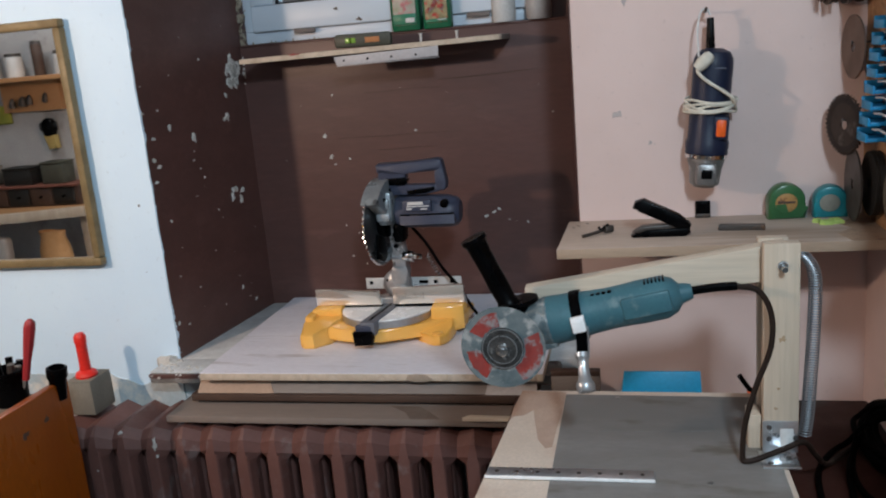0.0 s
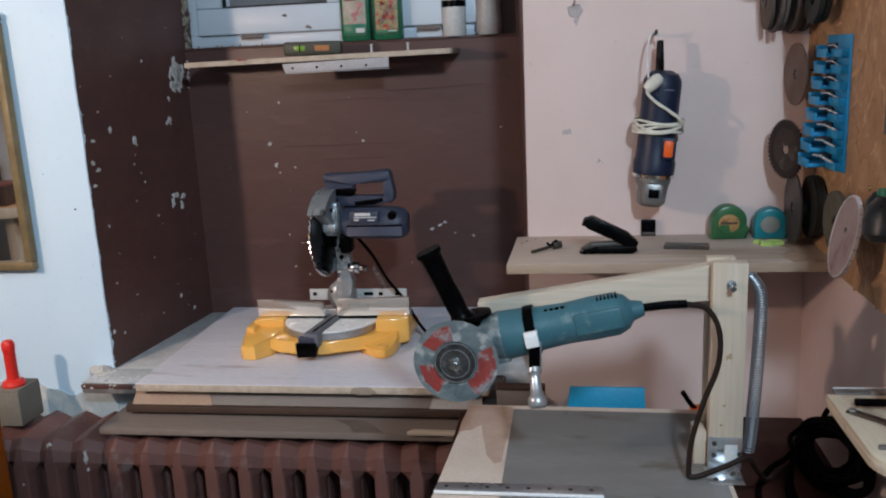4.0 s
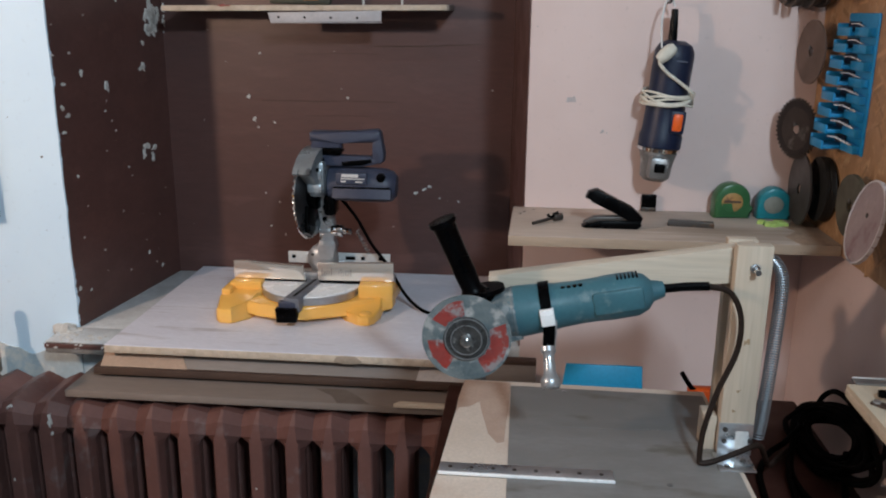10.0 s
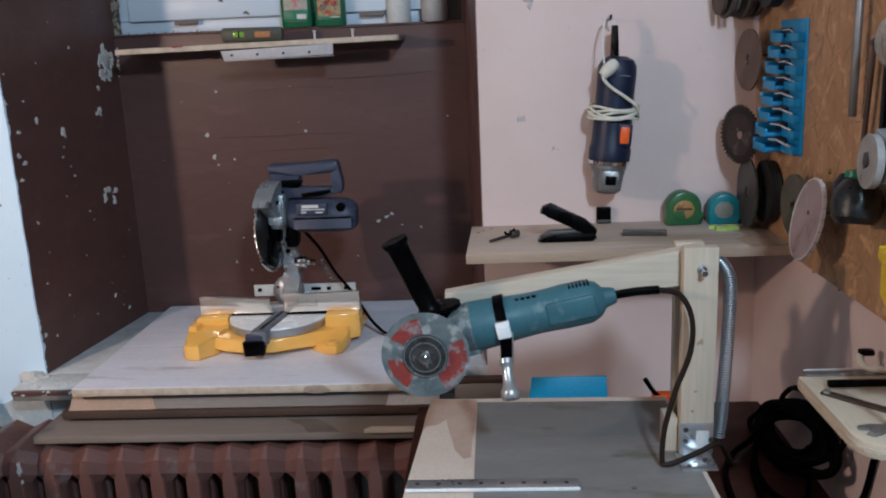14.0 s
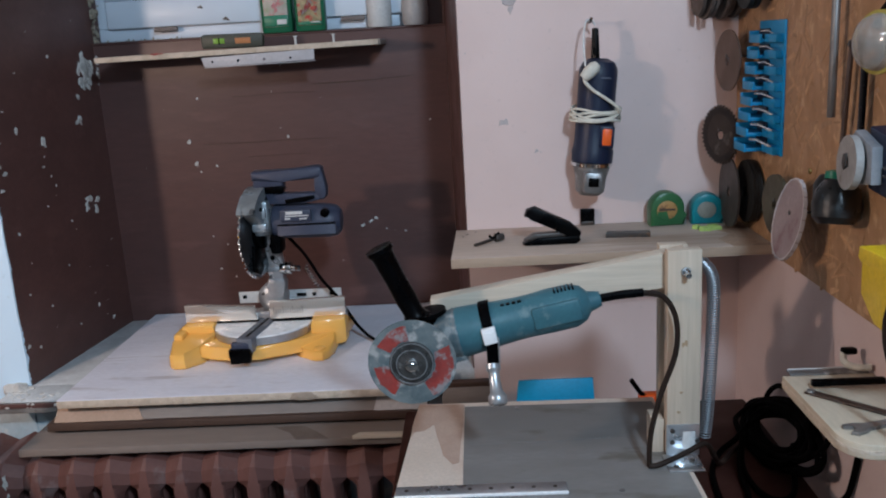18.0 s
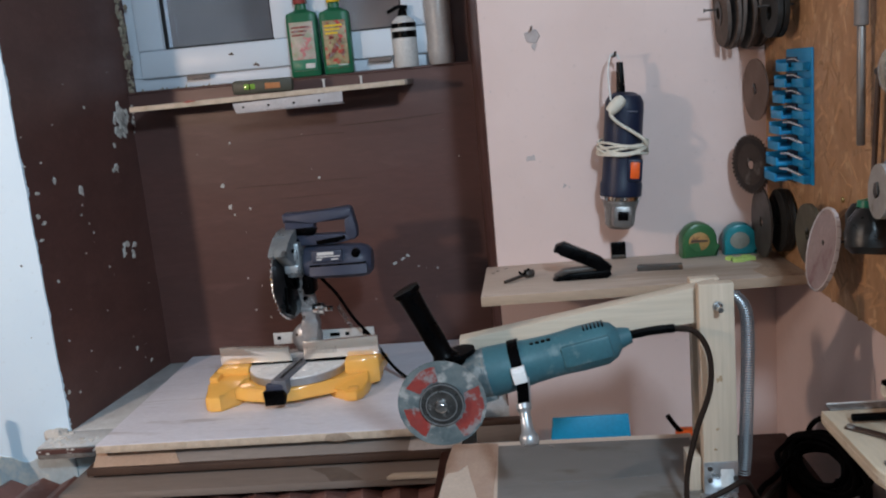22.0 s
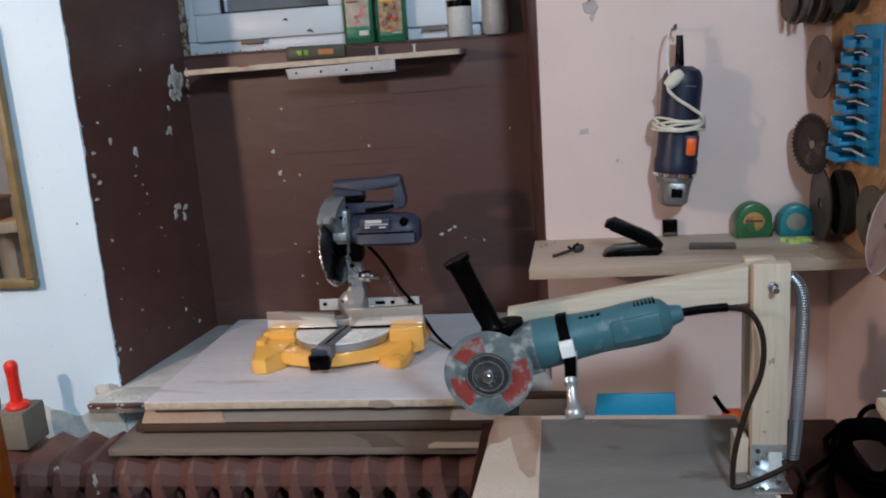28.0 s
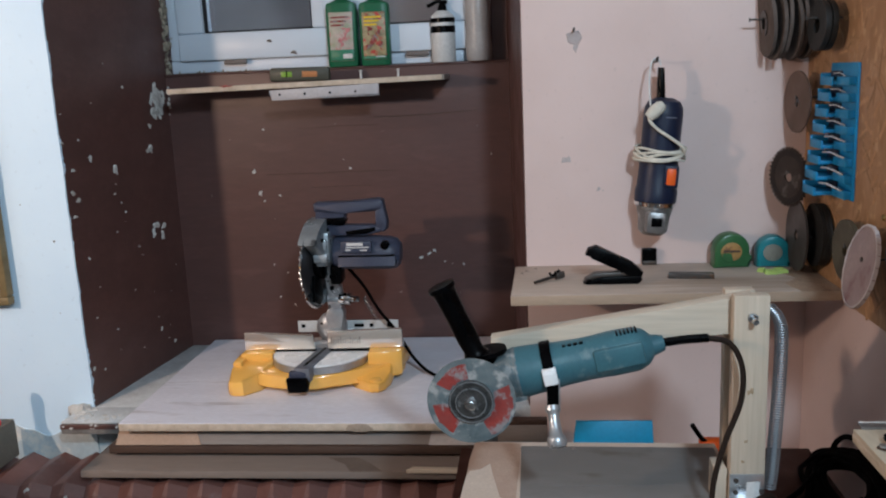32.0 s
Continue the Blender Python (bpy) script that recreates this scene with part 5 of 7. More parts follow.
def mitre_saw():
    s = thing("mitre_saw", pose(-0.425, 0.12, 0.7722), "compact mitre saw with yellow base and slate blue motor head", "mitre saw")
    # local: x right, y away, z up from the board; the table is turned a little
    turn = -8.5
    plan = [(-0.170, -0.040), (-0.118, -0.072), (-0.096, -0.076), (-0.056, -0.098), (0.004, -0.099), (0.048, -0.074), (0.076, -0.060), (0.150, -0.022), (0.160, 0.085), (-0.176, 0.085)]
    base = part("base", prism(B(), plan, 0.010, 0.037, "xy", 0.005), YELLOW, s, "glossy yellow cast base")
    # left foot, sloping down towards the front
    bm = prism(B(), [(-0.177, 0.030), (-0.176, -0.060), (-0.170, -0.100), (-0.161, -0.107), (-0.139, -0.107), (-0.120, -0.070), (-0.099, -0.044), (-0.103, 0.030)], 0.0, 0.049, "xy", 0.006)
    for v in bm.verts:
        if v.co.z > 0.02 and v.co.y < -0.02:
            v.co.z -= 0.22 * (-0.02 - v.co.y)
    part("front_foot", bm, YELLOW, base)
    part("side_block", prism(B(), [(-0.168, -0.022), (-0.106, -0.018), (-0.104, 0.012), (-0.168, 0.012)], 0.040, 0.0595, "xy", 0.005), YELLOW, base)
    part("foot_rib", box(B(), (-0.178, -0.050, 0.030), (-0.158, 0.02, 0.052), 0.006), YELLOW, base)
    # right foot with its bolt hole, rising to the block beside the table
    bm = prism(B(), [(0.050, -0.034), (0.074, -0.056), (0.097, -0.086), (0.108, -0.092), (0.122, -0.090), (0.133, -0.078), (0.138, -0.045), (0.140, -0.016), (0.060, -0.016)], 0.0, 0.020, "xy", 0.005)
    for v in bm.verts:
        if v.co.z > 0.008 and v.co.y > -0.058:
            v.co.z += 0.55 * (v.co.y + 0.058)
    part("front_foot", bm, YELLOW, base)
    bm = cyl(B(), (0.114, -0.074, 0.018), (0.114, -0.074, 0.0235), 0.0115, n=20, bev=0.002)
    part("foot_bolt", bm, YELLOW, base)
    part("side_block", prism(B(), [(0.088, 0.012), (0.092, -0.028), (0.148, -0.024), (0.158, -0.016), (0.160, 0.012)], 0.010, 0.0625, "xy", 0.006), YELLOW, base)
    # turntable
    tt = part("turntable", cyl(B(), (-0.007, 0.006, 0.038), (-0.007, 0.006, 0.0555), 0.098, n=64, bev=0.002), SATIN, s, "round silver turntable")
    part("rim", lathe(B(), [(0.0, 0.0375), (0.096, 0.0375), (0.0992, 0.039), (0.0992, 0.0525), (0.0975, 0.0535), (0.0, 0.0535)], (-0.007, 0.006, 0), (0, 0, 1), 64), ALU, tt, "dull turned rim")
    spin = pose(-0.004, 0.0, 0, 0, 0, turn)
    bm = box(B(), (-0.016, -0.112, 0.030), (0.016, 0.02, 0.0585), 0.003, spin)
    part("kerf_plate", bm, mat("grey_kerf_plate", (0.20, 0.21, 0.24), (0.13, 0.14, 0.165), 30, 0.4, 0.2), tt, "grey kerf plate with slot")
    part("slot", box(B(), (-0.0028, -0.098, 0.0582), (0.0028, 0.015, 0.0592), 0, spin), BLACK, tt)
    bm = prism(B(), [(-0.047, 0.012), (-0.010, 0.014), (-0.006, 0.030), (-0.010, 0.040), (-0.049, 0.040)], -0.124, -0.104, "xz", 0.004)
    part("lock_grip", bm, BLACK, s, "black taped mitre lock")
    part("lock_neck", box(B(), (-0.046, -0.112, 0.036), (-0.008, -0.100, 0.052), 0.003), SLATE, s)
    # fence in two mirror-bright halves
    polished = mat("polished_fence_metal", (0.94, 0.88, 0.80), (0.90, 0.82, 0.72), 20, 0.12, 0.72, bump=0.015, rough_var=0.05, soft=-0.4)
    part("fence_half", prism(B(), [(-0.166, 0.0600), (-0.020, 0.0600), (-0.026, 0.0890), (-0.126, 0.0915), (-0.130, 0.0950), (-0.166, 0.0950)], 0.0, 0.012, "xz", 0.0015), polished, s, "polished bare metal fence")
    fr = part("fence_half", prism(B(), [(0.006, 0.0610), (0.158, 0.0635), (0.158, 0.1010), (0.006, 0.0965)], -0.002, 0.011, "xz", 0.0015), polished, s, "polished bare metal fence")
    # Dark ticks draw the saw teeth mirrored in the fence.
    for k in range(13):
        part("scale_mark", box(B(), (0.014 + 0.0048 * k, -0.0024, 0.0720), (0.0152 + 0.0048 * k, -0.0018, 0.0820 if k % 4 else 0.0865)), DARKSTEEL, fr)
    # Black strips draw the dark shadow line at the fence's foot.
    part("fence_gap", box(B(), (-0.1035, 0.0006, 0.0560), (-0.020, 0.010, 0.0598)), BLACK, s, "black strip drawing the shade under the fence")
    part("fence_gap", box(B(), (0.008, -0.0014, 0.0560), (0.0925, 0.0095, 0.0608)), BLACK, s, "black strip drawing the shade under the fence")
    part("fence_bridge", box(B(), (-0.160, 0.0125, 0.050), (0.158, 0.026, 0.072), 0.002), ALU, s)
    # bevel joint behind the fence
    bm = lathe(B(), [(0, 0.0), (0.014, 0.0), (0.024, 0.004), (0.031, 0.012), (0.031, 0.022), (0, 0.022)], (0.010, 0.016, 0.098), (0, 1, 0), 36)
    part("bevel_plate", bm, ALU, s, "round cast bevel plate")
    for a in (30, 150, 90):
        p = Vector((0.010 + 0.021 * math.cos(radians(a)), 0.017, 0.098 + 0.021 * math.sin(radians(a))))
        part("plate_screw", cyl(B(), p, p + Vector((0, 0.004, 0)), 0.003, n=10), DARKSTEEL, s)
    bm = box(B(), (-0.070, 0.060, 0.078), (0.142, 0.064, 0.102), 0.001)
    bar = part("rear_bar", bm, OFFWHITE, s, "slotted pale bar behind the fence")
    for k, w in ((-0.058, 0.004), (0.060, 0.010), (0.086, 0.004), (0.122, 0.004)):
        part("slot", box(B(), (k - w, 0.0592, 0.088), (k + w, 0.0602, 0.095)), BLACK, bar)
    part("bar_post", box(B(), (-0.02, 0.052, 0.03), (0.05, 0.078, 0.088), 0.004), ALU, s)
    # hinge arm rising from the bevel plate to the gear case
    bm = prism(B(), [(0.004, 0.100), (0.034, 0.100), (0.040, 0.128), (0.036, 0.142), (0.008, 0.142), (0.0, 0.126)], 0.014, 0.046, "xz", 0.005)
    cyl(bm, (0.008, 0.026, 0.157), (0.034, 0.026, 0.157), 0.0155, n=22, bev=0.002)
    prism(bm, [(0.010, 0.140), (0.036, 0.138), (0.040, 0.165), (0.034, 0.205), (0.024, 0.236), (-0.002, 0.236), (0.006, 0.212), (0.014, 0.180)], 0.012, 0.034, "xz", 0.004)
    part("hinge_arm", bm, mat("pale_cast_metal", (0.56, 0.55, 0.55), (0.44, 0.44, 0.45), 26, 0.36, 0.7, bump=0.12), s, "cast aluminium hinge arm")
    part("arm_bolt", cyl(B(), (0.020, 0.010, 0.184), (0.020, 0.014, 0.184), 0.005, n=8), BLACK, s)
    bm = cyl(B(), (0.034, 0.016, 0.162), (0.057, 0.012, 0.161), 0.0125, n=24, bev=0.002)
    cyl(bm, (0.057, 0.012, 0.161), (0.064, 0.011, 0.161), 0.0065, n=14)
    cyl(bm, (0.064, 0.011, 0.161), (0.074, 0.010, 0.160), 0.0055, n=6, bev=0.001)
    part("depth_knob", bm, CHROME, s, "bright chrome depth knob")
    bm = B()
    pts = []
    for k in range(9 * 10 + 1):
        t = k / 90
        a = math.tau * k / 10
        pts.append(Vector((0.080 + 0.024 * t, 0.03, 0.158 - 0.046 * t)) + 0.0045 * Vector((math.cos(a) * 0.8, math.sin(a), math.cos(a) * 0.6)))
    tube(bm, pts, 0.0011, 5, 0)
    part("head_spring", bm, CHROME, s, "small bright return spring")
    # blade and guards, plane faces sideways
    c = Vector((-0.004, 0.006, 0.236))
    ax = Vector((1, -0.15, 0)).normalized()
    part("saw_blade", ring_disc(B(), c, ax, 0.089, 0.010, 0.0022, teeth=40, depth=0.005), mat("grimy_saw_blade", (0.20, 0.20, 0.21), (0.085, 0.085, 0.09), 14, 0.34, 0.85, bump=0.06), s, "toothed saw blade")
    part("tooth_rim", ring_disc(B(), c, ax, 0.0896, 0.0845, 0.0026, teeth=40, depth=0.005), CHROME, s, "bright carbide tooth rim")
    rot = Matrix.Translation(c) @ ax.to_track_quat("X", "Z").to_matrix().to_4x4()
    part("blade_flange", cyl(B(), rot @ Vector((0.001, 0, 0)), rot @ Vector((0.016, 0, 0)), 0.030, n=28, bev=0.002), BLACK, s)
    part("lower_arm_cover", prism(B(), [(-0.040, -0.016), (-0.010, -0.030), (-0.004, -0.070), (-0.022, -0.079), (-0.050, -0.066)], 0.003, 0.010, "yz", 0.002, rot), BLACK, s)
    out = [(0.0925 * math.cos(radians(a)), 0.0925 * math.sin(radians(a))) for a in range(14, 147, 6)]
    shell = prism(B(), out + [(-0.030, 0.018), (0.010, 0.010), (0.060, 0.006)], 0.003, 0.030, "yz", 0.007, rot)
    prism(shell, out + [(x * 0.86, y * 0.86) for x, y in out[::-1]], -0.006, 0.004, "yz", 0.001, rot)
    part("upper_guard", shell, GUARD, s, "silver cast blade guard")
    low = [(0.082 * math.cos(radians(a)), 0.082 * math.sin(radians(a))) for a in range(236, 330, 9)]
    part("lower_guard", prism(B(), low + [(x * 0.78, y * 0.78) for x, y in low[::-1]], -0.006, 0.008, "yz", 0.001, rot), GUARD, s)
    for a in (62, 100, 128):
        p = rot @ Vector((0.030, 0.070 * math.cos(radians(a)), 0.070 * math.sin(radians(a))))
        part("guard_screw", cyl(B(), p, p + ax * 0.003, 0.004, n=8), BLACK, s)
    # gear case in three stepped bands
    case = part("gear_case", box(B(), (0.0, -0.030, 0.236), (0.030, 0.050, 0.304), 0.006), GUARD, s, "silver cast gear case")
    part("case_band", box(B(), (-0.003, -0.036, 0.271), (0.026, -0.010, 0.292), 0.003), SATINBAND, case, "brighter raised band")
    part("case_band", box(B(), (-0.001, -0.038, 0.246), (0.026, -0.010, 0.262), 0.003), SATINBAND, case, "brighter raised band")
    bm = box(B(), (0.024, -0.016, 0.196), (0.046, 0.030, 0.236), 0.006)
    cyl(bm, (0.030, -0.018, 0.214), (0.030, -0.012, 0.214), 0.007, n=14)
    part("brush_housing", bm, BLACK, s, "black lower housing")
    # motor
    bm = lathe(B(), [(0, 0), (0.031, 0), (0.0340, 0.006), (0.0345, 0.085), (0.0335, 0.110), (0.030, 0.124), (0.021, 0.132), (0, 0.133)], (0.032, 0.010, 0.258), (1, 0, -0.03), 12)
    motor = part("motor", bm, SLATE, s, "slate blue motor housing")
    bm = box(B(), (0.052, -0.0290, 0.262), (0.112, -0.016, 0.285), 0.003)
    part("motor_flat", bm, SLATE, motor)
    part("motor_flat", prism(B(), [(-0.0300, 0.236), (-0.0265, 0.254), (-0.012, 0.254), (-0.012, 0.232)], 0.044, 0.158, "yz", 0.003), SLATE, motor)
    part("seam", box(B(), (0.046, -0.0292, 0.2552), (0.156, -0.020, 0.2572)), BLACK, motor)
    bm = B()
    for x0, x1, z0, z1 in ((0.064, 0.096, 0.2765, 0.2825), (0.062, 0.108, 0.2725, 0.2745), (0.062, 0.072, 0.2670, 0.2700), (0.090, 0.104, 0.2665, 0.2690)):
        box(bm, (x0, -0.0302, z0), (x1, -0.0288, z1))
    part("print_bar", bm, OFFWHITE, motor)
    part("brush_cap", cyl(B(), (0.138, -0.0265, 0.276), (0.138, -0.015, 0.276), 0.0085, n=18, bev=0.001), BLACK, motor)
    # closed D handle
    bm = prism(B(), [(-0.001, 0.3405), (-0.002, 0.3555), (0.004, 0.3595), (0.068, 0.3590), (0.128, 0.3645), (0.136, 0.3600), (0.136, 0.3440), (0.128, 0.3400), (0.060, 0.3370)], -0.0115, 0.0215, "xz", 0.0075)
    prism(bm, [(0.121, 0.352), (0.136, 0.358), (0.143, 0.318), (0.141, 0.304), (0.134, 0.298), (0.119, 0.304), (0.120, 0.330)], -0.0095, 0.0195, "xz", 0.006)
    prism(bm, [(0.016, 0.293), (0.022, 0.312), (0.058, 0.3135), (0.120, 0.3125), (0.136, 0.306), (0.128, 0.2985), (0.096, 0.292)], -0.0090, 0.0190, "xz", 0.005)
    prism(bm, [(0.002, 0.345), (0.028, 0.345), (0.060, 0.340), (0.060, 0.326), (0.036, 0.316), (0.030, 0.298), (0.004, 0.302), (0.0, 0.325)], -0.0085, 0.0185, "xz", 0.005)
    part("handle", bm, SLATE, s, "slate blue D-shaped handle")
    part("trigger", prism(B(), [(0.018, 0.329), (0.058, 0.330), (0.062, 0.322), (0.056, 0.313), (0.022, 0.314)], -0.0105, 0.0160, "xz", 0.003), BLACK, s)
    part("trigger_guard", prism(B(), [(0.060, 0.302), (0.118, 0.309), (0.119, 0.302), (0.100, 0.296), (0.062, 0.294)], -0.0110, 0.0120, "xz", 0.002), BLACK, s)
    bm = tube(B(), [(0.05, 0.03, 0.222), (0.062, 0.035, 0.205), (0.082, 0.035, 0.178), (0.11, 0.03, 0.13), (0.14, 0.04, 0.085), (0.175, 0.03, 0.03), (0.215, 0.0, 0.006), (0.26, -0.02, 0.0035)], 0.0034, 8)
    part("cable", bm, RUBBER, s)


mitre_saw()

# ---- wall shelf on the pier ----
SZ = 1.0225
sh = thing("wall_shelf", pose(0.2, -0.085, SZ - 0.0165), "thick used wooden wall shelf with a dirty end", "shelf")
part("shelf_board", prism(B(), [(-0.235, 0.084), (0.254, 0.084), (0.254, -0.122), (-0.240, -0.123)], 0, 0.0165, "xy", 0.0015), SHELFWOOD, sh)
part("front_edge", box(B(), (-0.2395, -0.1245, 0.0008), (0.2538, -0.1228, 0.0158), 0.0005), SHELFEDGE, sh, "brownish worn front edge")
part("stained_end", prism(B(), [(0.255, 0.07), (0.200, -0.010), (0.214, -0.040), (0.186, -0.075), (0.196, -0.1235), (0.255, -0.1235)], 0.0160, 0.0169, "xy", 0.0003), SHELFSTAIN, sh, "dark brown stained end")
bm = B()
for x, y in ((-0.215, 0.045), (-0.20, 0.06), (-0.1, -0.06), (-0.222, 0.03)):
    chip(bm, (x, y, 0.0165), (1, 0, 0), (0, 1, 0), 0.003, 0.0005, 7)
part("knot_mark", bm, DARKSTEEL, sh)

t = thing("chuck_key", pose(0.022, -0.110, SZ), "small black drill chuck key on the shelf", "chuck key")
part("shaft", tube(B(), [(-0.024, -0.030, 0.004), (0.0, -0.004, 0.005), (0.012, 0.008, 0.006)], 0.0028, 8), DARKSTEEL, t)
part("cross_bar", tube(B(), [(0.0, 0.002, 0.012), (0.006, 0.0, 0.008), (0.017, 0.004, 0.016)], 0.0022, 8), BLACK, t)
part("head", cyl(B(), (0.010, 0.004, 0.0075), (0.024, 0.010, 0.0075), 0.0075, 0.006, 14, 0.001), DARKSTEEL, t)

t = thing("stapler", pose(0.122, -0.134, SZ), "open black stapler standing on the shelf", "stapler")
part("base", prism(B(), [(-0.046, 0.002), (-0.040, 0.0), (0.040, 0.0), (0.048, 0.006), (0.044, 0.014), (-0.020, 0.012)], -0.014, 0.014, "xz", 0.003), BLACK, t)
part("magazine", prism(B(), [(-0.044, 0.008), (-0.034, 0.007), (0.030, 0.012), (0.032, 0.020), (-0.028, 0.018)], -0.009, 0.009, "xz", 0.002), DARKSTEEL, t)
part("lever", prism(B(), [(-0.042, 0.048), (-0.038, 0.058), (-0.024, 0.062), (0.032, 0.034), (0.049, 0.018), (0.045, 0.006), (0.032, 0.008), (0.022, 0.020), (-0.032, 0.046)], -0.012, 0.012, "xz", 0.003), BLACK, t, "black raised stapler arm")

t = thing("cold_chisel", pose(0.251, -0.112, SZ), "flat dark steel chisel lying on the shelf", "chisel")
part("blade", prism(B(), [(-0.036, -0.008), (-0.034, 0.008), (-0.016, 0.006), (0.020, 0.005), (0.036, 0.007), (0.036, -0.008), (0.010, -0.006), (-0.016, -0.007)], 0.0, 0.009, "xy", 0.0015, pose(0, 0, 0, 0, 0, -7)), DARKSTEEL, t)

t = thing("wall_socket_cap", pose(0.1985, -0.002, 1.0227), "small black cap on the wall above the shelf", "cap")
part("cap", box(B(), (-0.0125, -0.009, 0.0), (0.0125, 0.0, 0.029), 0.002), BLACK, t)
part("cap_foot", box(B(), (-0.0125, -0.010, 0.0), (0.0125, -0.001, 0.007), 0.001), DARKSTEEL, t)


def tape_measure(x, y, turn, body, face, label, r=0.0295):
    t = thing("tape_measure", pose(x, y, SZ, 0, 0, turn), label, "tape measure", "tape measures on the shelf")
    pts = [(r * math.cos(radians(a)), r + r * math.sin(radians(a))) for a in range(-20, 201, 13)]
    poly = [(r, 0.0)] + pts + [(-r, 0.0)]
    part("case", prism(B(), poly, -0.016, 0.016, "xz", 0.005), body, t)
    f = [(r * 0.60 * math.cos(k * math.tau / 18) - 0.002, r * 0.95 + r * 0.55 * math.sin(k * math.tau / 18)) for k in range(18)]
    part("face_plate", prism(B(), f, -0.0175, -0.0155, "xz", 0.0008), face, t)
    part("hook", box(B(), (r - 0.002, -0.008, 0.0), (r + 0.004, 0.008, 0.010), 0.001), ZINC, t)
    return t


a = tape_measure(0.330, -0.032, 4, DKGREEN, mat("worn_orange_sticker", (0.40, 0.21, 0.07), (0.30, 0.22, 0.08), 40, 0.5, stain=(0.12, 0.06, 0.03), stain_scale=60, stain_at=0.55), "green tape measure with a worn orange label")
part("label_stripe", prism(B(), [(-0.017, 0.0275), (0.012, 0.0270), (0.012, 0.0305), (-0.015, 0.0315)], -0.0182, -0.0172, "xz"), DARKWOOD, a, "dark brown worn stripe")
part("label_worn", prism(B(), [(-0.019, 0.026), (-0.003, 0.0265), (0.001, 0.012), (-0.009, 0.011), (-0.017, 0.018)], -0.0181, -0.0172, "xz"), DKGREEN, a, "label worn through to green")
tape_measure(0.399, -0.032, -2, CYAN, mat("grey_worn_sticker", (0.24, 0.25, 0.22), (0.17, 0.20, 0.18), 40, 0.5), "turquoise tape measure with a grey label", 0.0265)
bm = B()
for k in range(7):
    chip(bm, (0.384 + RNG.uniform(-0.016, 0.018), -0.088 + RNG.uniform(-0.01, 0.01), SZ + 0.003), (1, 0, 0), (0, 1, 0.2), RNG.uniform(0.006, 0.011), 0.003, 8, 0.6)
solid("chalk_crumbs", bm, LIME, "lime green chalk crumbs on the shelf", "chalk", "stuff")

bm = B()
for x, z, s in ((0.058, 1.2098, 0.008), (0.0735, 1.4150, 0.013), (0.076, 1.399, 0.007), (0.1125, 1.1578, 0.004), (0.12, 1.155, 0.0014), (-0.004, 1.33, 0.0014)):
    chip(bm, (x, -0.0006, z), (1, 0, 0), (0, 0, 1), s, 0.0006, 9)
solid("wall_mark", bm, mat("grey_filler", (0.50, 0.44, 0.43), rough=0.9), "small grey plugged holes in the pink wall", "wall marks", "stuff")
bm = tube(B(), [(0.072, -0.001, 1.428), (0.072, -0.012, 1.426), (0.073, -0.014, 1.432)], 0.0016, 6)
solid("wall_nail", bm, DARKSTEEL, "bent nail in the pink wall", "nail")


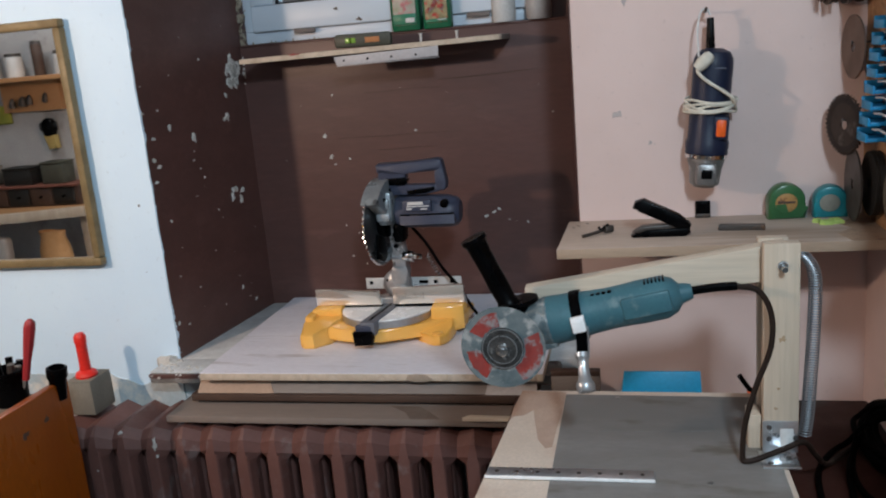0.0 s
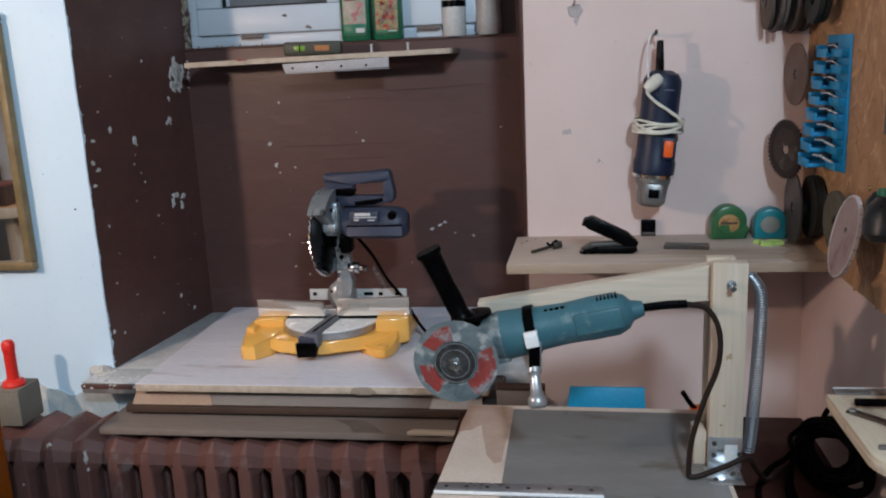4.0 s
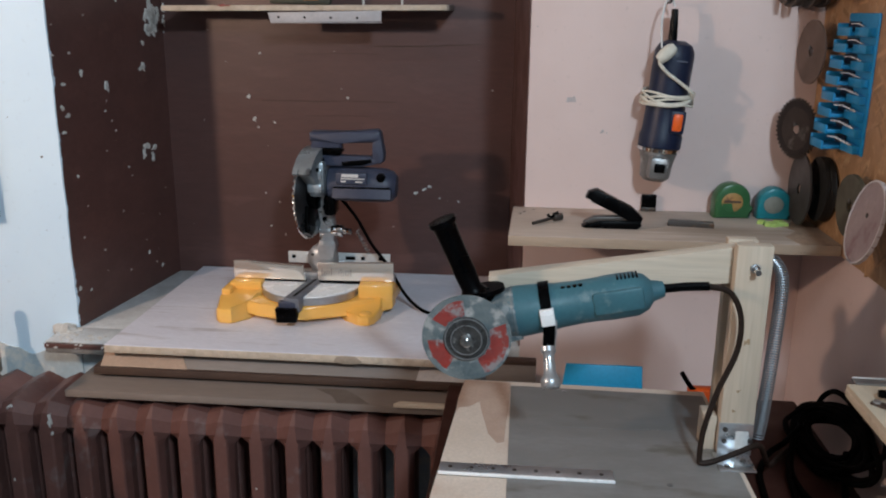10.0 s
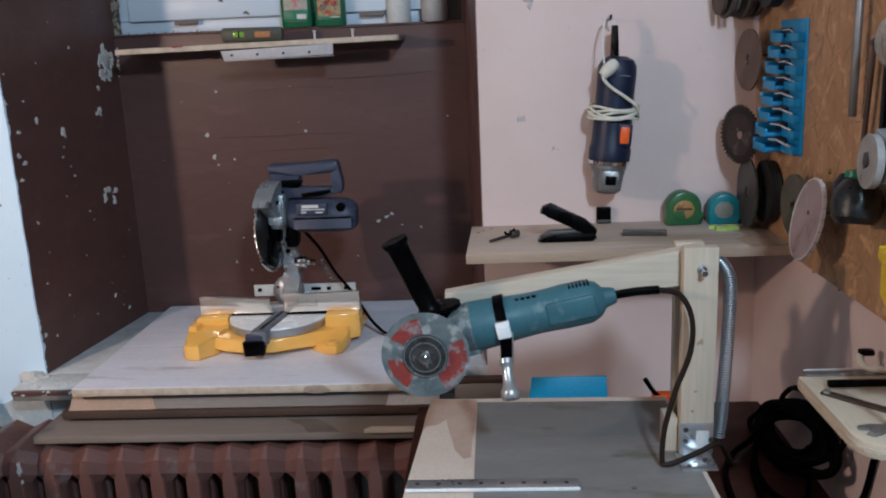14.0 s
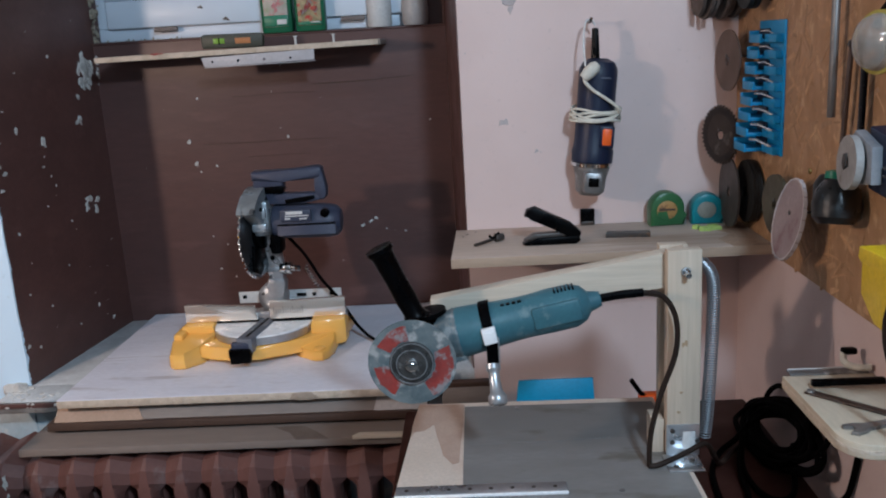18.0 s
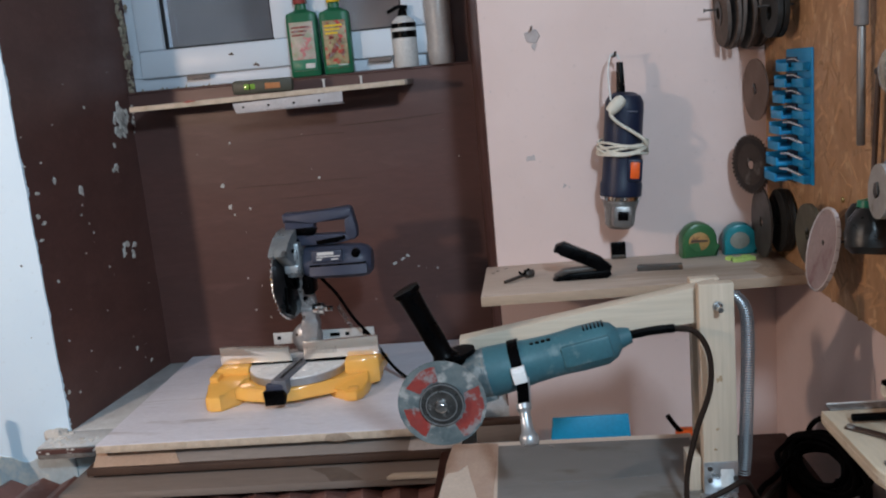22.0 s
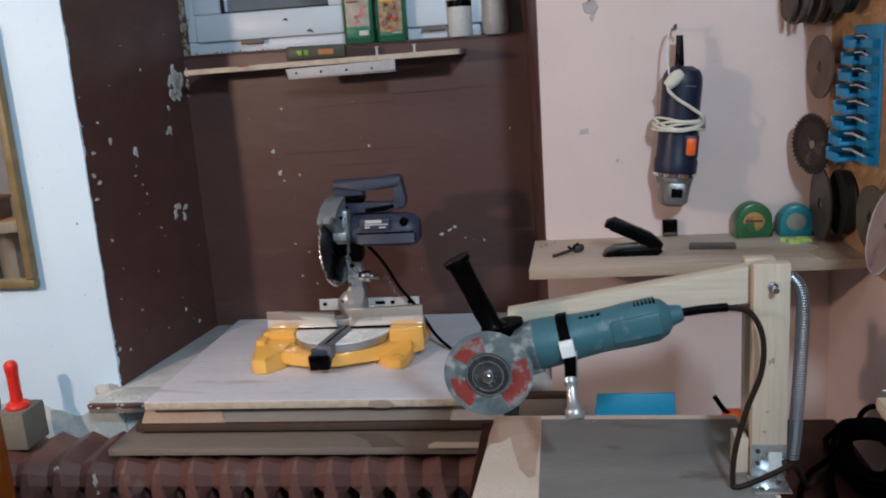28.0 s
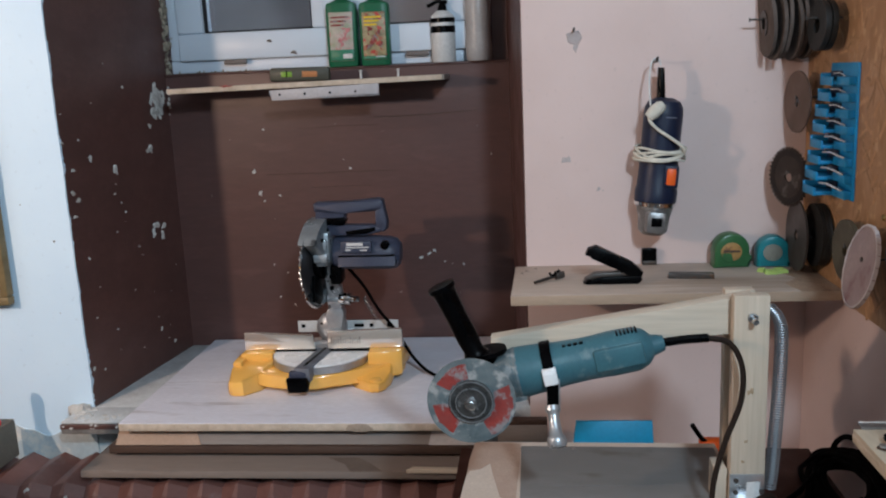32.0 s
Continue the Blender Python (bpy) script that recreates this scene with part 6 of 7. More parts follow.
def hung_grinder():
    g = thing("hung_angle_grinder", pose(0.198, -0.042, 1.084, 0, 5.0, 0), "navy angle grinder hung on the wall with cream cord", "angle grinder")
    # local: z up, gear head at the bottom
    bm = lathe(B(), [(0, 0.0), (0.018, 0.0), (0.0245, 0.006), (0.0265, 0.030), (0.030, 0.044), (0.0325, 0.052), (0, 0.052)], (0, 0, 0), (0, 0, 1), 24)
    box(bm, (-0.017, -0.0415, 0.006), (0.016, 0.01, 0.044), 0.007)
    head = part("gear_head", bm, HEADGREY, g, "scuffed dull grey gear head")
    part("spindle_hole", box(B(), (-0.009, -0.0440, 0.019), (0.0085, -0.040, 0.034), 0.002), BLACK, head, "dark square opening")
    part("collar", lathe(B(), [(0, 0.050), (0.0345, 0.050), (0.0350, 0.056), (0, 0.058)], (0, 0, 0), (0, 0, 1), 26), CHROME, g)
    bm = lathe(B(), [(0, 0.057), (0.0345, 0.057), (0.0352, 0.075), (0.0325, 0.082), (0.0315, 0.13), (0.0320, 0.20), (0.0312, 0.212), (0.026, 0.222), (0.014, 0.228), (0, 0.228)], (0, 0, 0), (0, 0, 1), 28)
    body = part("body", bm, NAVY, g)
    part("print_bar", box(B(), (0.000, -0.0322, 0.1955), (0.018, -0.0300, 0.1985), 0.0005), SLATE, body)
    part("switch", box(B(), (0.009, -0.0365, 0.087), (0.0255, -0.0220, 0.116), 0.004), ORANGE, g, "orange slide switch")
    part("switch_plate", box(B(), (0.005, -0.0340, 0.083), (0.0295, -0.0180, 0.120), 0.003), NAVY, g)
    part("cable_boot", tube(B(), [(-0.006, 0, 0.224), (-0.008, 0, 0.25), (-0.010, 0.002, 0.276)], lambda k: 0.0075 - 0.002 * k, 10), BLACK, g)
    pts = []
    for k, (za, zb) in enumerate(((0.130, 0.142), (0.137, 0.146), (0.124, 0.150), (0.144, 0.139), (0.131, 0.153), (0.128, 0.136))):
        r = 0.0375 + 0.0012 * (k % 3)
        for a in [math.tau * j / 18 for j in range(18)]:
            pts.append((r * 1.05 * math.cos(a), r * math.sin(a), za + (zb - za) * (0.5 + 0.5 * math.cos(a - 0.4 * k)) + 0.002 * math.sin(3 * a + k)))
    bm = tube(B(), pts, 0.0022, 6, 2)
    part("wrapped_cord", bm, CREAM, g, "cream cord wound round the body")
    bm = tube(B(), [(-0.024, -0.032, 0.205), (-0.026, -0.034, 0.192), (-0.012, -0.036, 0.178), (0.010, -0.036, 0.165), (0.030, -0.034, 0.152), (0.036, -0.025, 0.142)], 0.0027, 8)
    part("cord_lead", bm, CREAM, g)
    part("plug", lathe(B(), [(0, 0), (0.008, 0.0), (0.011, 0.012), (0.010, 0.026), (0.006, 0.032), (0, 0.032)], (-0.028, -0.032, 0.196), (0.55, 0, 0.6), 14), CREAM, g, "cream mains plug")
    bm = tube(B(), [(-0.026, -0.030, 0.215), (-0.0295, -0.012, 0.255), (-0.026, 0.0, 0.285), (-0.016, 0.006, 0.289), (-0.010, 0.006, 0.280)], 0.0016, 6)
    part("hanging_loop", bm, OFFWHITE, g)
    part("hook", tube(B(), [(-0.018, 0.040, 0.286), (-0.018, 0.006, 0.286), (-0.018, -0.002, 0.292)], 0.0022, 6), DARKSTEEL, g)


hung_grinder()

# ---- OSB tool board on the side wall ----
OX = 0.456
bm = box(B(), (OX, -1.05, 1.006), (RIGHT - 0.0005, -0.003, 2.1), 0.001)
osb = tagged(part("tool_board", bm, OSB), "orange-brown OSB tool board screwed to the side wall", "board")
bm = B()
for k in range(900):
    y, z = RNG.uniform(-0.85, -0.01), RNG.uniform(1.012, 1.55)
    a = RNG.uniform(-0.9, 0.9) + (math.pi / 2 if RNG.random() < 0.35 else 0)
    ln, wd = RNG.uniform(0.008, 0.022), RNG.uniform(0.002, 0.0065)
    u = Vector((0, math.cos(a), math.sin(a)))
    v = Vector((0, -math.sin(a), math.cos(a)))
    p = Vector((OX - RNG.uniform(0.0001, 0.0004), y, z))
    q = [p + u * ln * e + v * wd * f for e, f in ((-1, -0.4), (-0.8, 0.7), (0.9, 0.6), (1.0, -0.5))]
    lo, hi = [bm.verts.new(w) for w in q], [bm.verts.new(w + Vector((0.003, 0, 0))) for w in q]
    bm.faces.new(lo)
    bm.faces.new(hi)
    for j in range(4):
        bm.faces.new((lo[j], lo[(j + 1) % 4], hi[(j + 1) % 4], hi[j]))
OSBS = mat("osb_strand_pieces", (0.49, 0.278, 0.140), (0.39, 0.213, 0.104), 30, 0.6, bump=0.25, grain=120)
nt = OSBS.node_tree
geo, hsv, b0 = nt.nodes.new("ShaderNodeNewGeometry"), nt.nodes.new("ShaderNodeHueSaturation"), nt.nodes["Principled BSDF"]
mr = nt.nodes.new("ShaderNodeMapRange")
mr.inputs["To Min"].default_value, mr.inputs["To Max"].default_value = 0.72, 1.28
nt.links.new(geo.outputs["Random Per Island"], mr.inputs["Value"])
nt.links.new(mr.outputs["Result"], hsv.inputs["Value"])
src = b0.inputs["Base Color"].links[0].from_socket
nt.links.new(src, hsv.inputs["Color"])
nt.links.new(hsv.outputs["Color"], b0.inputs["Base Color"])
tagged(part("strand", bm, OSBS, osb), kind="stuff")

SIDE = (1, 0, 0)


def nail(y, z, reach, parent=None):
    bm = cyl(B(), (OX - reach, y, z + 0.001), (OX + 0.002, y, z), 0.0016, n=8)
    cyl(bm, (OX - reach - 0.001, y, z + 0.001), (OX - reach, y, z + 0.001), 0.0035, n=10)
    solid("nail", bm, DARKSTEEL, "steel nail in the OSB tool board", "nail", group="nails in the tool board")


# stack of grinding discs
nail(-0.035, 1.428, 0.104)
for k, (x, r, dz) in enumerate(((0.378, 0.054, 0), (0.390, 0.057, -0.002), (0.402, 0.056, -0.001), (0.414, 0.057, -0.003), (0.426, 0.055, -0.001), (0.438, 0.057, -0.002))):
    m = pose(x, -0.035, 1.423 + dz, 0, 3 * (k % 3) - 4, 4 * (k % 2))
    t = thing("grinding_disc", m, "worn brown-grey grinding disc hung in a stack", "grinding disc", "stacked grinding discs")
    bm = ring_disc(B(), (0, 0, 0), SIDE, r, 0.011, 0.0055, 36)
    part("abrasive", bm, GRIT, t)
    part("hub", ring_disc(B(), (-0.003, 0, 0), SIDE, 0.020, 0.010, 0.003, 24), DARKSTEEL, t)
nail(-0.150, 1.421, 0.052)
for x in (0.424, 0.434):
    t = thing("grinding_disc", pose(x, -0.150, 1.411, 0, 2, 3), "small dark grinding disc hung on a nail", "grinding disc", "stacked grinding discs")
    part("abrasive", ring_disc(B(), (0, 0, 0), SIDE, 0.0365, 0.011, 0.008, 36), SOOT, t)


def hung_disc(name, x, y, z, r, material, label, teeth=0, thick=0.003, turn=0, tip=0, hub=0.016):
    t = thing(name, pose(x, y, z, 0, tip, turn), label, "saw blade" if teeth else "disc", "discs on the tool board")
    part("plate", ring_disc(B(), (0, 0, 0), SIDE, r, 0.008, thick, 44, teeth, 0.0065), material, t)
    if hub:
        part("hub_ring", ring_disc(B(), (-thick * 0.7, 0, 0), SIDE, hub, 0.0078, thick * 0.6, 28), HEADGREY, t)
    nail(y, z + 0.006, OX - x + 0.003)
    return t


hung_disc("abrasive_disc", 0.425, -0.055, 1.2965, 0.0495, mat("grey_brown_disc", (0.155, 0.098, 0.076), (0.10, 0.066, 0.052), 14, 0.7, 0.0), "grey-brown abrasive disc on the tool board", 0, 0.003, 6.3, 0, 0.0)
DARKRIM = mat("burnt_blade_rim", (0.022, 0.015, 0.012), (0.034, 0.022, 0.017), 30, 0.5, 0.3)
saw_disc = hung_disc("circular_saw_blade", 0.410, -0.074, 1.178, 0.049, RUSTBLADE, "dark rusty circular saw blade with fine teeth", 40, 0.0022, 22, 0, 0.0)
part("toothed_rim", ring_disc(B(), (-0.0004, 0, 0), SIDE, 0.0435, 0.034, 0.0024, 44), DARKRIM, saw_disc, "darkened outer rim")
hung_disc("circular_saw_blade", 0.422, -0.087, 1.084, 0.0577, mat("plain_steel_blade", (0.082, 0.066, 0.058), (0.052, 0.041, 0.036), 10, 0.5, 0.4), "plain dark steel blade hung on the tool board", 0, 0.003, -0.7, 0, 0)
# Sooty discs stand in for the thick shadow behind the front blade.
t = thing("blade_shadow", pose(0.442, -0.116, 1.090), "dark discs drawing the shadow behind the front blade", "saw blade", "discs on the tool board")
for k in range(3):
    part("blade", ring_disc(B(), (-0.002 + 0.0052 * k, 0.0, 0.001 * (k % 2)), SIDE, 0.050, 0.008, 0.0045, 40), SOOT, t)
hung_disc("backing_pad", 0.435, -0.272, 1.0965, 0.0445, mat("olive_backing_pad", (0.098, 0.085, 0.058), (0.055, 0.048, 0.036), 16, 0.6), "dark olive rubber backing pad on the board", 0, 0.006, 3, 0, 0)
t = thing("sanding_disc", pose(0.420, -0.366, 1.0955, 0, 12, -3), "pinkish grey sanding disc with frayed pale rim", "sanding disc", "discs on the tool board")
part("pad", ring_disc(B(), (0, 0, 0), SIDE, 0.0550, 0.0005, 0.004, 48), SANDPAD, t)
part("rim", ring_disc(B(), (-0.0005, 0, 0), SIDE, 0.0560, 0.0530, 0.005, 60, 22, 0.0012), mat("frayed_pale_rim", (0.60, 0.54, 0.53), rough=0.9), t, "frayed pale rim")
nail(-0.368, 1.104, 0.036)


BITSTEEL = mat("bright_ground_steel", (0.88, 0.88, 0.87), (0.66, 0.66, 0.66), 200, 0.22, 0.5, bump=0.0, spec=0.6)


def drill_rack():
    r = thing("drill_bit_rack", pose(OX, -0.182, 1.160), "bright blue plastic rack holding eight shiny drill bits", "drill rack")
    # local: x out of the board is negative, y along the wall (towards the room negative), z up
    part("back_plate", box(B(), (-0.004, -0.052, 0.0), (0.0, 0.058, 0.196), 0.0015), BLUE, r)
    for k in range(8):
        z = 0.012 + 0.0232 * k
        reach = 0.040 - 0.0028 * k
        bm = box(B(), (-reach + 0.001, 0.0047, z - 0.0100), (-0.0046, 0.0553, z - 0.0045), 0.0008)
        box(bm, (-reach, 0.004, z - 0.0105), (-reach + 0.0035, 0.056, z + 0.0020), 0.001)
        box(bm, (-reach, 0.0525, z - 0.0100), (-0.0045, 0.056, z + 0.0075), 0.001)
        box(bm, (-0.014, -0.047, z - 0.0100), (-0.004, 0.004, z + 0.0020), 0.0012)
        part("slot_shelf", bm, BLUE, r)
        # Dark plate puts the recess shade into the colour.
        part("pocket", box(B(), (-0.0062, 0.006, z - 0.0042), (-0.0041, 0.0515, z + 0.0100), 0.0006), NAVY, r, "navy plate drawing the shade inside the pocket")
        rad = 0.0010 + 0.00014 * (7 - k)
        bm = B()
        ln = 0.046 - 0.002 * k
        y0, x0, zz = 0.020, -reach * 0.66, z + 0.0055 + rad
        cyl(bm, (x0, y0, zz), (x0 + 0.004, y0 - ln * 0.5, zz + 0.001), rad, n=10)
        pts = []
        p, q = Vector((x0 + 0.004, y0 - ln * 0.5, zz + 0.001)), Vector((min(x0 + 0.008, -0.013), y0 - ln * 1.45, zz - 0.003))
        for j in range(41):
            tt = j / 40
            an = math.tau * 4 * tt
            pts.append(p.lerp(q, tt) + rad * 0.45 * Vector((math.cos(an), 0, math.sin(an))))
        tube(bm, pts, rad * 0.8, 6, 0)
        part("drill_bit", bm, BITSTEEL, r, "shiny twist drill bit")


drill_rack()

# steel bar, right of the rack
t = thing("extension_bar", pose(0.440, -0.436, 1.236), "long grey steel bar with thick upper socket hung on the board", "steel bar")
part("bar", cyl(B(), (0, 0, 0), (0, 0, 0.14), 0.0050, n=14, bev=0.001), mat("grey_steel_bar", (0.22, 0.20, 0.185), (0.16, 0.14, 0.13), rough=0.5, metal=0.6), t)
part("socket", cyl(B(), (0, 0, 0.14), (0, 0, 0.32), 0.0082, n=14, bev=0.001), mat("light_grey_sleeve", (0.30, 0.28, 0.27), (0.22, 0.20, 0.19), rough=0.55, metal=0.5), t)

t = thing("hanging_straps", pose(0.445, -0.49, 1.20), "two dark leather straps hung on nails", "strap")
part("strap", prism(B(), [(0.025, 0.005), (0.033, 0.006), (0.021, 0.128), (0.013, 0.128)], -0.002, 0.002, "yz", 0.0008), DARKWOOD, t, "dark brown strap")
part("strap", prism(B(), [(-0.024, 0.020), (-0.012, 0.020), (-0.013, 0.128), (-0.026, 0.128)], -0.002, 0.002, "yz", 0.0008), BLACK, t, "wider black strap")
nail(-0.473, 1.322, 0.014)
nail(-0.509, 1.322, 0.014)

t = thing("bench_grinder_motor", pose(0.420, -0.544, 1.199), "small blue motor with pale grey wheel hung up", "motor")
WHEELGREY = mat("pale_grey_wheel", (0.34, 0.325, 0.31), (0.25, 0.24, 0.23), 24, 0.6, bump=0.2, stain=(0.15, 0.12, 0.10), stain_scale=40, stain_at=0.66)
FACE = (-1, 0.06, 0.05)
part("wheel", ring_disc(B(), (-0.004, -0.008, -0.001), FACE, 0.0300, 0.0065, 0.008, 26), WHEELGREY, t, "pale grey wheel")
part("hub_dent", prism(B(), [(-0.009, 0.010), (-0.002, 0.008), (0.001, -0.002), (-0.004, -0.009), (-0.011, -0.004)], -0.0098, -0.0078, "yz", 0.0005), DARKSTEEL, t, "dark worn hub")
part("silver_block", prism(B(), [(0.012, 0.020), (-0.004, 0.034), (-0.046, 0.020), (-0.048, -0.020), (-0.006, -0.026)], 0.0015, 0.014, "yz", 0.002), mat("silver_casting", (0.30, 0.31, 0.33), (0.21, 0.22, 0.24), 30, 0.45, 0.3), t, "silver cast block")
part("motor_body", prism(B(), [(-0.010, 0.038), (-0.060, 0.030), (-0.078, 0.008), (-0.074, -0.022), (-0.052, -0.034), (-0.012, -0.030)], 0.0142, 0.034, "yz", 0.003), NAVY, t, "dark blue motor body")
part("band", box(B(), (0.0118, -0.079, -0.004), (0.0342, -0.050, 0.000), 0.001), DARKSTEEL, t)
part("band", box(B(), (0.0118, -0.079, -0.012), (0.0342, -0.050, -0.009), 0.001), DARKSTEEL, t)
DOME = mat("worn_black_dome", (0.008, 0.008, 0.008), (0.020, 0.017, 0.015), 40, 0.35, bump=0.15, spec=0.4, stain=(0.05, 0.038, 0.030), stain_scale=50, stain_at=0.62)
t = thing("cup_brush", pose(0.424, -0.502, 1.148), "black rubber dome with a green cap hung on the board", "brush")
part("dome", lathe(B(), [(0, 0.0), (0.020, 0.0), (0.027, 0.008), (0.0285, 0.024), (0.025, 0.040), (0.016, 0.052), (0, 0.055)], (0, -0.002, -0.030), (0.10, 0.18, 1), 26), DOME, t)
part("lobe", lathe(B(), [(0, 0.0), (0.012, 0.0), (0.016, 0.008), (0.015, 0.026), (0.008, 0.036), (0, 0.037)], (-0.003, 0.018, -0.010), (0.05, 0.25, 1), 20), DOME, t)
part("cap", lathe(B(), [(0, 0.0), (0.011, 0.0), (0.011, 0.008), (0, 0.011)], (0.000, 0.008, 0.0225), (0.15, 0.1, 1), 16), mat("green_cap", (0.02, 0.20, 0.12), rough=0.4), t)
part("hanger", tube(B(), [(0.006, 0.008, 0.028), (0.02, 0.006, 0.040), (0.034, 0.004, 0.044)], 0.0016, 6), DARKSTEEL, t)

t = thing("safety_goggles", pose(0.424, -0.577, 1.326), "clear safety goggles with yellow rim hung on the board", "goggles")
part("visor", lathe(B(), [(0.0, 0.0), (0.016, 0.001), (0.027, 0.008), (0.031, 0.018), (0.029, 0.018), (0.025, 0.010), (0, 0.004)], (-0.012, 0.0, 0.0), (1, 0.3, 0), 24, 1.0), CLEAR, t)
part("rim", ring_disc(B(), (0.006, 0.004, 0), (1, 0.3, 0), 0.033, 0.028, 0.005, 30), mat("dull_yellow_rim", (0.42, 0.33, 0.06), rough=0.5), t, "dull yellow rim")
part("strap", tube(B(), [(0.008, 0.03, 0.01), (0.020, 0.035, 0.03), (0.032, 0.03, 0.05)], 0.003, 6), BLACK, t)
t = thing("yellow_case", pose(0.430, -0.650, 1.040), "bright yellow plastic tool case hung under the tool board", "case")
shell = [(0.052, 0.022), (0.054, 0.066), (0.048, 0.072), (-0.050, 0.074), (-0.050, -0.006), (0.018, -0.002)]
part("shell", prism(B(), shell, -0.016, 0.0255, "yz", 0.004), YELLOWPL, t)
part("lid_step", prism(B(), [(0.050, 0.058), (0.056, 0.062), (0.054, 0.0745), (-0.050, 0.0765), (-0.050, 0.060)], -0.0185, 0.0255, "yz", 0.002), YELLOWPL, t)
t = thing("hanging_cable", pose(0, 0, 0), "dark brown cable hanging in front of the tool board", "cable")
part("cable", tube(B(), [(0.45, -0.79, 1.20), (0.405, -0.755, 1.14), (0.395, -0.712, 1.09), (0.398, -0.696, 1.045), (0.405, -0.715, 1.00), (0.415, -0.755, 0.965), (0.44, -0.79, 0.945)], 0.0034, 8), BROWNCABLE, t)
solid("board_screw", cyl(B(), (OX - 0.004, -0.514, 1.090), (OX + 0.002, -0.514, 1.090), 0.0045, n=12, bev=0.001), CHROME, "bright screw head in the tool board", "screw")
solid("board_screw", cyl(B(), (OX - 0.003, -0.34, 1.155), (OX + 0.002, -0.34, 1.155), 0.004, n=12, bev=0.001), mat("brass", (0.5, 0.36, 0.14), rough=0.3, metal=1.0), "brass screw head in the tool board", "screw")

# ---- small side shelf ----
WZ = 0.940
t = thing("side_shelf", pose(0.41, -0.62, WZ), "pale plywood side shelf with a rounded corner", "shelf")
poly = [(0.057, 0.093), (-0.049, 0.093), (-0.049, 0.070), (-0.049, -0.040)]
poly += [(-0.049 + 0.030 * (1 - math.cos(radians(a))), -0.058 - 0.034 * math.sin(radians(a))) for a in range(0, 91, 15)]
poly += [(0.057, -0.096)]
part("shelf_board", prism(B(), poly, -0.016, 0.0, "xy", 0.0015), PLYPALE, t)
part("ply_layer", prism(B(), [(x - 0.0006, y - 0.0004) for x, y in poly], -0.0105, -0.0060, "xy"), CHIPEDGE, t, "darker ply layer in the edge")
part("support", box(B(), (0.035, -0.07, -0.20), (0.057, -0.045, -0.0165), 0.002), PINE, t)
t = thing("steel_rule", pose(0.41, -0.518, WZ), "flat grey steel rule along the shelf's back edge", "rule")
part("rule", box(B(), (-0.040, -0.012, 0.0), (0.052, 0.004, 0.002), 0.0005), HEADGREY, t)
part("bright_edge", box(B(), (-0.038, 0.004, 0.0), (0.052, 0.0070, 0.0026), 0.0005), OFFWHITE, t, "pale back edge")
t = thing("pincers", pose(0.452, -0.512, WZ + 0.0025), "pincers with cream grips lying on the side shelf", "pliers")
part("grip", tube(B(), [(-0.002, 0.010, 0.018), (-0.012, 0.004, 0.014), (-0.014, -0.006, 0.008), (-0.006, -0.014, 0.005), (0.012, -0.018, 0.005)], 0.0042, 8), CREAM, t, "cream grip")
part("jaw", box(B(), (-0.014, 0.0, 0.014), (0.004, 0.012, 0.022), 0.003), BLACK, t)
t = thing("folding_saw", pose(0.412, -0.574, WZ), "black handled folding knife lying open", "knife")
part("handle", box(B(), (-0.033, -0.0042, 0.0), (0.050, 0.0042, 0.008), 0.002, pose(0, 0.005, 0.0035, 0, 0, 0)), BLACK, t)
part("blade", box(B(), (-0.006, -0.0058, 0.0), (0.085, 0.0058, 0.003), 0.0012, pose(-0.038, -0.0085, 0.0003, 0, 0, -47)), mat("dark_rusty_blade", (0.05, 0.030, 0.022), (0.035, 0.021, 0.016), 30, 0.5), t, "dark rusty blade")
part("pivot", cyl(B(), (-0.039, -0.009, 0.0), (-0.039, -0.009, 0.0055), 0.0042, n=14), ZINC, t)
t = thing("open_wrench", pose(0.402, -0.672, WZ), "grey open-ended wrench on the side shelf", "wrench")
bm = prism(B(), [(-0.006, -0.005), (0.06, -0.004), (0.06, 0.004), (-0.006, 0.005), (-0.014, 0.010), (-0.028, 0.011), (-0.030, 0.006), (-0.020, 0.003), (-0.020, -0.003), (-0.030, -0.006), (-0.026, -0.012), (-0.014, -0.010)], 0.0, 0.004, "xy", 0.0008, pose(0, 0, 0, 0, 0, 16))
part("wrench_body", bm, HEADGREY, t)
t = thing("hanging_lead", pose(0.4625, -0.50, WZ - 0.016), "black cable hanging down under the side shelf", "cable")
part("cable", tube(B(), [(0, -0.035, 0.0), (0, -0.024, -0.06), (0, -0.014, -0.102), (-0.001, 0.003, -0.160), (-0.012, 0.010, -0.180), (-0.030, 0.0, -0.1845)], 0.0042, 8), RUBBER, t)

# ---- left of the radiator ----


def mirror():
    m = thing("wall_mirror", pose(-1.169, -0.004, 0.972), "wall mirror in a thin aged gold wooden frame", "mirror")
    w, h, f = 0.18, 0.494, 0.017
    part("mirror_glass", box(B(), (-w + f - 0.003, -0.012, f - 0.003), (w - f + 0.003, -0.008, h - f + 0.003)), MIRROR, m, "clear mirror glass")
    for a, b in (((-w, 0), (w, f)), ((-w, h - f), (w, h)), ((-w, f), (-w + f, h - f)), ((w - f, f), (w, h - f))):
        bm = box(B(), (a[0], -0.022, a[1]), (b[0], -0.001, b[1]), 0.004)
        part("frame_bar", bm, GOLD, m)


mirror()

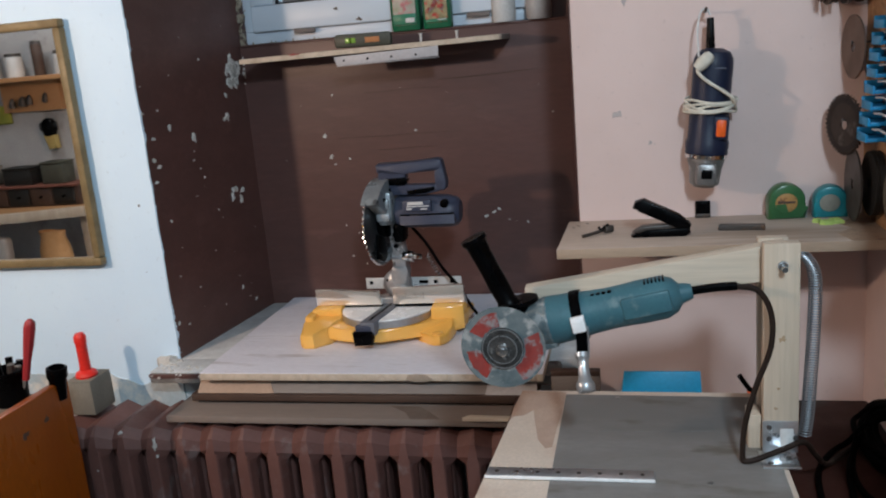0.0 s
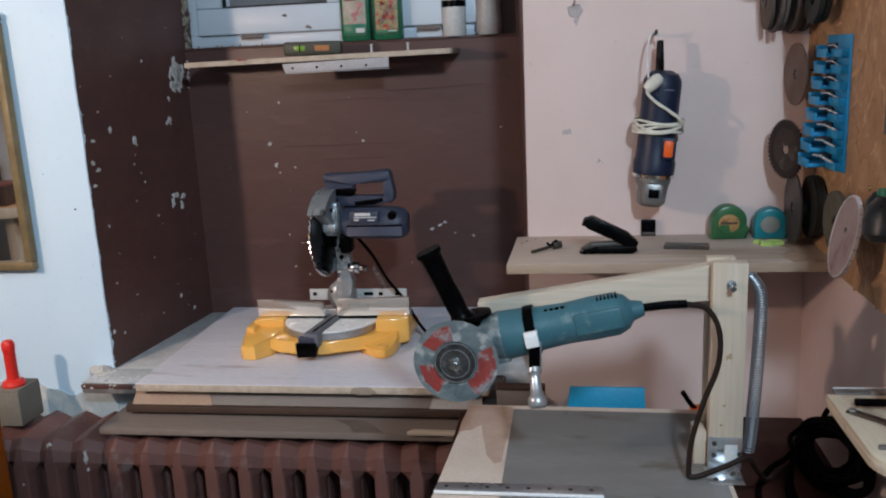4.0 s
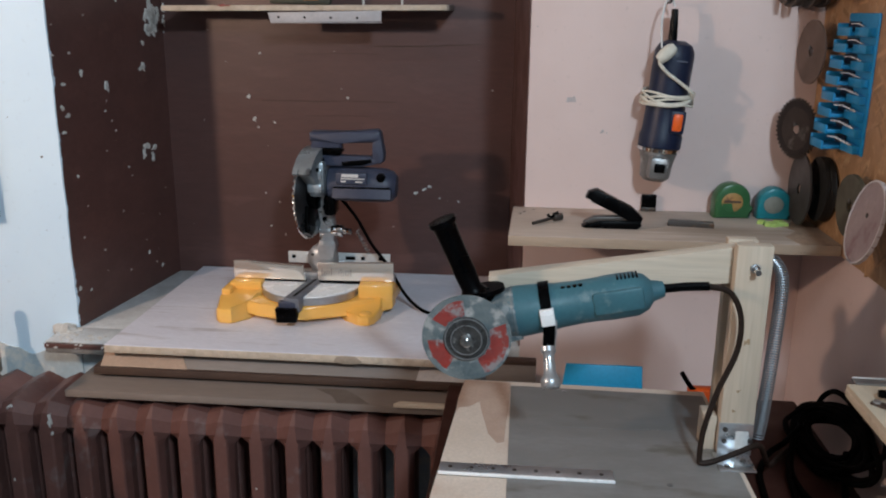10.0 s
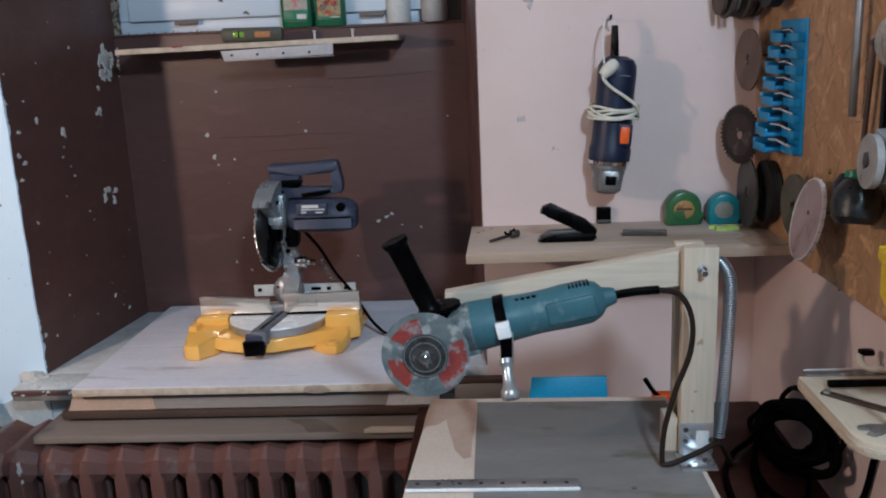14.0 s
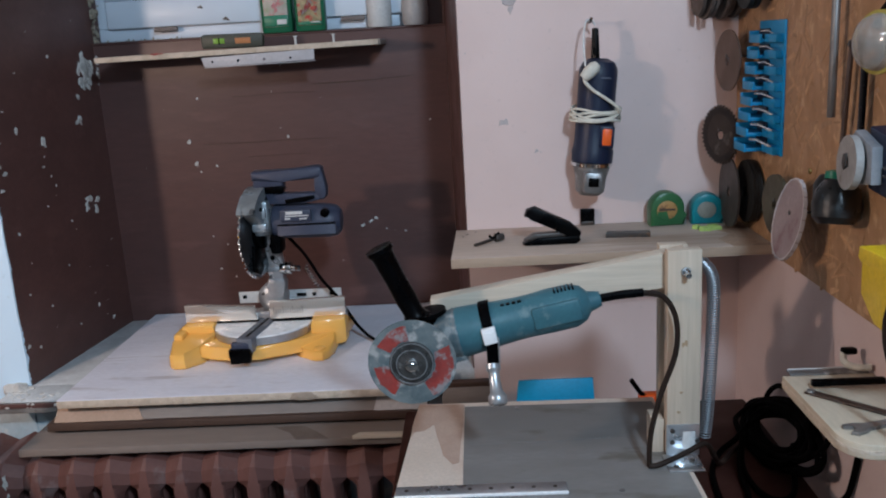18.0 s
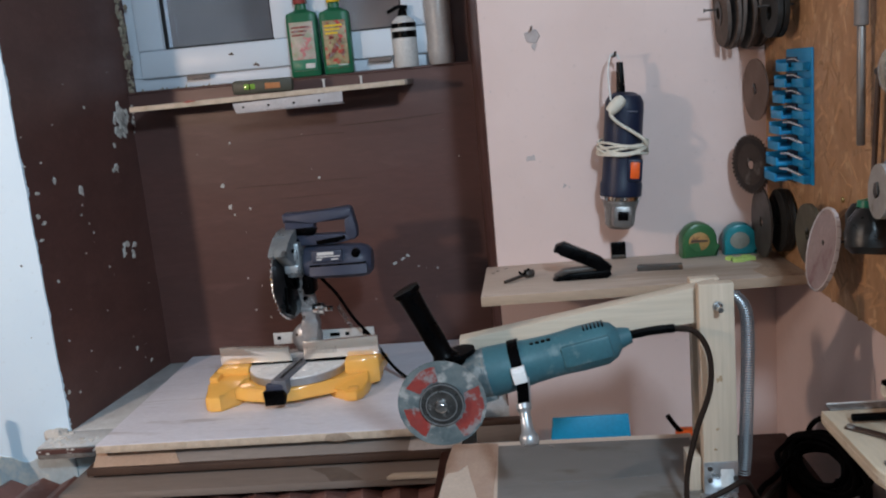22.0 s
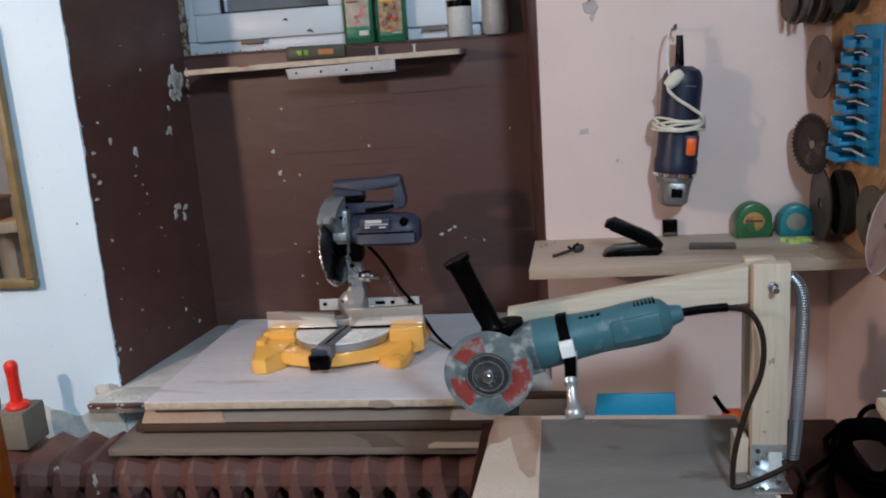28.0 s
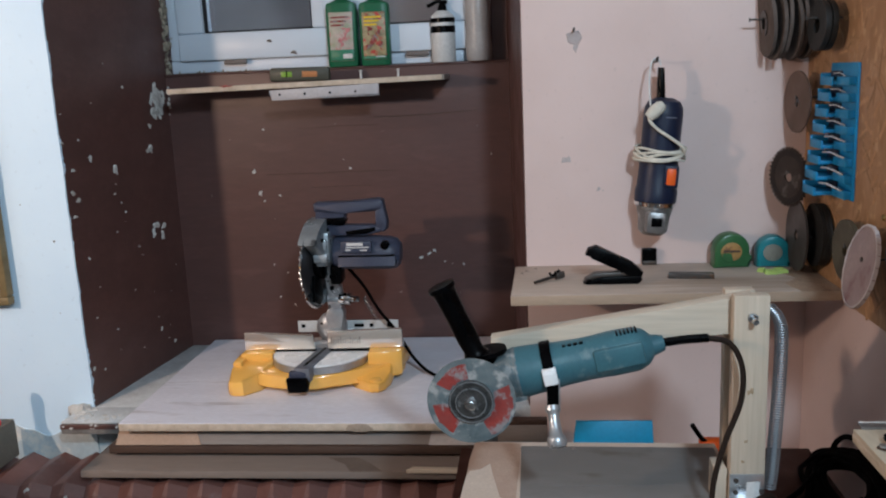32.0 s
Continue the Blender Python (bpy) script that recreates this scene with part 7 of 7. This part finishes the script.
c = thing("side_cabinet", pose(-1.12, -0.58, FLOOR_Z), "low cabinet with an orange lacquered wooden side", "cabinet")
h = 0.842 - FLOOR_Z
part("side_panel", box(B(), (0.204, -0.28, 0), (0.222, 0.275, h), 0.003), AMBER, c, "orange lacquered side panel with knots")
part("side_panel", box(B(), (-0.222, -0.28, 0), (-0.204, 0.275, h), 0.003), AMBER, c)
part("cabinet_body", box(B(), (-0.203, -0.27, 0), (0.203, 0.274, h - 0.03), 0.002), CARD, c)
for z0, z1 in ((0.05, 0.40), (0.41, 0.80)):
    d = part("door", box(B(), (-0.2, -0.285, z0), (0.2, -0.271, z1), 0.003), AMBER, c)
    part("knob", cyl(B(), (0.15, -0.30, (z0 + z1) / 2), (0.15, -0.285, (z0 + z1) / 2), 0.012, n=14), BLACK, d)
bm = B()
for y, z, s in ((0.15, h - 0.05, 0.010), (0.205, h - 0.045, 0.007), (0.05, h - 0.13, 0.008)):
    chip(bm, (0.2222, y, z), (0, 1, 0), (0, 0, 1), s, 0.0006, 10, 0.8)
part("knot", bm, DARKWOOD, c)

CT = 0.842 - 0.030
t = thing("screwdriver", pose(-0.957, -0.345, CT), "red handled screwdriver standing upright in a black pot", "screwdriver")
part("handle", lathe(B(), [(0, 0.045), (0.0062, 0.045), (0.0066, 0.08), (0.0088, 0.110), (0.0098, 0.143), (0.0085, 0.153), (0.004, 0.158), (0, 0.158)], (-0.004, 0, 0), (0.30, 0, 1), 8), mat("dark_red_handle", (0.36, 0.03, 0.035), rough=0.4), t, "dark red ribbed handle")
part("shaft", cyl(B(), (-0.010, 0, 0.0), (0.009, 0, 0.052), 0.003, n=8), ZINC, t)
t = thing("tool_pot", pose(-0.984, -0.345, CT), "black pot filled with small dark tools", "pot")
part("pot", lathe(B(), [(0, 0), (0.028, 0), (0.031, 0.05), (0.034, 0.060), (0.031, 0.062), (0.026, 0.01), (0, 0.008)], (0, 0, 0), (0, 0, 1), 22), BLACK, t)
for k in range(7):
    a = k * 0.95
    part("tool", tube(B(), [(0.012 * math.cos(a), 0.012 * math.sin(a), 0.01), (0.026 * math.cos(a), 0.022 * math.sin(a), 0.068 + 0.004 * (k % 4))], 0.0062, 8), BLACK if k % 3 else DARKSTEEL, t)
t = thing("socket_wrench_head", pose(-1.035, -0.375, CT), "black ratchet head lying beside the pot on the cabinet", "ratchet")
part("head", lathe(B(), [(0, 0), (0.020, 0.0), (0.023, 0.006), (0.023, 0.030), (0.018, 0.038), (0, 0.040)], (0, 0, 0), (0.1, 0, 1), 18), BLACK, t)
part("handle", box(B(), (-0.075, -0.010, 0.010), (-0.018, 0.010, 0.026), 0.005), BLACK, t)
part("drive", box(B(), (-0.006, -0.006, 0.038), (0.006, 0.006, 0.052), 0.001), ZINC, t, "square steel drive")
t = thing("socket_adapter", pose(-0.907, -0.325, CT), "short black socket standing on the cabinet", "socket")
part("socket", lathe(B(), [(0, 0), (0.014, 0), (0.0145, 0.036), (0.0175, 0.041), (0.0175, 0.057), (0.014, 0.059), (0.013, 0.048), (0, 0.048)], (0, 0, 0), (0.12, 0, 1), 22), BLACK, t)
t = thing("cardboard_box", pose(-1.010, -0.105, 0.692), "small grey-green cardboard box on the radiator's end", "box")
part("carton", box(B(), (-0.028, -0.035, 0.0), (0.028, 0.035, 0.070), 0.003), CARD, t)
part("flap", box(B(), (-0.027, -0.034, 0.070), (0.027, 0.034, 0.0725), 0.001), CARD, t)
t = thing("red_holder", pose(-1.010, -0.108, 0.7646), "bright red plastic dowel handle standing on the box", "handle")
part("flange", lathe(B(), [(0, 0), (0.021, 0), (0.022, 0.004), (0.019, 0.010), (0.012, 0.014), (0, 0.014)], (0, 0, 0), (0, 0, 1), 24), RED, t)
part("stem", lathe(B(), [(0, 0.012), (0.0115, 0.012), (0.0105, 0.03), (0.0108, 0.066), (0.0122, 0.074), (0.0122, 0.084), (0.008, 0.091), (0, 0.092)], (0, 0, 0), (0, 0, 1), 22), RED, t)

# ---- far side of the room, seen in the mirror ----
WY = -2.27
solid("rear_partition", box(B(), (LEFT, WY - 0.05, FLOOR_Z), (-1.75, WY, CEIL_Z)), mat("pale_partition_paint", (0.50, 0.49, 0.48), (0.40, 0.39, 0.39), 4, 0.8, stain=(0.30, 0.29, 0.28), stain_scale=5, stain_at=0.58), "pale grey painted partition behind the far bench", "wall", "structure")
BENCHWOOD = mat("orange_brown_bench_wood", (0.52, 0.27, 0.12), (0.40, 0.20, 0.09), 8, 0.6, stretch=(0.2, 1, 1))
t = thing("rear_bench", pose(-2.85, WY, FLOOR_Z), "orange-brown wooden bench standing askew along the far wall", "workbench")
top = 0.745 - FLOOR_Z
part("tabletop", prism(B(), [(-0.60, 0.02), (0.52, 0.02), (0.52, 0.12), (-0.60, 0.52)], top - 0.035, top, "xy", 0.003), BENCHWOOD, t)
part("edge_strip", prism(B(), [(-0.60, 0.522), (0.52, 0.122), (0.52, 0.136), (-0.60, 0.538)], top - 0.045, top + 0.004, "xy", 0.002), PINE, t, "pale front edge strip")
for x, y in ((-0.55, 0.06), (0.46, 0.06), (-0.55, 0.43), (0.30, 0.12)):
    part("leg", box(B(), (x - 0.025, y - 0.025, 0), (x + 0.025, y + 0.025, top - 0.036), 0.003), PINE, t)
part("lower_shelf", box(B(), (-0.52, 0.04, 0.44), (0.50, 0.34, 0.46), 0.002), GREYWOOD, t)
LZ = FLOOR_Z + 0.461
t = thing("paper_bag", pose(-2.70, WY + 0.20, LZ), "crumpled orange-brown paper bag under the bench", "bag")
bm = lathe(B(), [(0, 0), (0.075, 0.0), (0.085, 0.05), (0.080, 0.13), (0.060, 0.20), (0.066, 0.225), (0.050, 0.215), (0, 0.19)], (0, 0, 0), (0, 0, 1), 18, 0.7)
for v in bm.verts:
    v.co += 0.014 * noise.noise_vector(v.co * 16)
    v.co.z = max(0.0, v.co.z)
part("bag_body", bm, mat("orange_kraft_paper", (0.62, 0.34, 0.15), (0.50, 0.25, 0.10), 14, 0.8, bump=0.4), t)
t = thing("purple_cloth", pose(-2.87, WY + 0.20, LZ), "dark purple cloth rolled up under the bench", "cloth")
bm = tube(B(), [(-0.08, 0, 0.045), (-0.02, 0.01, 0.055), (0.05, 0.0, 0.05), (0.09, 0.0, 0.04)], lambda k: 0.040 - 0.012 * k, 12)
for v in bm.verts:
    v.co += 0.008 * noise.noise_vector(v.co * 24)
    v.co.z = max(0.0, v.co.z)
part("roll", bm, mat("dark_purple_fabric", (0.035, 0.018, 0.085), (0.02, 0.012, 0.05), 20, 0.9, bump=0.3), t)
t = thing("white_sack", pose(-2.99, WY + 0.20, LZ), "white plastic sack hanging over the lower shelf", "sack")
bm = box(B(), (-0.035, -0.03, 0.0), (0.035, 0.03, 0.20), 0.016, seg=3)
for v in bm.verts:
    v.co += 0.012 * noise.noise_vector(v.co * 20)
    v.co.z = max(0.0, v.co.z)
part("sack_body", bm, OFFWHITE, t)
t = thing("drawer_unit", pose(-2.93, WY + 0.075, 0.7455), "dark low drawer unit with a reddish top board", "drawers")
part("carcass", box(B(), (-0.42, -0.07, 0), (0.36, 0.05, 0.095), 0.003), DARKWOOD, t)
part("top_board", box(B(), (-0.43, -0.072, 0.0955), (0.37, 0.07, 0.108), 0.002), mat("dull_red_board", (0.22, 0.085, 0.06), rough=0.7), t, "dull red top board")
for k in range(6):
    d = part("drawer", box(B(), (-0.41 + 0.127 * k, 0.0505, 0.008), (-0.41 + 0.127 * k + 0.115, 0.060, 0.088), 0.003), SOOT if k % 2 else DARKWOOD, t)
    part("knob", cyl(B(), (-0.352 + 0.127 * k, 0.060, 0.048), (-0.352 + 0.127 * k, 0.070, 0.048), 0.007, n=12), BLACK, d)
for x, w, hh, mt, lab in ((-3.12, 0.13, 0.085, CARD, "small grey carton on the far drawer unit"), (-2.90, 0.16, 0.075, SOOT, "low black tool box on the far drawer unit"), (-2.70, 0.12, 0.095, MOSS, "dark olive tin box on the far drawer unit")):
    t = thing("storage_box", pose(x, WY + 0.08, 0.8540), lab, "box", "boxes on the far drawer unit")
    part("box_body", box(B(), (-w / 2, -0.055, 0), (w / 2, 0.045, hh), 0.006), mt, t)
    part("lid", box(B(), (-w / 2 - 0.003, -0.057, hh + 0.0005), (w / 2 + 0.003, 0.047, hh + 0.012), 0.004), mt, t)
t = thing("rear_shelf", pose(-2.85, WY, 1.352), "brown wooden wall shelf with small things", "shelf")
part("shelf_board", box(B(), (-0.6, 0.001, 0), (0.6, 0.16, 0.022), 0.002), BENCHWOOD, t)
for x in (-0.55, 0.40):
    part("bracket", prism(B(), [(0.001, -0.10), (0.012, -0.10), (0.14, -0.006), (0.14, -0.0005), (0.001, -0.0005)], x, x + 0.018, "yz", 0.001), DARKSTEEL, t)
t = thing("hanging_cabinet", pose(-2.82, WY, 1.205), "shallow orange-brown tool panel under the far shelf", "tool panel")
part("panel", box(B(), (-0.15, 0.001, 0), (0.18, 0.035, 0.145), 0.003), BENCHWOOD, t)
for k, (x, r) in enumerate(((-0.09, 0.016), (-0.03, 0.024), (0.01, 0.018), (0.10, 0.014))):
    part("tool", lathe(B(), [(0, 0), (r, 0.004), (r * 0.8, 0.035), (r * 0.3, 0.05), (0, 0.05)], (x, 0.048, 0.02 + 0.006 * k), (0.2, 0, 1), 10), DARKSTEEL, t)
t = thing("hanging_cloth", pose(-3.01, WY, 1.15), "yellow-green rag hung on the far wall", "cloth")
bm = box(B(), (-0.05, 0.002, 0.0), (0.06, 0.03, 0.09), 0.012, seg=3)
for v in bm.verts:
    v.co += 0.010 * noise.noise_vector(v.co * 26)
    v.co.y = max(0.001, v.co.y)
part("rag", bm, mat("yellow_green_fabric", (0.32, 0.34, 0.06), (0.22, 0.25, 0.05), 20, 0.9, bump=0.3), t)
t = thing("hanging_gloves", pose(-2.735, WY, 1.075), "black and yellow work gloves hung on the far wall", "gloves")
bm = lathe(B(), [(0, 0), (0.032, 0.005), (0.045, 0.04), (0.042, 0.07), (0.022, 0.09), (0, 0.095)], (0, 0.032, 0), (0, 0, 1), 14, 0.6)
part("glove", bm, BLACK, t)
part("finger", box(B(), (-0.052, 0.012, 0.030), (-0.030, 0.042, 0.074), 0.009), BLACK, t)
part("cuff", prism(B(), [(-0.030, 0.012), (-0.012, -0.062), (0.036, -0.056), (0.032, 0.012)], 0.012, 0.05, "xz", 0.008), mat("dull_yellow_cuff", (0.42, 0.30, 0.10), (0.34, 0.24, 0.08), 20, 0.8), t, "dull yellow cuff")
for k in range(8):
    w, hh = RNG.uniform(0.05, 0.1), RNG.uniform(0.07, 0.17)
    mt, lab = ((CLOUDY, "cloudy plastic jar"), (CARD, "grey cardboard tin"), (MOSS, "olive green tin"), (CLOUDY, "cloudy plastic jar"), (OFFWHITE, "white plastic jar"), (DARKWOOD, "dark brown tin"), (OFFWHITE, "white plastic jar"), (SOOT, "sooty black tin"))[k]
    t = thing("storage_jar", pose(-3.37 + 0.135 * k, WY + 0.075, 1.3745), lab + " on the far wall shelf", "jar", "jars on the far shelf")
    part("jar", lathe(B(), [(0, 0), (w / 2, 0), (w / 2, hh), (w / 2.3, hh + 0.005), (0, hh + 0.005)], (0, 0, 0), (0, 0, 1), 18), mt, t)
    part("lid", lathe(B(), [(0, hh + 0.005), (w / 2.2, hh + 0.005), (w / 2.2, hh + 0.02), (0, hh + 0.021)], (0, 0, 0), (0, 0, 1), 18), DARKSTEEL, t)
